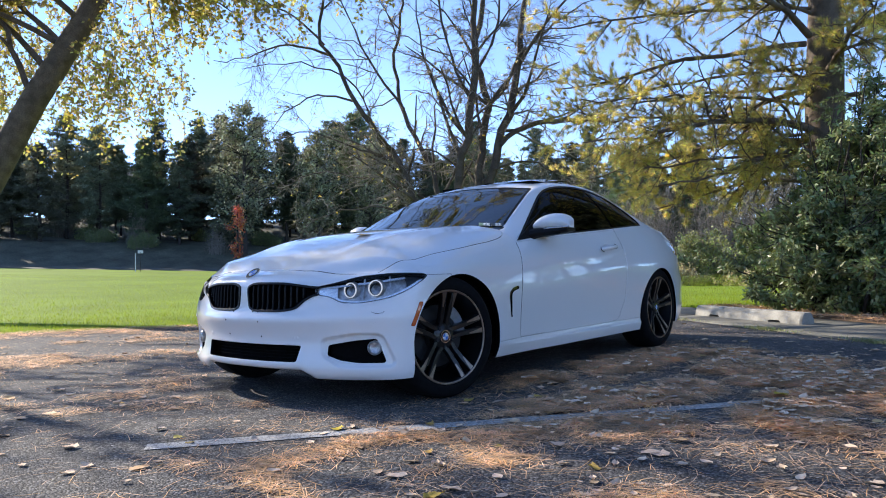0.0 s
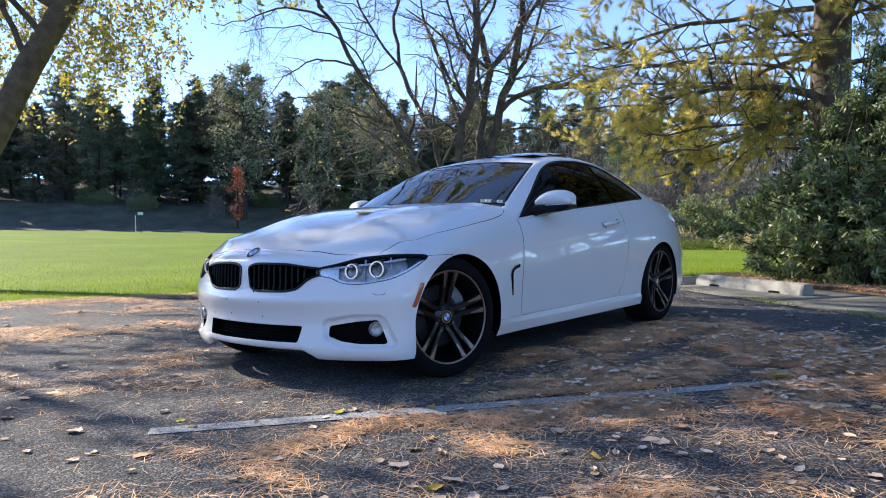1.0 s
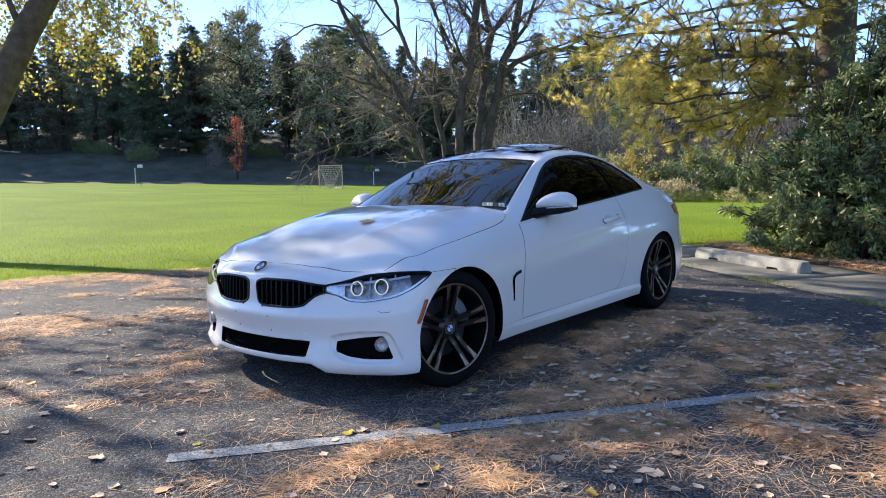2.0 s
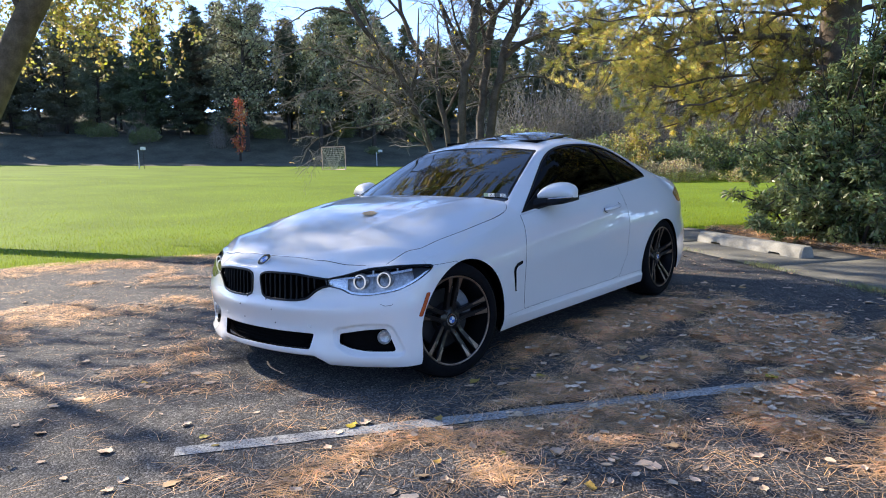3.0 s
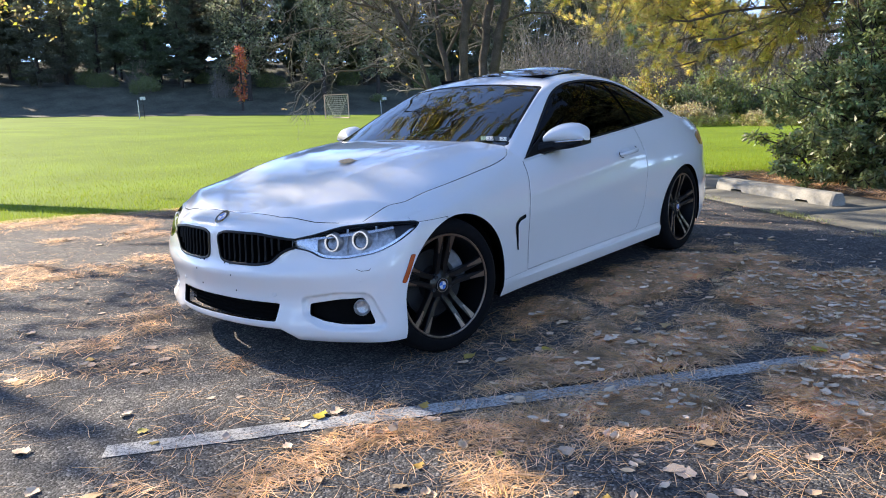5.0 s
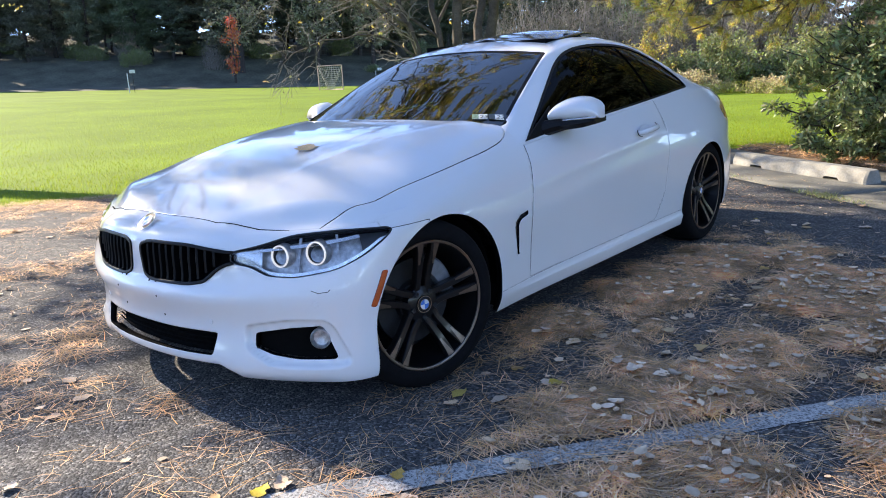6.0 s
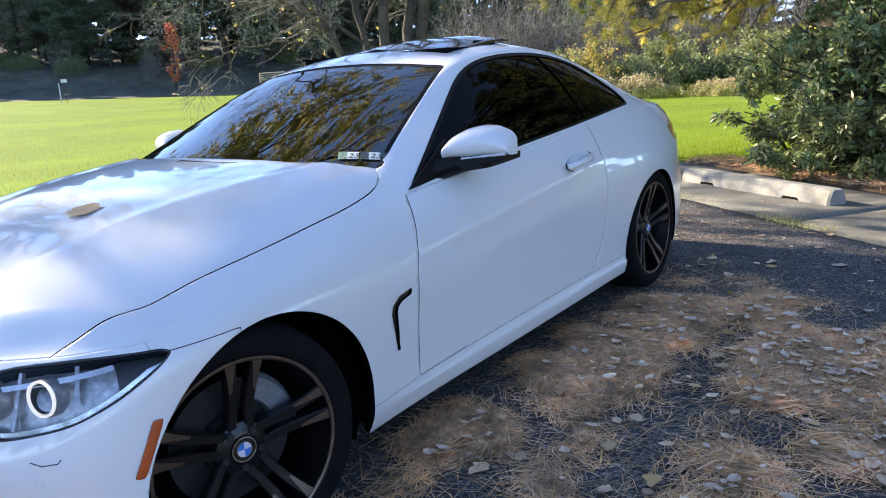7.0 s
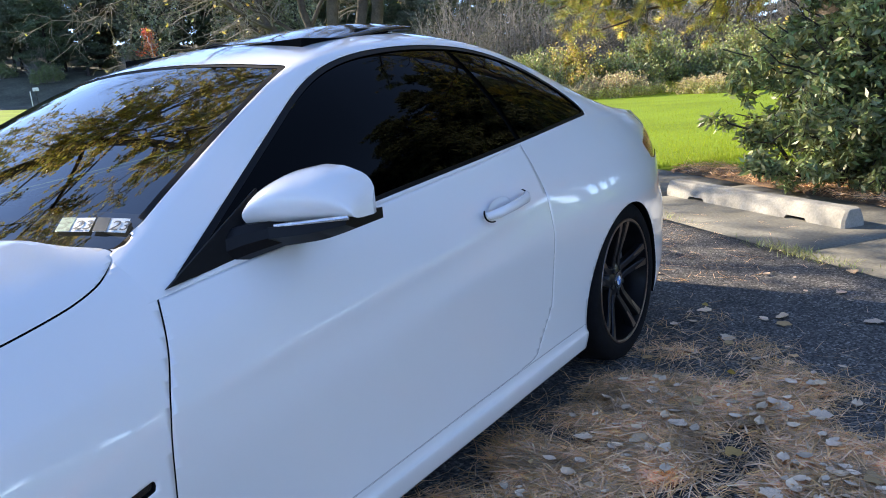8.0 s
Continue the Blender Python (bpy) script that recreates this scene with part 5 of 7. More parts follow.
def shell(name, surf, mat_, parent, thick=0.012, label="", dark_edge=True):
    """A panel with thickness on its inner side."""
    ob = part(name, (surf.v, surf.f), mat_, parent, label, sharp=None)
    if thick:
        mod = ob.modifiers.new("thickness", "SOLIDIFY")
        mod.thickness, mod.offset, mod.use_rim = thick, -1, True
        if dark_edge:
            ob.data.materials.append(DARK)
            mod.material_offset_rim = 1
    return ob



car = thing("car", "parked white two-door coupe with black wheels", "car")
band = body_band()
# openings
for name, yc, a, b in (("front", 0.078, 0.368, 0.348), ("rear", 2.745, 0.352, 0.338)):
    q = band.v
    dz = np.clip(q[:, 2] - 0.305, 0, None)
    f = (np.hypot((q[:, 1] - yc) / a, dz / b) - 1) * 0.36
    f = np.where(q[:, 0] > 0.5, f, 1)
    band = band.cut(f)[1]
lamp, band = band.cut(inside(band.q, LAMP))
kidney, band = band.cut(inside(band.q, KIDNEY))
grille, band = band.cut(inside(band.q, GRILLE))
fog, band = band.cut(inside(band.q, FOG))
vent, band = band.cut(inside(band.q, VENT))
marker, band = band.cut(inside(band.q, MARKER))
tail, band = band.cut(inside(band.q, TAIL))
liner_src = band
# joints: door, sill, bumper, tail
G = 0.0016
S_B = s_of(0.91, 1.95)
door, rest = band.cut(inside(band.q, DOOR) + np.where((band.q[:, 0] > S_B) | (band.q[:, 1] < 0.29), 0.0005, G))
rest = rest.cut(inside(rest.q, DOOR) - np.where((rest.q[:, 0] > S_B) | (rest.q[:, 1] < 0.29), 0.0005, G))[1]


def sill_line(q):
    return np.where((q[:, 0] > s_of(0.91, 0.2)) & (q[:, 0] < s_of(0.91, 2.6)), q[:, 1] - 0.259 - 0.004 * (q[:, 0] - 1.9), 1.0)


sill, rest = rest.cut(sill_line(rest.q) + 0.0002)
rest = rest.cut(sill_line(rest.q) - 0.0004)[1]
S_MID, S_TIP = s_of(0.91, 0.0), s_of(0.895, -0.215)


def bumper_line(q):
    return np.where(q[:, 0] < S_MID, np.maximum(q[:, 1] - 0.655, q[:, 0] - S_MID), 1.0)


bumper, rest = rest.cut(np.minimum(bumper_line(rest.q), np.where(rest.q[:, 0] < S_TIP, -1e-3, 1)) + 0.0009)
rest = rest.cut(np.minimum(bumper_line(rest.q), np.where(rest.q[:, 0] < S_TIP, -1e-3, 1)) - 0.0009)[1]
fender, rest = rest.cut(rest.q[:, 0] - s_of(0.91, 1.4))
quarter, tail_bumper = rest.cut(rest.q[:, 0] - s_of(0.82, 3.44))

# bonnet, cut out of the upper skin along its joints
upper = hood_surface()
SHUT_FRONT = np.array([(-1, -0.517), (0.0, -0.513), (0.32, -0.500), (0.505, -0.453), (0.612, -0.408), (0.635, -0.56), (0.72, -0.54), (0.708, -0.355)])
SHUT = np.array([(0.714, -0.335), (0.740, -0.285), (0.764, -0.205), (0.773, -0.07), (0.778, 0.12), (0.779, 0.31), (0.775, 0.50), (0.760, 0.645), (0.742, 0.710), (0.708, 0.760), (0.672, 0.788), (0.607, 0.722), (0.50, 0.676), (0.25, 0.640), (-1, 0.625)])
SHUT = np.concatenate([SHUT_FRONT, SHUT[:1], rounded(SHUT[:-1], k=5, reach=0.4)[5:-5], SHUT[-1:]])
hood, around = upper.cut(inside(upper.q, SHUT) + G)
around = around.cut(inside(around.q, SHUT) - G)[1]
cowl, around = around.cut(np.where((around.q[:, 1] > 0.5) & (around.q[:, 0] < 0.672 + 0.3 * np.clip(around.q[:, 1] - 0.78, 0, 1)), -1.0, 1.0) * 0.01)
lamp_top, around = around.cut(np.where(around.q[:, 1] < -0.1, around.q[:, 0] - 0.70, 1.0))
nose = lamp_top
wing_top = around
shell("hood", hood.whole(), PAINT, car, 0.018)
front_bumper = shell("front_bumper", weld(bumper, nose).whole(), PAINT, car, 0.022)
for side, pick in ((1, lambda s: s), (-1, lambda s: s.mirrored())):
    f = shell("fender", pick(weld(fender, wing_top)), PAINT, car, 0.014)
    part("side_vent", (lambda s: (s.v, s.f))(pick(vent).moved(-0.006 * side)), BLACK_GLOSS, f, "gloss black hooked side vent")
    shell("side_marker", pick(marker).moved(0.002 * side), AMBER, front_bumper, 0.006, "amber side marker strip")
    d = shell("door", pick(door), PAINT, car, 0.016)
    shell("sill", pick(sill), PAINT, car, 0.020)
    shell("tail_lamp", pick(tail).moved(-0.003 * side), RED_LAMP, car, 0.02, "dark red tail lamp")
shell("rear_bumper", tail_bumper.whole(), PAINT, car, 0.02)
part("cowl", (lambda s: (s.v - np.array([0, 0, 0.02]), s.f))(cowl.whole()), BLACK_TRIM, car, "black plastic cowl under the windscreen")

# dark inner skin behind the joints
inner = liner_src.moved(-0.024)
part("inner_shell", (lambda s: (s.v, s.f))(inner.whole()), DARK, car)
under = hood_surface().moved(-0.03)
part("engine_bay_cover", (lambda s: (s.v, s.f))(under.cut(under.v[:, 1] - 0.62)[0].whole()), DARK, car)

# glasshouse
gh = greenhouse()
WIN = np.concatenate([spline([0, 1, 2, 3, 4, 5, 6, 7, 8, 9], np.array([(0.832, 0.860), (1.05, 0.985), (1.25, 1.100), (1.42, 1.192), (1.62, 1.252), (1.90, 1.273), (2.20, 1.254), (2.45, 1.188), (2.612, 1.095), (2.672, 1.025)]), np.linspace(0, 9, 50)), np.array([(2.676, 1.004), (2.664, 0.990), (2.45, 0.977), (1.9, 0.935), (1.5, 0.905), (1.0, 0.866), (0.832, 0.848)])])
is_side = gh.v[:, 0] > 0.45
pane, gh = gh.cut(np.where(is_side, inside(gh.q, WIN), 1.0))
xy = gh.v[:, :2]
SCREEN = np.concatenate([np.array([(-1, 1.395), (0.25, 1.402), (0.44, 1.418)]), np.array([(0.505, 1.432), (0.520, 1.425)]), np.array([(0.585, 1.18), (0.648, 0.93), (0.670, 0.855), (0.676, 0.79), (0.60, 0.65), (0.35, 0.57), (-1, 0.50)])])
screen, gh = gh.cut(inside(gh.v[:, :2], SCREEN))
BACK = np.array([(-1, 2.62), (0.45, 2.66), (0.56, 2.75), (0.62, 3.2), (0.58, 3.32), (-1, 3.36)])
back_glass, gh = gh.cut(inside(gh.v[:, :2], BACK))
gh = gh.cut(np.where((gh.v[:, 1] < 0.83) & (gh.v[:, 0] < 0.685), -1.0, np.where(gh.v[:, 1] < 0.70, gh.v[:, 1] - 0.69, 1.0)))[1]
ROOF_HOLE = rounded(np.array([(-0.415, 1.622), (0.415, 1.622), (0.425, 2.02), (-0.425, 2.02)]), reach=0.1)
gh = gh.cut(np.where(gh.v[:, 2] > 1.2, inside(gh.v[:, :2], ROOF_HOLE), 1.0))[1]
roof = shell("body_shell", weld(gh, quarter).whole(), PAINT, car, 0.016)
# boot lid between the rear window and the tail
lid_rail = top_rail(S_BAND[S_BAND > s_of(0.70, 3.64)])
lid_rail[-1, 0] = 0
end_row = greenhouse().v.reshape(-1, 95, 3)[-1]
lid_v, lid_n = [], 8
for p in lid_rail:
    q = np.array([p[0], end_row[0, 1] - 0.02, np.interp(p[0], end_row[::-1, 0], end_row[::-1, 2]) - 0.002])
    for k in range(lid_n):
        t = k / (lid_n - 1)
        lid_v.append(q * (1 - t) + p * t + np.array([0, 0, 0.006 * math.sin(math.pi * t)]))
lid = Surf(np.array(lid_v), np.array(lid_v)[:, :2].copy(), [f[::-1] for f in grid_faces(len(lid_rail), lid_n)])
shell("boot_lid", lid.whole(), PAINT, car, 0.01)
# the edge of the windscreen is a black printed border
border, clear = screen.cut(np.where(screen.v[:, 1] > 0.86, -inside(screen.v[:, :2], SCREEN) - 0.018, 1.0))
wind = part("windshield", (lambda s: (s.v, s.f))(clear.whole().moved(-0.003)), WINDSHIELD, car, "raked windscreen reflecting branches")
part("windshield_seal", (lambda s: (s.v, s.f))(border.whole().moved(-0.002)), BLACK_TRIM, car)
part("rear_window", (lambda s: (s.v, s.f))(back_glass.whole().moved(-0.003)), PRIVACY, car)
for ob in (wind,):
    ob.visible_shadow = False
for side, pick in ((1, lambda s: s), (-1, lambda s: s.mirrored())):
    rim_f = inside(pane.q, WIN)
    trim_, glass_ = pane.cut(-rim_f - 0.011)
    part("window_trim", (lambda s: (s.v, s.f))(pick(trim_).moved(-0.002 * side)), BLACK_SATIN, car, "matt black window surround")
    fwd, aft = glass_.cut(glass_.v[:, 1] - 2.10 + 0.18 * (glass_.v[:, 2] - 1.0))
    aft = aft.cut(aft.v[:, 1] - 2.13 + 0.18 * (aft.v[:, 2] - 1.0))[1]
    part("door_window", (lambda s: (s.v, s.f))(pick(fwd).moved(-0.006 * side)), PRIVACY, car, "dark tinted door window")
    part("quarter_window", (lambda s: (s.v, s.f))(pick(aft).moved(-0.006 * side)), PRIVACY, car, "dark tinted rear side window")
    # black sheet added behind the panes, standing in for the cabin's shade
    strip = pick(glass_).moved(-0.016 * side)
    part("cabin_dark_sheet", (lambda s: (s.v, s.f))(strip), DARK, car)
cabin_liner = greenhouse()
cabin_liner = cabin_liner.cut(np.where(cabin_liner.v[:, 0] > 0.45, inside(cabin_liner.q, WIN), 1.0))[1]
cabin_liner = cabin_liner.cut(inside(cabin_liner.v[:, :2], SCREEN))[1]
cabin_liner = cabin_liner.cut(np.where(cabin_liner.v[:, 2] > 1.2, inside(cabin_liner.v[:, :2], ROOF_HOLE), 1.0))[1]
cabin_liner = cabin_liner.cut(cabin_liner.v[:, 1] - 0.85)[1]
part("headliner", (lambda s: (s.v, s.f))(cabin_liner.moved(-0.022).whole()), LEATHER, car)

# tilted glass sunroof with its wind deflector
sg = thing("sunroof", "", "")
for k in list(sg.keys()):
    del sg[k]
sg.parent = car
pv, pf = [], []
gx, gy = np.linspace(-0.41, 0.41, 18), np.linspace(1.63, 2.12, 12)
for yy in gy:
    for xx in gx:
        z0 = float(pchip(ROOF_Y, ROOF_MID, [yy])[0]) - 0.075 * abs(xx / 0.545) ** 2.3
        pv.append((xx, yy, z0 - 0.004 + 0.030 * ((yy - 1.63) / 0.49) ** 1.1))
for j in range(len(gy) - 1):
    for i in range(len(gx) - 1):
        pf.append([j * 18 + i, j * 18 + i + 1, (j + 1) * 18 + i + 1, (j + 1) * 18 + i])
ob = part("roof_glass", (np.array(pv), pf), BLACK_GLOSS, sg, "tilted black glass panel")
mod = ob.modifiers.new("thickness", "SOLIDIFY")
mod.thickness, mod.offset = 0.010, -1
part("roof_well", box((0.84, 0.46, 0.03), (0, 1.82, 1.295)), DARK, sg)
for x in (-0.36, 0.36):
    part("lift_arm", box((0.012, 0.14, 0.028), (x, 1.96, 1.328), 0.004), BLACK_TRIM, sg)
ln = [(np.array([(-0.38, 1.66, 1.262), (-0.34, 1.640, 1.276), (0.0, 1.632, 1.325), (0.34, 1.640, 1.276), (0.38, 1.66, 1.262)]), np.full(5, 0.006))]
part("wind_deflector", tubes(ln, 8), BLACK_TRIM, sg)


# ---- lamps and grilles ----
def at_band(s, z, d=0.0):
    """A place on the skin of the band, d metres outwards."""
    zz = pchip(st_s, st_z, [s])[0]
    t = np.interp(z, zz, np.arange(8))
    dd = float(spline(np.arange(8), pchip(st_s, st_d, [s])[0], [t])[0])
    k = np.argmin(abs(S_FINE - s))
    p = P_FINE[k] - N_FINE[k] * (dd - d)
    return Vector((p[0], p[1], z)), Vector((N_FINE[k][0], N_FINE[k][1], 0))


def ring(r_out, r_in, depth, n=40):
    return lathe([(r_in, 0), (r_in, depth), (r_out, depth), (r_out, 0), (r_in, 0)], n)


def facing(p, n):
    """A pose at p with x along n and z up."""
    n = Vector(n).normalized()
    y = Vector((0, 0, 1)).cross(n).normalized()
    m = Matrix((n, y, n.cross(y))).transposed().to_4x4()
    m.translation = p
    return m


def roundel(parent, m, r, name="emblem"):
    """A round badge: dark ring, four quarters in blue and white, thin bright rim."""
    e = part(name, lathe([(0.0001, 0.004), (r * 0.96, 0.003), (r, 0.0)], 40), BLACK_GLOSS, parent, "round blue and white emblem")
    e.matrix_basis = m
    part("rim", ring(r * 1.02, r * 0.95, 0.005), CHROME, e)
    part("inner_rim", ring(r * 0.64, r * 0.59, 0.0062), CHROME, e)
    for k in range(4):
        a = np.linspace(k * np.pi / 2, (k + 1) * np.pi / 2, 8)
        v = [(0.0052, 0, 0)] + [(0.0052, r * 0.6 * math.cos(t), r * 0.6 * math.sin(t)) for t in a]
        part("quarter", (np.array(v), [list(range(9))]), BADGE_BLUE if k % 2 else BADGE_WHITE, e)
    return e


roundel(front_bumper, facing(Vector((0, -0.585, 0.679)), (0, -0.62, 0.78)), 0.041)

for side in (1, -1):
    pick = (lambda s: s) if side == 1 else (lambda s: s.mirrored())
    # kidney
    k_edge = inside(kidney.q, KIDNEY)
    frame_s, mouth = kidney.cut(-k_edge - 0.011)
    kg = shell("kidney_grille", pick(frame_s.moved(0.004)), BLACK_SATIN, front_bumper, 0.010, "gloss black kidney grille with upright slats")
    part("backing", (lambda s: (s.v, s.f))(pick(mouth.moved(-0.045))), DARK, kg)
    for i in range(10):
        s = 0.065 + 0.0385 * i
        lo_z, hi_z = 0.483 + max(0, s - 0.30) * 0.62, 0.628 - max(0, s - 0.30) * 0.16 - max(0, 0.08 - s) * 0.3
        zz = np.linspace(lo_z, hi_z, 7)
        v = []
        for z in zz:
            p, n = at_band(s, z, -0.004)
            w = n.cross(Vector((0, 0, 1)))
            for a_, b_ in ((-0.004, -0.034), (-0.0055, -0.004), (0, 0), (0.0055, -0.004), (0.004, -0.034)):
                v.append(p + w * a_ + n * b_)
        f = [[j * 5 + i2, j * 5 + i2 + 1, (j + 1) * 5 + i2 + 1, (j + 1) * 5 + i2] for j in range(6) for i2 in range(4)]
        v = np.array(v) * np.array([side, 1, 1])
        part("slat", (v, f), BLACK_SATIN, kg)
    # headlamp: dark rim, clear cover, silver bowl, two ring lights with projectors
    edge = inside(lamp.q, LAMP)
    rim_s, cover = lamp.cut(-edge - 0.0038)
    hl = shell("headlight", pick(rim_s), BLACK_GLOSS, car, 0.02, "clear headlamp with two glowing rings")
    ob = part("cover", (lambda s: (s.v, s.f))(pick(cover.moved(-0.001))), LENS, hl)
    ob.visible_shadow = False
    bowl = cover.moved(-0.042)
    part("bowl", (lambda s: (s.v, s.f))(pick(bowl)), LAMP_GREY, hl)
    depth_in = -inside(cover.q, LAMP)
    lip = cover.moved(-0.014).cut(np.maximum(depth_in - 0.015, cover.q[:, 1] - 0.566 - 0.16 * np.clip(cover.q[:, 0] - 0.62, 0, 1)))[0]
    part("reflector", (lambda s: (s.v, s.f))(pick(lip)), LAMP_SILVER, hl, "bright silver lower reflector")
    bar = cover.moved(-0.016).cut(np.maximum(np.abs(cover.q[:, 1] - 0.604 - 0.105 * (cover.q[:, 0] - 0.52)) - 0.0055, cover.q[:, 0] - 0.985))[0]
    part("brow", (lambda s: (s.v, s.f))(pick(bar)), LAMP_SILVER, hl, "slim silver light bar")
    outer = cover.moved(-0.030).cut(-(cover.q[:, 0] - 0.985))[0]
    part("side_reflector", (lambda s: (s.v, s.f))(pick(outer)), LAMP_DARK, hl)
    inner_end = cover.moved(-0.020).cut(cover.q[:, 0] - 0.60)[0]
    part("inner_reflector", (lambda s: (s.v, s.f))(pick(inner_end)), LAMP_SILVER, hl)
    for s, z, r in ((0.667, 0.585, 0.038), (0.803, 0.594, 0.040)):
        p, n = at_band(s, z, -0.026)
        n = (n + Vector((-0.25, -0.6, 0.0))).normalized()
        m = facing(Vector((side * p.x, p.y, p.z)), (side * n.x, n.y, 0.10))
        ri = part("ring_light", ring(r, r - 0.0038, 0.008), RING_LIGHT, hl, "glowing white ring")
        ri.matrix_basis = m
        tube_ = part("projector_tube", lathe([(r - 0.007, 0.004), (r - 0.010, -0.03), (r - 0.013, -0.045), (0.0001, -0.045)], 36), LAMP_DARK, hl)
        tube_.matrix_basis = m
        bez = part("bezel", lathe([(r + 0.001, 0.002), (r + 0.003, -0.004), (r + 0.006, -0.022), (r + 0.004, -0.030)], 40), LAMP_GREY, hl)
        bez.matrix_basis = m
        ball = part("projector_lens", lathe([(r - 0.014, -0.034), (r - 0.017, -0.022), (r - 0.024, -0.014), (0.0001, -0.011)], 36), LENS, hl)
        ball.matrix_basis = m
    for s, z0, z1 in ((0.575, 0.558, 0.612), (0.736, 0.532, 0.645), (0.890, 0.575, 0.650)):
        pa, na = at_band(s, z0, -0.022)
        pb, nb = at_band(s, z1, -0.022)
        wv = na.cross(Vector((0, 0, 1))) * 0.004
        q4 = [pa - wv, pa + wv, pb + wv, pb - wv, pa - na * 0.02, pb - na * 0.02]
        part("divider", (np.array([tuple(c) for c in q4]) * np.array([side, 1, 1]), [[0, 1, 2, 3], [0, 3, 5, 4], [1, 4, 5, 2]]), LAMP_GREY, hl, smooth=False)
    # fog recess and lamp
    fs = part("fog_recess", (lambda s: (s.v, s.f))(pick(fog.moved(-0.035))), DARK, front_bumper, "black recess round the fog lamp")
    p, n = at_band(0.795, 0.300, -0.024)
    m = facing(Vector((side * p.x, p.y, p.z)), (side * 0.55, -0.83, 0.05))
    fl = part("fog_lamp", lathe([(0.036, -0.02), (0.036, 0.0), (0.033, 0.004), (0.030, 0.0), (0.026, -0.014), (0.0001, -0.02)], 32), LAMP_GREY, front_bumper, "round clear fog lamp")
    fl.matrix_basis = m
    ob = part("fog_glass", lathe([(0.033, 0.004), (0.022, 0.009), (0.0001, 0.011)], 32), LENS, fl)
    # parking sensors, washer cover
    for s, z in ((0.800, 0.433), (0.372, 0.352)):
        p, n = at_band(s, z, 0.0)
        o = part("parking_sensor", lathe([(0.0115, -0.004), (0.0115, 0.0012), (0.0100, 0.0012), (0.0098, -0.0015), (0.0092, -0.0015), (0.009, 0.0016), (0.0001, 0.0019)], 24), PAINT, front_bumper)
        o.matrix_basis = facing(Vector((side * p.x, p.y, p.z)), (side * n.x, n.y, 0))
    pts = []
    for s, z in ((0.0, 0.0), (0.022, -0.009), (0.055, -0.006), (0.062, 0.002)):
        p, n = at_band(0.790 + s, 0.480 + z, 0.0005)
        pts.append((side * p.x, p.y, p.z))
    part("washer_cover_edge", tubes([(np.array(pts), np.full(4, 0.0012))], 5), BLACK_TRIM, front_bumper)
# screw holes of the missing plate
for x, z in ((-0.137, 0.434), (0.137, 0.430), (-0.135, 0.357), (0.135, 0.352)):
    p, n = at_band(abs(x), z, 0.0006)
    o = part("plate_screw_hole", lathe([(0.0045, 0.0), (0.0001, 0.0003)], 12), DARK, front_bumper)
    o.matrix_basis = facing(Vector((x, p.y, p.z)), (0, -1, 0))
# lower grille
part("intake_box", box((0.80, 0.08, 0.15), (0, -0.470, 0.272), 0.01), DARK, front_bumper)
gw = grille.whole()
lg = part("lower_grille", (lambda s: (s.v, s.f))(gw.moved(-0.060)), DARK, front_bumper, "black lower air intake")
for i in range(5):
    z = 0.242 + 0.016 * i
    half = 0.372 + 0.004 * i
    pts = []
    for s in np.linspace(0, half, 12):
        p, n = at_band(s, z, -0.045)
        pts.append((p.x, p.y, p.z))
    pts = [(-x, y, z_) for x, y, z_ in pts[:0:-1]] + pts
    part("grille_bar", tubes([(np.array(pts), np.full(len(pts), 0.0034))], 6), DARK, lg)


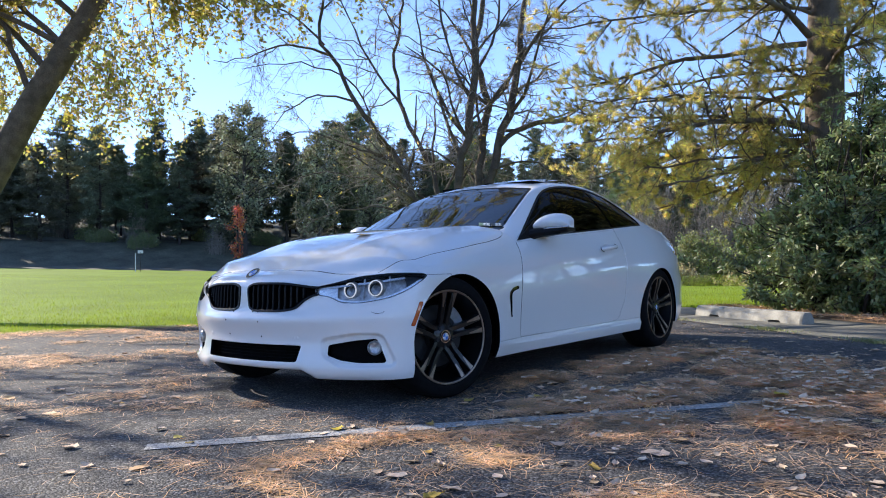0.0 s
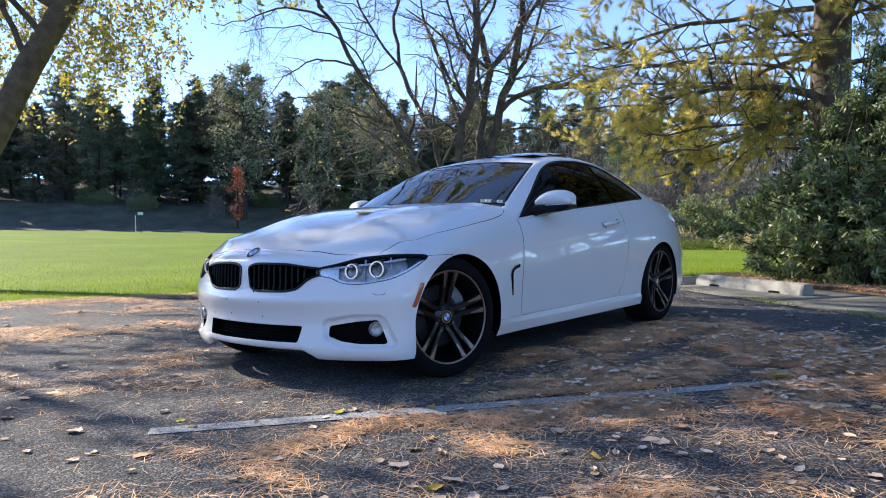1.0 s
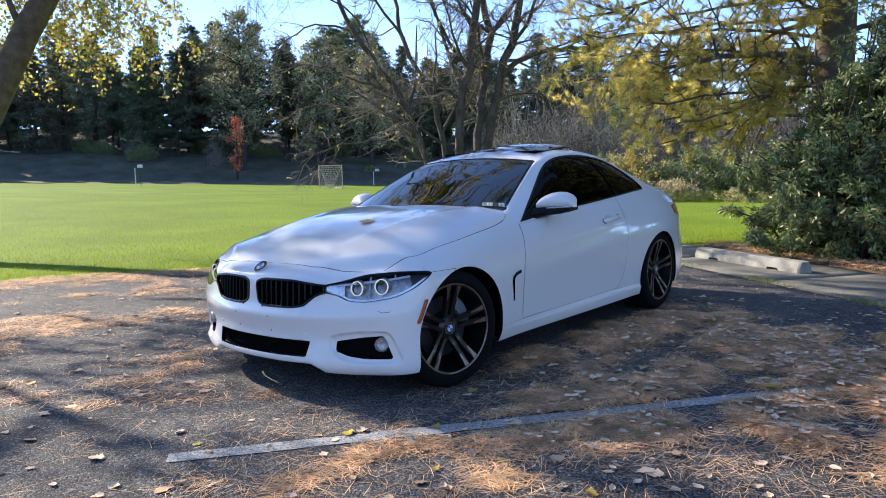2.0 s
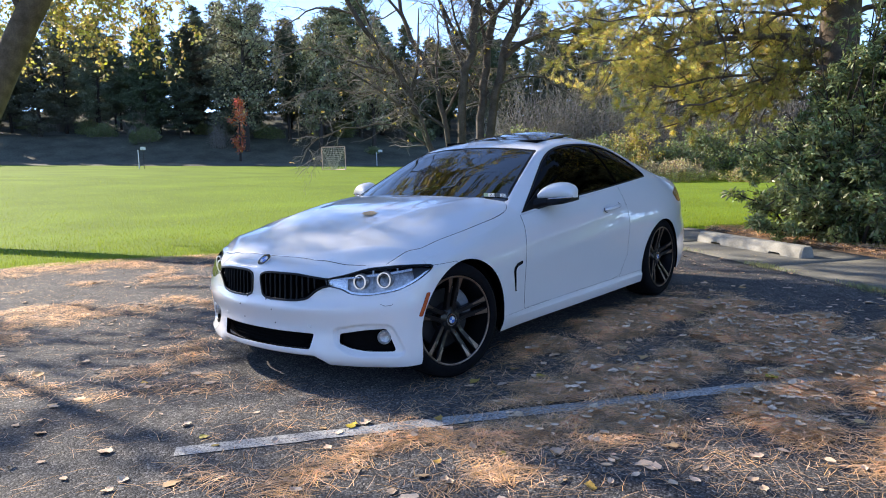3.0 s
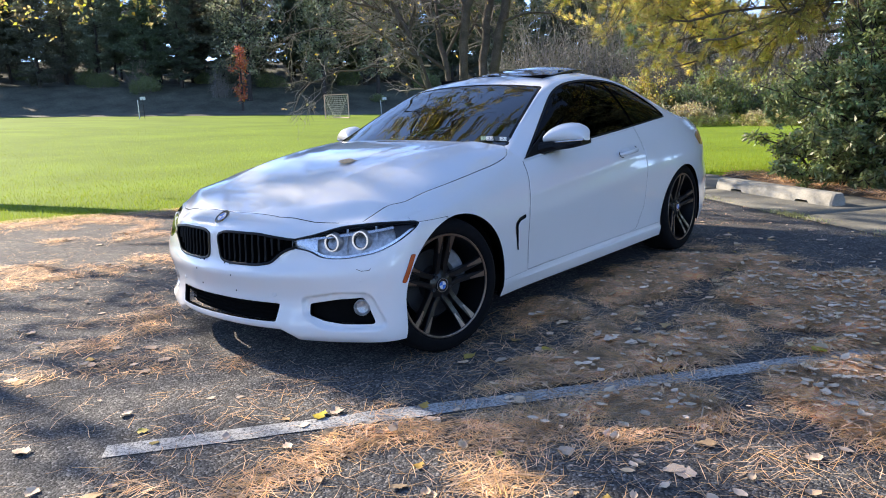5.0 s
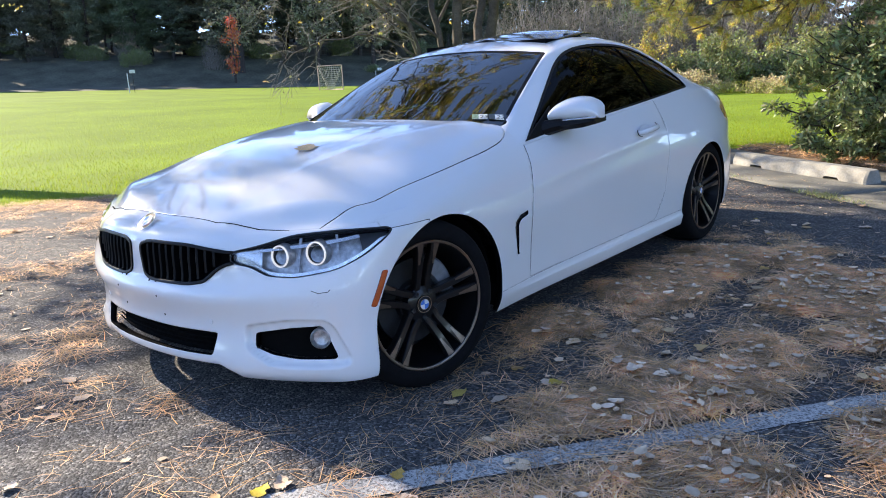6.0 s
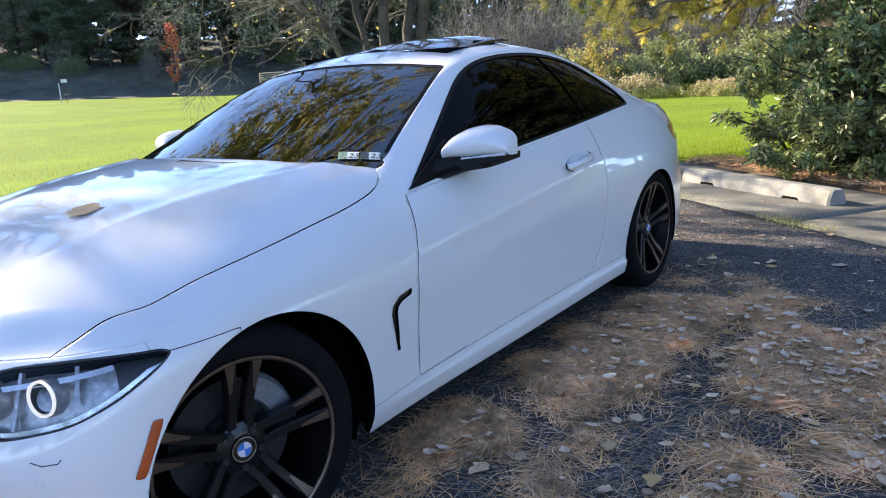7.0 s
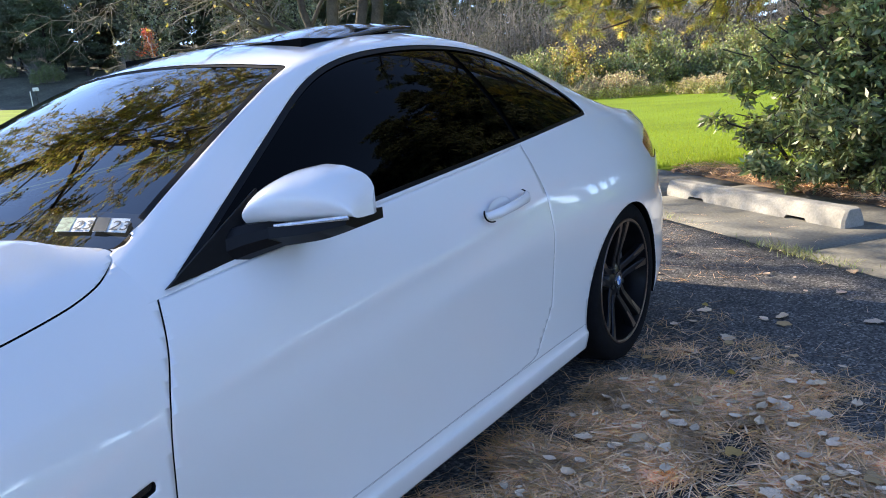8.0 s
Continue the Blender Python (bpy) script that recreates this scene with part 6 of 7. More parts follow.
# ---- wheels ----
def wheel(centre, side, steer=0.0):
    """Low tyre on a black rim with five machined double spokes."""
    w = part("wheel", lathe([(0.250, 0.022), (0.245, 0.030), (0.236, 0.026), (0.229, -0.02), (0.212, -0.10), (0.220, -0.20)], 72), RIM_BLACK, car, "black wheel with machined double spokes")
    w.matrix_basis = Matrix.Translation(centre) @ Matrix.Rotation(radians(steer), 4, "Z") @ Matrix.Diagonal((side, 1, 1, 1))
    part("tyre", lathe([(0.245, 0.020), (0.252, 0.031), (0.266, 0.037), (0.290, 0.035), (0.308, 0.024), (0.318, 0.008), (0.322, -0.02), (0.324, -0.06), (0.324, -0.16), (0.318, -0.19), (0.29, -0.215), (0.24, -0.21)], 84), RUBBER, w)
    part("rim_lip", lathe([(0.2375, 0.0295), (0.2415, 0.0315), (0.2465, 0.0312), (0.2495, 0.026)], 84), RIM_CUT, w)
    part("barrel_back", lathe([(0.215, -0.15), (0.0001, -0.15)], 40), DARK, w)
    part("hub", lathe([(0.078, -0.04), (0.068, -0.016), (0.050, -0.008), (0.036, -0.005), (0.034, -0.009), (0.0001, -0.009)], 40), RIM_BLACK, w)
    for k in range(5):
        a0 = math.radians(90 - 4 + 72 * k)
        for sgn in (-1, 1):
            prof = ((0.050, 0.024, 0.013, -0.012), (0.092, 0.0205, 0.0125, -0.008), (0.155, 0.0245, 0.0140, 0.008), (0.205, 0.0310, 0.0155, 0.020), (0.240, 0.0370, 0.0180, 0.026))
            v, top = [], []
            for (r, off, hw, h), cut in zip(prof, (0, 0, 0.35, 0.75, 1.0)):
                for e, dx in ((-hw, -0.030), (-hw, -0.004), (-hw + 0.003, 0.0), (hw - 0.003, 0.0), (hw, -0.004), (hw, -0.030)):
                    t = sgn * off + e
                    v.append((h + dx, r * math.cos(a0) - t * math.sin(a0), r * math.sin(a0) + t * math.cos(a0)))
                for e in sorted((sgn * (hw - 0.0035), sgn * (hw - 0.0035) * (1 - 2 * cut))):
                    t = sgn * off + e
                    top.append((h + 0.0007, r * math.cos(a0) - t * math.sin(a0), r * math.sin(a0) + t * math.cos(a0)))
            f = [[j * 6 + i, j * 6 + (i + 1) % 6, (j + 1) * 6 + (i + 1) % 6, (j + 1) * 6 + i] for j in range(4) for i in range(6)]
            part("spoke", (np.array(v), f), RIM_BLACK, w, sharp=30)
            tv = np.array(top)[4:]
            part("spoke_face", (tv, [[j * 2, j * 2 + 1, j * 2 + 3, j * 2 + 2] for j in range(2)]), RIM_CUT, w)
    for k in range(5):
        a = math.radians(54 + 72 * k)
        b = part("wheel_bolt", lathe([(0.011, -0.02), (0.011, -0.004), (0.008, -0.002), (0.0001, -0.004)], 6), STEEL, w)
        b.matrix_basis = Matrix.Translation((0, 0.052 * math.cos(a), 0.052 * math.sin(a)))
    roundel(w, Matrix.Translation((-0.006, 0, 0)), 0.032, "hub_cap")
    part("brake_disc", lathe([(0.165, -0.075), (0.165, -0.095), (0.085, -0.095), (0.085, -0.075), (0.165, -0.075)], 60), STEEL, w)
    part("disc_hat", lathe([(0.085, -0.075), (0.080, -0.05), (0.0001, -0.048)], 40), STEEL, w)
    v = []
    for a in np.radians(np.linspace(-2, 62, 10)):
        for r, x in ((0.112, -0.065), (0.120, -0.050), (0.175, -0.050), (0.186, -0.066), (0.186, -0.10), (0.112, -0.10)):
            v.append((x, r * math.cos(a), r * math.sin(a)))
    f = [[j * 6 + i, j * 6 + (i + 1) % 6, (j + 1) * 6 + (i + 1) % 6, (j + 1) * 6 + i] for j in range(9) for i in range(6)] + [[5, 4, 3, 2, 1, 0], [54 + i for i in range(6)]]
    part("brake_caliper", (np.array(v), f), CALIPER, w, "grey brake caliper", sharp=30)
    return w


for yc in (0.0, 2.765):
    for side in (1, -1):
        wheel((side * 0.850, yc, 0.324), side, -13.0 if yc == 0 else 0.0)
        # wheel housing
        v, f = [], []
        for x in (0.835, 0.50):
            for a in np.radians(np.linspace(-25, 205, 26)):
                v.append((side * x, yc + (0.07 if yc == 0 else -0.01) + 0.372 * math.cos(a), 0.305 + 0.352 * math.sin(a)))
        f = [[i, i + 1, 26 + i + 1, 26 + i] for i in range(25)] + [[26 + i for i in range(26)]]
        part("wheel_liner", (np.array(v), f), DARK, car)

part("underbody", box((1.12, 4.0, 0.16), (0, 1.6, 0.27), 0.02), DARK, car)
for y0, y1 in ((0.46, 2.38),):
    part("floor_pan", box((1.70, y1 - y0, 0.10), (0, (y0 + y1) / 2, 0.235), 0.01), DARK, car)

# ---- cabin ----
part("dashboard", box((1.36, 0.50, 0.16), (0, 0.98, 0.80), 0.05, 4), LEATHER, car, "black dashboard behind the windscreen")
for x in (-0.36, 0.36):
    part("seat_back", box((0.48, 0.16, 0.62), (x, 1.95, 0.80), 0.06, 4), LEATHER, car)
    part("head_rest", box((0.26, 0.10, 0.17), (x, 2.00, 1.13), 0.04, 4), LEATHER, car)
v, f = lathe([(0.185, 0), (0.178, 0.014), (0.165, 0), (0.178, -0.014), (0.185, 0)], 36)
sw = part("steering_wheel", (v, f), LEATHER, car)
sw.matrix_basis = facing(Vector((0.36, 1.28, 0.86)), (0, 0.9, 0.35))
part("cabin_floor", box((1.40, 2.6, 0.04), (0, 1.9, 0.42)), LEATHER, car)
part("rear_view_mirror", box((0.24, 0.03, 0.065), (0.0, 1.30, 1.185), 0.012), LEATHER, car)
part("defroster_vent", box((0.20, 0.05, 0.004), (0.17, 0.98, 0.884), 0.001), LAMP_SILVER, car, "pale vent strip on the dashboard")


# ---- door mirrors ----
def door_mirror(side):
    n, m = 20, 26
    ys = np.linspace(0, 1, n)
    cap = []
    # the cap is lofted from the inner end to the outer tip
    for i in range(n):
        t = i / (n - 1)
        x = 0.785 + 0.214 * t
        rise = float(np.interp(t, (0, 0.04, 0.12, 0.28, 0.45, 0.65, 0.82, 0.94, 1.0), (0.62, 0.74, 0.87, 0.98, 1.0, 0.92, 0.74, 0.50, 0.26)))
        bot = 0.908 + 0.016 * t
        top = bot + 0.108 * rise
        y_front = 1.000 + 0.085 * t ** 1.7
        depth = 0.150 - 0.040 * t
        zc, hz = (top + bot) / 2, (top - bot) / 2
        if t > 0.8:
            k = math.sqrt(max(0.03, 1 - ((t - 0.8) / 0.2) ** 2))
            depth *= 0.5 + 0.5 * k
        for j in range(m):
            a = math.pi * (j / (m - 1)) - math.pi / 2
            cap.append((side * x, y_front + depth * (1 - max(0.0, math.cos(a)) ** (0.42 if a < 0 else 0.8)), zc + hz * math.sin(a)))
    f = [[i * m + j, (i + 1) * m + j, (i + 1) * m + j + 1, i * m + j + 1] for i in range(n - 1) for j in range(m - 1)]
    f += [[i * m, (i + 1) * m, (i + 1) * m + m - 1, i * m + m - 1] for i in range(n - 1)]
    f += [list(range(m)), [(n - 1) * m + j for j in range(m)][::-1]]
    dm = part("door_mirror", (np.array(cap), f if side == 1 else [g[::-1] for g in f]), PAINT, car, "white mirror cap over a black foot", sharp=50)
    # black lower half and foot
    low = []
    for i in range(n):
        t = i / (n - 1)
        x = 0.775 + 0.206 * t
        y_front, depth = 0.992 + 0.085 * t ** 1.7, 0.156 - 0.040 * t
        zt, zb = 0.912 + 0.016 * t, 0.866 + 0.024 * t
        if t > 0.7:
            zb += (t - 0.7) ** 1.5 * 0.07
            y_front += (t - 0.7) * 0.02
        for y, z in ((y_front + 0.008, zt), (y_front + 0.001, (zt + zb) / 2), (y_front + 0.03, zb), (y_front + depth, zb + 0.004), (y_front + depth, zt)):
            low.append((side * x, y, z))
    f = [[i * 5 + j, (i + 1) * 5 + j, (i + 1) * 5 + (j + 1) % 5, i * 5 + (j + 1) % 5] for i in range(n - 1) for j in range(5)] + [[0, 1, 2, 3, 4], [(n - 1) * 5 + j for j in range(5)][::-1]]
    part("mirror_base", (np.array(low), f if side == 1 else [g[::-1] for g in f]), BLACK_SATIN, dm, "black mirror foot")
    pts = np.array([(side * (0.855 + 0.134 * t), 1.004 + 0.085 * ((0.855 + 0.134 * t - 0.785) / 0.208) ** 1.7, 0.921 + 0.008 * t) for t in np.linspace(0, 1, 12)])
    part("turn_signal", tubes([(pts, np.linspace(0.0030, 0.0055, 12))], 8), LAMP_SILVER, dm, "clear turn signal strip")
    stem = [(np.array([(side * 0.74, 0.965, 0.872), (side * 0.79, 1.00, 0.890), (side * 0.86, 1.06, 0.905)]), np.array([0.040, 0.036, 0.026]))]
    part("mirror_stem", tubes(stem, 10), BLACK_SATIN, dm)
    # the black corner in front of the window
    tri = np.array([(0.798, 0.800, 0.848), (0.783, 1.07, 0.872), (0.757, 1.07, 0.985)]) * np.array([side, 1, 1])
    o = part("mirror_corner", (tri, [[0, 1, 2] if side == 1 else [2, 1, 0]]), BLACK_TRIM, car, smooth=False)
    mod = o.modifiers.new("thickness", "SOLIDIFY")
    mod.thickness = 0.008


door_mirror(1)
door_mirror(-1)


def door_handle(side):
    ln = [(np.array([(side * 0.886, 1.745, 0.792), (side * 0.908, 1.775, 0.796), (side * 0.914, 1.85, 0.803), (side * 0.912, 1.93, 0.810), (side * 0.889, 1.975, 0.814)]), np.array([0.010, 0.014, 0.014, 0.014, 0.010]))]
    v, f = tubes(ln, 12)
    o = part("door_handle", (v, f), PAINT, car, "white pull handle")
    v, f = lathe([(0.0001, 0.0), (0.034, -0.002), (0.043, 0.0)], 24)
    c = part("handle_cup", (v * np.array([1, 1.5, 0.72]), f), PAINT, o)
    c.matrix_basis = Matrix.Translation((side * 0.882, 1.83, 0.800)) @ Matrix.Diagonal((side, 1, 1, 1))
    for a0, a1, yc, ry, rz in ((150, 275, 1.775, 0.040, 0.024), (-75, 75, 1.955, 0.026, 0.018)):
        pts = np.array([(side * (0.8885 - 0.25 * (0.025 * math.sin(a)) ** 1), yc + ry * math.cos(a), 0.803 + rz * math.sin(a) + 0.09 * (yc - 1.85)) for a in np.radians(np.linspace(a0, a1, 9))])
        part("handle_gap", tubes([(pts, np.full(9, 0.0022))], 6), DARK, o)


door_handle(1)
door_handle(-1)


# ---- wipers, stickers, leaf on the bonnet ----
def on_screen(x, y, up=0.006):
    zc = float(pchip(ROOF_Y, ROOF_MID, [y])[0])
    xe, ze = float(spline(ROOF_Y, EDGE_X, [y])[0]), float(spline(ROOF_Y, EDGE_Z, [y])[0])
    return (x, y - up * 0.4, ze + (zc - ze) * (1 - min(1, abs(x) / xe) ** 2.3) + up)


for x0, y0, x1, y1 in ((0.46, 0.668, -0.10, 0.612), (-0.06, 0.600, -0.58, 0.700)):
    pts = np.array([on_screen(x0 + (x1 - x0) * t, y0 + (y1 - y0) * t - 0.03 * math.sin(math.pi * t)) for t in np.linspace(0, 1, 10)])
    o = part("wiper_blade", tubes([(pts, np.full(10, 0.006))], 6), BLACK_TRIM, car)
    arm = pts[4:] + np.array([0, -0.012, 0.008])
    arm = np.concatenate([arm, arm[-1:] + np.array([[-0.04, -0.06, -0.02]])])
    part("wiper_arm", tubes([(arm[::1], np.full(len(arm), 0.005))], 6), BLACK_TRIM, o)

STICKERS = (((0.536, 0.757), (0.600, 0.788), (0.577, 0.820), (0.512, 0.790)), ((0.606, 0.791), (0.668, 0.820), (0.645, 0.850), (0.582, 0.822)))
for quad, ink in zip(STICKERS, (STICKER_GREEN, STICKER_INK)):
    corners = [on_screen(x, y, 0.002) for x, y in quad]
    o = part("inspection_sticker", (np.array(corners), [[0, 1, 2, 3]]), PAPER, car, "white inspection sticker inside the glass", smooth=False)
    c = [Vector(k) for k in corners]
    ux, uy = (c[1] - c[0]), (c[3] - c[0])
    dark = [c[0] + ux * a + uy * b + Vector((0, -0.0006, 0.0012)) for a, b in ((0.0, 0.0), (0.42, 0.0), (0.42, 1.0), (0.0, 1.0))]
    part("printed_field", (np.array(dark), [[0, 1, 2, 3]]), ink, o, smooth=False)
    fc = bpy.data.curves.new("numerals", "FONT")
    fc.body, fc.size, fc.extrude = "23", 0.040, 0.0002
    fc.materials.append(STICKER_INK)
    tx = new("numerals", fc)
    tx.parent = o
    xa, ya = ux.normalized(), uy.normalized()
    za = xa.cross(ya).normalized()
    m = Matrix((xa, za.cross(xa), za)).transposed().to_4x4()
    m.translation = c[0] + ux * 0.46 + uy * 0.12 + za * 0.002
    tx.matrix_basis = m


# ---- litter on the ground ----
STRAW = material("pine_straw", (0.84, 0.49, 0.225), rough=0.7, vary=0.42, scale=5, fine=24, random_tint=0.9, island=True, translucent=0.1, hue=0.15)
DRY_PALE = material("dry_leaf_pale", (0.78, 0.56, 0.37), rough=0.85, vary=0.2, scale=25, fine=150, random_tint=0.5, hue=0.15)
DRY_TAN = material("dry_leaf_tan", (0.66, 0.42, 0.20), rough=0.8, vary=0.2, scale=25, fine=150, random_tint=0.6, hue=0.15)
DRY_YELLOW = material("dry_leaf_yellow", (0.52, 0.34, 0.04), rough=0.7, vary=0.2, scale=25, fine=150, random_tint=0.4)
MAT = np.array([(0.58, 2.45), (1.13, 2.82), (1.46, 2.88), (1.70, 2.56), (1.95, 2.40), (2.5, 2.85), (3.4, 3.0), (4.6, 2.2), (4.4, 0.6), (3.3, -0.4), (2.55, -0.2), (2.1, 0.35), (1.5, 0.35), (0.92, 0.40), (0.70, 0.9), (0.62, 1.6)])


def straw_density(p):
    """How thickly needles lie at places (n, 2), 0 to 1."""
    d = inside(p, MAT)
    low = np.array([noise.noise((x * 0.9, y * 0.9, 4.0)) for x, y in p])
    mid = np.array([noise.noise((x * 3.1, y * 3.1, 7.0)) for x, y in p])
    core = smooth(-d + 0.35 * mid, -0.05, 0.30) * (0.06 + 0.94 * smooth(mid + 0.4 * low, -0.24, 0.06)) * (1 - 0.8 * smooth(-p[:, 1], -0.2, 0.15))
    loose = smooth(low + 0.7 * mid, 0.08, 0.45) * 0.7 + 0.04
    a, b = p @ np.array([E1.x, E1.y]), p @ np.array([E2.x, E2.y])
    loose = loose * (1 - 0.92 * smooth(a, 2.9, 3.5)) * (1 - 0.55 * smooth(-p[:, 1], -0.1, 0.5) * smooth(p[:, 0], 0.2, 1.0) * (1 - smooth(p[:, 0], 3.2, 3.6)))
    for x0, y0, r in ((1.36, 1.28, 0.10), (1.54, 1.19, 0.11), (1.70, 0.93, 0.13), (1.12, 1.01, 0.10), (1.44, 0.72, 0.11), (1.05, 1.24, 0.09), (1.95, 0.75, 0.14), (1.30, 0.80, 0.08)):
        core = core * (1 - 0.93 * np.exp(-(((p[:, 0] - x0) * 0.8) ** 2 + ((p[:, 1] - y0) * 1.3) ** 2 + 0.02 * mid * r) / r ** 2))
    rim = smooth(-(b - EDGE_LEFT - 0.9 - 0.8 * mid), -0.3, 0.6) * 0.8
    bare = smooth(a, 4.0, 4.6) * 0.85
    line = 1 - 0.93 * (np.abs(b - 1.33) < 0.10) * (1 - 0.8 * smooth(a, 2.25, 2.6))
    return np.clip(np.maximum(np.maximum(core, loose), rim) * (1 - bare) * line, 0, 1)


def pine_straw():
    rng = np.random.default_rng(71)
    n = 760000
    x, y = rng.uniform(-6.5, 5.2, n), rng.uniform(-3.6, 6.0, n)
    near = rng.uniform(0, 1, n) < 0.5
    x = np.where(near, rng.uniform(0.5, 4.6, n), x)
    y = np.where(near, rng.uniform(-1.6, 3.2, n), y)
    p = np.stack([x, y], 1)
    a, b = p @ np.array([E1.x, E1.y]), p @ np.array([E2.x, E2.y])
    under_car = (np.abs(x) < 0.75) & (y > -0.5) & (y < 3.7)
    ok = (b > EDGE_LEFT - 0.1) & (a < EDGE_BED) & ~under_car
    p = p[ok]
    dens = straw_density(p)
    keep = rng.uniform(0, 1, len(p)) < dens
    p, dens = p[keep], dens[keep]
    n = len(p)
    # needles lie in small sheaves, each with a lie of its own
    cell = np.floor(p[:, 0] / 0.085).astype(int) * 7919 + np.floor(p[:, 1] / 0.085).astype(int) * 104729
    lie = np.random.default_rng(72).uniform(0, np.pi, 4096)
    pick = rng.integers(0, 3, n)
    ang = np.where(rng.uniform(0, 1, n) < 0.3, rng.uniform(0, np.pi, n), lie[(cell + pick * 1013) % 4096] + rng.normal(0, 0.22, n))
    p = p + rng.normal(0, 0.03, p.shape)
    L = rng.uniform(0.06, 0.17, n)
    d = np.stack([np.cos(ang), np.sin(ang), rng.normal(0, 0.05, n)], 1)
    s = np.stack([-np.sin(ang), np.cos(ang), np.zeros(n)], 1) * (0.0010 + 0.0013 * dens * rng.uniform(0.2, 1.5, n))[:, None]
    z = 0.003 + rng.uniform(0, 1, n) ** 1.5 * 0.024 * dens
    c = np.stack([p[:, 0], p[:, 1], z + np.abs(d[:, 2]) * L * 0.5], 1)
    h = d * (L / 2)[:, None]
    bow = np.stack([-np.sin(ang), np.cos(ang), np.full(n, 0.15)], 1) * (L * rng.normal(0, 0.09, n))[:, None]
    bow[:, 2] = np.abs(bow[:, 2])
    v = np.stack([c - h - s, c - h + s, c + bow - s, c + bow + s, c + h], 1).reshape(-1, 3)
    v[:, 2] = np.maximum(v[:, 2], 0.002)
    k = np.arange(n)[:, None] * 5
    f = np.concatenate([k + np.array([[0, 1, 3]]), k + np.array([[0, 3, 2]]), k + np.array([[2, 3, 4]])])
    tagged(new("pine_straw", mesh_np("pine_straw", v, f, STRAW)), "fallen tan pine needles matted on the asphalt", "pine needles", kind="stuff")
    # loose straw in the bed
    m = 26000
    a, b = EDGE_BED + rng.uniform(0, 1, m) * 2.6, rng.uniform(-5.2, 2.5, m)
    keep = (a < EDGE_TURF + 0.1) | (b > -2.0)
    a, b = a[keep], b[keep]
    x, y = a * E1.x + b * E2.x, a * E1.y + b * E2.y
    c = np.stack([x, y, ground_z(x, y) + 0.05], 1)
    q, f = needle_tufts(c, np.stack([rng.normal(0, 1, len(c)), rng.normal(0, 1, len(c)), rng.normal(0, 0.25, len(c))], 1), 0.10, 2, rng, 0.0022, 0.3)
    tagged(new("bed_straw", mesh_np("bed_straw", q, f, STRAW)), "orange brown pine straw on the planting bed", "pine needles", kind="stuff")


pine_straw()


def leaf_mesh(name, seed, mat_, lobed):
    """A curled dry leaf with a midrib, about a unit long."""
    rng = np.random.default_rng(seed)
    n, m = 9, 5
    curl, cup, twist = rng.uniform(-0.3, 0.6), rng.uniform(0.0, 0.35), rng.normal(0, 0.25)
    v = []
    for i in range(n):
        t = i / (n - 1)
        u0 = min(0.985, max(0.03, t))
        w = 0.92 * u0 ** 0.55 * (1 - u0) ** 0.85 * (1 + (0.20 * math.sin(t * 19 + seed) if lobed else 0.06 * math.sin(t * 30)))
        for j in range(m):
            u = j / (m - 1) * 2 - 1
            z = cup * abs(u) ** 1.5 * w + curl * (t - 0.5) ** 2 * 0.55 + 0.02 * math.sin(7 * u + 9 * t) + twist * u * (t - 0.5) * 0.3
            v.append((t - 0.5 + rng.normal(0, 0.018), u * w * (1 + rng.normal(0, 0.16)), z + rng.normal(0, 0.022)))
    lo = min(p[2] for p in v)
    v = [(x, y, z - lo) for x, y, z in v]
    k = len(v)
    v += [(-0.5, 0.012, 0.03), (-0.5, -0.012, 0.03), (-0.78, 0.0, 0.05 + 0.05 * rng.uniform())]
    f = [[i * m + j, (i + 1) * m + j, (i + 1) * m + j + 1, i * m + j + 1] for i in range(n - 1) for j in range(m - 1)] + [[k, k + 1, k + 2]]
    return mesh_np(name, np.array(v), f, mat_, smooth=True)


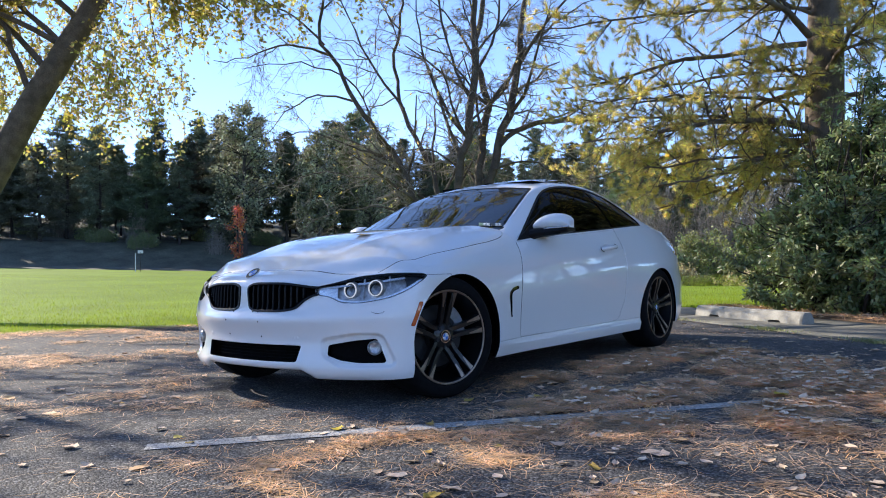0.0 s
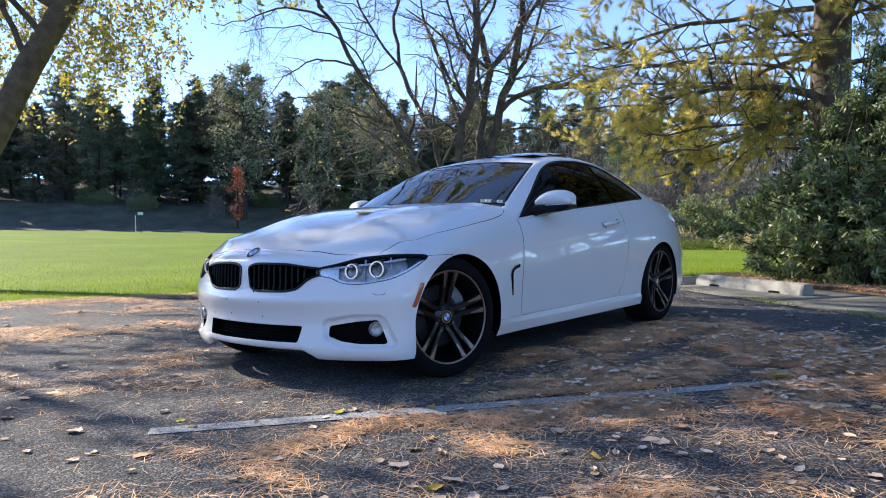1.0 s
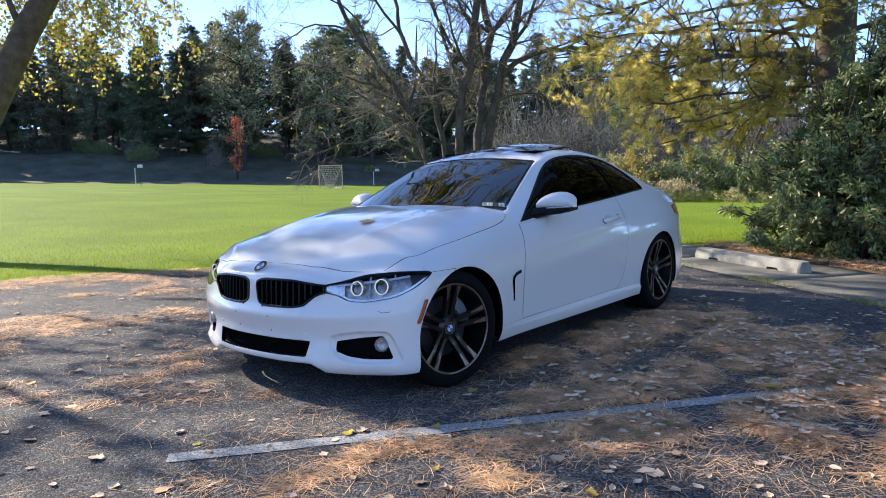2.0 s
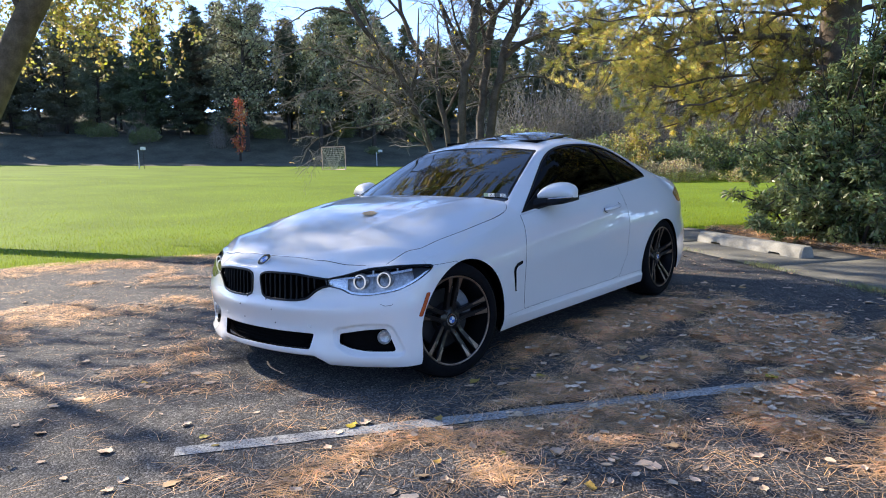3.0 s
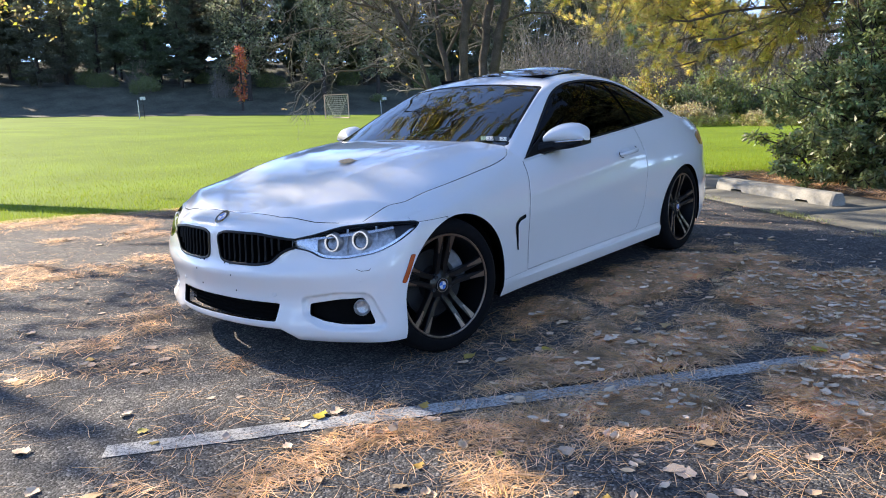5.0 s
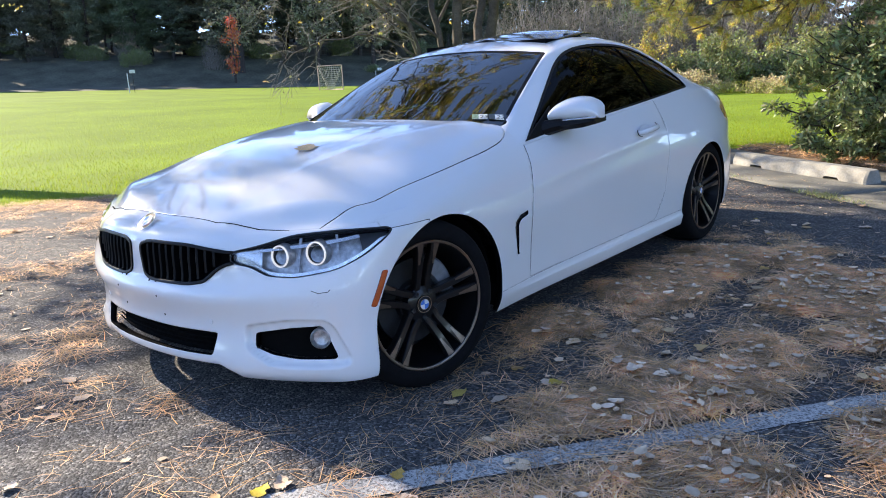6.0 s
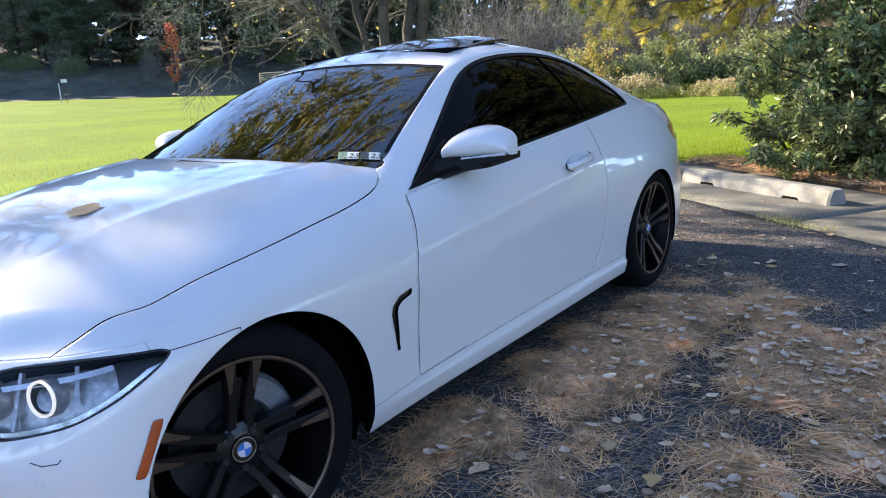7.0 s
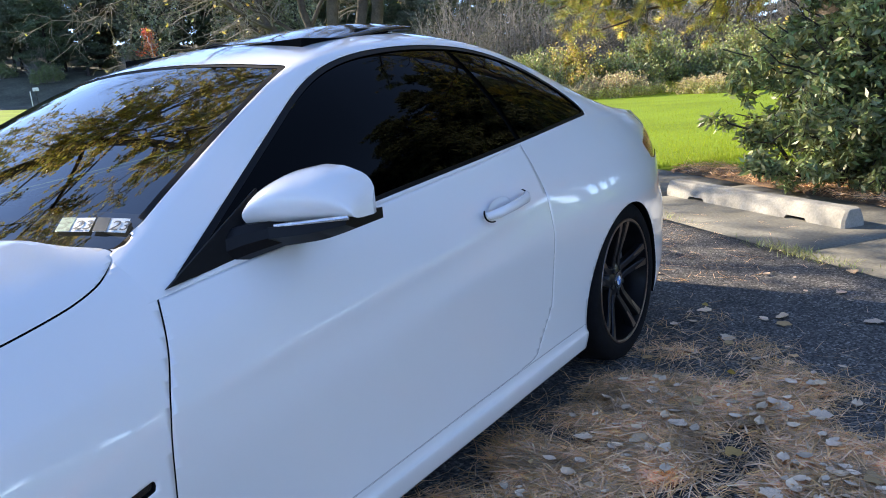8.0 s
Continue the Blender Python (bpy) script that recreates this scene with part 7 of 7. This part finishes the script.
def fallen_leaves():
    rng = np.random.default_rng(83)
    sorts = [(leaf_mesh("fallen_leaf", 1 + k, m_, k % 3 == 0), lab) for k, (m_, lab) in enumerate(((DRY_PALE, "curled pale grey dry leaf on the asphalt"), (DRY_PALE, "curled pale grey dry leaf on the asphalt"), (DRY_TAN, "curled tan brown dry leaf on the asphalt"), (DRY_PALE, "curled pale grey dry leaf on the asphalt"), (DRY_TAN, "curled tan brown dry leaf on the asphalt"), (DRY_YELLOW, "fallen yellow leaf on the asphalt")))]

    def drop(x, y, k, size, z=0.006, tilt=0.12, label=""):
        me, lab = sorts[k]
        ob = new("fallen_leaf", me)
        ob.matrix_world = Matrix.Translation((x, y, z)) @ Matrix.Rotation(rng.uniform(0, 6.28), 4, "Z") @ Matrix.Rotation(rng.normal(0, tilt), 4, "X") @ Matrix.Diagonal((size, size, size * rng.uniform(0.6, 1.1), 1))
        tagged(ob, label or lab, "leaf", group="fallen leaves")
        return ob
    placed = ((1.203, -0.564, 5, 0.060), (0.93, -0.858, 5, 0.075), (1.857, -0.590, 0, 0.070), (2.207, -0.277, 2, 0.075), (1.036, 0.714, 1, 0.085), (1.082, 2.896, 0, 0.080), (1.679, 3.512, 1, 0.075), (1.508, 3.911, 0, 0.060), (1.157, 1.783, 3, 0.090), (1.10, 0.66, 0, 0.08), (1.16, 0.78, 3, 0.07), (1.06, 0.30, 5, 0.060), (1.26, 0.26, 5, 0.065), (2.95, -1.35, 5, 0.10), (1.16, 0.02, 1, 0.07))
    for x, y, k, s in placed:
        drop(x, y, k, s)
    done = len(placed)
    while done < 298:
        pick_ = rng.uniform()
        if pick_ < 0.16:
            x, y = rng.uniform(-0.6, 2.3), rng.uniform(-1.9, -0.75)
        elif pick_ < 0.66:
            x, y = rng.uniform(0.95, 4.0), rng.uniform(-1.4, 3.6)
        else:
            x, y = rng.uniform(-5.8, 4.0), rng.uniform(-2.6, 5.2)
        p = Vector((x, y, 0))
        if p.dot(E2) < EDGE_LEFT + 0.2 or p.dot(E1) > EDGE_CONC or (abs(x) < 0.95 and -0.72 < y < 3.9):
            continue
        thick = float(inside(np.array([(x, y)]), MAT)[0]) < 0
        if not thick and rng.uniform() < 0.25:
            continue
        k = int(rng.choice(6, p=(0.24, 0.2, 0.17, 0.2, 0.13, 0.06)))
        drop(x, y, k, rng.uniform(0.035, 0.078), 0.026 if thick else 0.004)
        done += 1
    # one leaf lies on the bonnet
    ob = drop(0.20, 0.05, 4, 0.11, 0.890, 0.05, "tan dry leaf lying on the white bonnet")
    ob.matrix_world = Matrix.Translation((0.205, 0.05, 0.891)) @ Matrix.Rotation(2.2, 4, "Z") @ Matrix.Rotation(-0.12, 4, "Y") @ Matrix.Diagonal((0.12, 0.13, 0.025, 1))


fallen_leaves()


def leaf_litter():
    """Leaves past counting, and crumbs of leaves."""
    rng = np.random.default_rng(97)
    P = np.stack([rng.uniform(0.9, 4.6, 8200), rng.uniform(-1.8, 3.4, 8200)], 1)
    P = P[rng.uniform(0, 1, len(P)) < np.clip(straw_density(P), 0.05, 1) * (0.25 + 0.75 * smooth(P[:, 0], 1.2, 2.4))]
    Q = np.stack([rng.uniform(-6, 4.6, 700), rng.uniform(-2.6, 5.0, 700)], 1)
    Q = Q[(Q @ np.array([E2.x, E2.y]) > EDGE_LEFT) & (Q @ np.array([E1.x, E1.y]) < EDGE_CONC) & ~((np.abs(Q[:, 0]) < 0.9) & (Q[:, 1] > -0.7) & (Q[:, 1] < 3.9))]
    p = np.concatenate([P, Q])
    n = len(p)
    ang, size = rng.uniform(0, 2 * np.pi, n), rng.uniform(0.018, 0.054, n)
    d, s = np.stack([np.cos(ang), np.sin(ang)], 1) * size[:, None], np.stack([-np.sin(ang), np.cos(ang)], 1) * size[:, None]
    cup, tilt, lift = rng.uniform(0.0, 0.22, n) * size, rng.normal(0, 0.09, n) * size, np.where(straw_density(p) > 0.3, 0.030, 0.006)
    v = []
    for t, w in ((-0.5, 0.09), (-0.2, 0.33), (0.15, 0.31), (0.5, 0.04)):
        for u in (-1, 0, 1):
            ww = w * rng.uniform(0.8, 1.15, n)[:, None]
            xy = p + d * t + s * u * ww
            v.append(np.concatenate([xy, (lift + cup * (abs(u) + 2 * t * t) + tilt * (t + u * 0.4))[:, None]], 1))
    v = np.stack(v, 1).reshape(-1, 3)
    v[:, 2] = np.maximum(v[:, 2], 0.004)
    k = np.arange(n)[:, None] * 12
    f = np.concatenate([k + np.array([[r * 3 + c, r * 3 + c + 1, r * 3 + c + 4, r * 3 + c + 3]]) for r in range(3) for c in range(2)])
    ob = tagged(new("leaf_crumbs", mesh_np("leaf_crumbs", v, f, CRUMB)), "broken pale leaves among the needles", "leaf litter", kind="stuff")
    return ob


CRUMB = material("leaf_crumb", (0.78, 0.56, 0.37), rough=0.85, vary=0.2, scale=8, fine=60, random_tint=0.6, island=True, hue=0.15)
leaf_litter()


def weed_tufts():
    """Weeds in the joint between asphalt and concrete."""
    rng = np.random.default_rng(91)
    P = []
    for b, k in ((-2.0, 260), (-1.75, 120), (-0.6, 240), (-0.35, 160), (-3.3, 90), (0.6, 160)):
        q = rng.normal(0, 1, (k, 2)) * np.array([0.05, 0.16])
        a_, b_ = EDGE_CONC + 0.02 + q[:, 0], b + q[:, 1]
        P.append(np.stack([a_ * E1.x + b_ * E2.x, a_ * E1.y + b_ * E2.y, np.full(k, 0.002)], 1))
    v, f = blades(np.concatenate(P), 0.032, 0.003, rng, 1.5)
    tagged(new("weeds", mesh_np("weeds", v, f, SCRUB_GREEN)), "small green weeds in the joint of the apron", "weeds", kind="stuff")


weed_tufts()

# ---- field furniture ----
GOAL_PAINT = material("goal_frame_paint", (0.62, 0.42, 0.34), rough=0.5, vary=0.15)
NET = material("goal_net", (0.55, 0.53, 0.50), rough=0.9, vary=0.1)
SIGN_WHITE = material("sign_white", (0.7, 0.7, 0.7), rough=0.5, vary=0.1)


def goal():
    c = np.array([-41.5, 38.2, 0.0])
    c[2] = float(ground_z(c[0], c[1]))
    r, h = np.array([0.66, 0.75, 0]), np.array([-0.75, 0.66, 0])
    t = thing("field_goal", "small square sports goal with netting on the field", "goal")
    a, b, up = c - r * 0.92, c + r * 0.92, np.array([0, 0, 1.83])
    back = c + h * 1.9
    for name, p, q in (("post", a, a + up), ("post", b, b + up), ("crossbar", a + up, b + up), ("base_bar", a, back), ("base_bar", b, back)):
        part(name, tubes([(np.array([p, q]), np.full(2, 0.035))], 8), GOAL_PAINT, t)
    lines = []
    for k in range(13):
        f = k / 12
        top, low = a + up + (b - a) * f, a + (b - a) * f
        lines.append((np.array([top, back + (top - up - c) * 0.25]), np.full(2, 0.012)))
        f2 = f
        m1 = a + up * (1 - f2) + (back - a) * f2 * 0.75
        m2 = b + up * (1 - f2) + (back - b) * f2 * 0.75
        lines.append((np.array([m1, m2]), np.full(2, 0.012)))
        lines.append((np.array([a + up * (1 - f2), a + (back - a) * (1 - f2)]), np.full(2, 0.010)))
        lines.append((np.array([b + up * (1 - f2), b + (back - b) * (1 - f2)]), np.full(2, 0.010)))
    part("net", tubes(lines, 4), NET, t, "pale rope netting")


goal()


def marker_post(x, y):
    z = float(ground_z(x, y))
    t = thing("marker_post", "thin post with a small pale sign on the field", "post")
    part("pole", tubes([(np.array([(x, y, z - 0.1), (x, y, z + 1.5)]), np.full(2, 0.035))], 8), SIGN_WHITE, t)
    bm = box((0.42, 0.03, 0.26), (x + 0.30, y + 0.28, z + 1.62), 0.008)
    bmesh.ops.rotate(bm, verts=bm.verts[:], cent=(x + 0.30, y + 0.28, z), matrix=Matrix.Rotation(radians(48), 3, "Z"))
    part("sign", bm, SIGN_WHITE, t)
    part("sign_pole", tubes([(np.array([(x + 0.30, y + 0.28, z - 0.1), (x + 0.30, y + 0.28, z + 1.6)]), np.full(2, 0.02))], 6), BARK_DARK, t)


marker_post(-54.9, 29.0)
q = W(80, -7.55, 0)
marker_post(q[0], q[1])


def far_house():
    """A pale house glimpsed between the trunks of the belt."""
    c = Vector(W(132, -60, 0))
    c.z = float(ground_z(c.x, c.y)) - 0.2
    t = thing("far_house", "pale two-storey house half hidden behind pines", "house", Matrix.Translation(c) @ Matrix.Rotation(math.atan2(R0.y, R0.x), 4, "Z"))
    part("wall", box((15, 9, 6.2), (0, 0, 3.1), 0.03), HOUSE_WALL, t)
    bm = bmesh.new()
    vs = [bm.verts.new(p) for p in ((-8, -5, 6.1), (8, -5, 6.1), (8, 5, 6.1), (-8, 5, 6.1), (-8, 0, 9.6), (8, 0, 9.6))]
    for f in ((0, 1, 5, 4), (2, 3, 4, 5), (0, 4, 3), (1, 2, 5), (3, 2, 1, 0)):
        bm.faces.new([vs[k] for k in f])
    bmesh.ops.recalc_face_normals(bm, faces=bm.faces[:])
    part("roof", bm, HOUSE_ROOF, t, smooth=False)
    for x in (-5.2, -1.8, 1.8, 5.2):
        for z in (1.7, 4.6):
            w = part("window", box((1.2, 0.12, 1.5), (x, -4.52, z), 0.02), SIGN_WHITE, t)
            part("pane", box((0.95, 0.05, 1.25), (x, -4.60, z)), BLACK_GLOSS, w)


HOUSE_WALL = material("house_siding", (0.62, 0.61, 0.57), rough=0.8, vary=0.08, scale=0.6, fine=6)
HOUSE_ROOF = material("house_shingle", (0.10, 0.095, 0.09), rough=0.9, vary=0.25, scale=1.5, fine=12)
far_house()
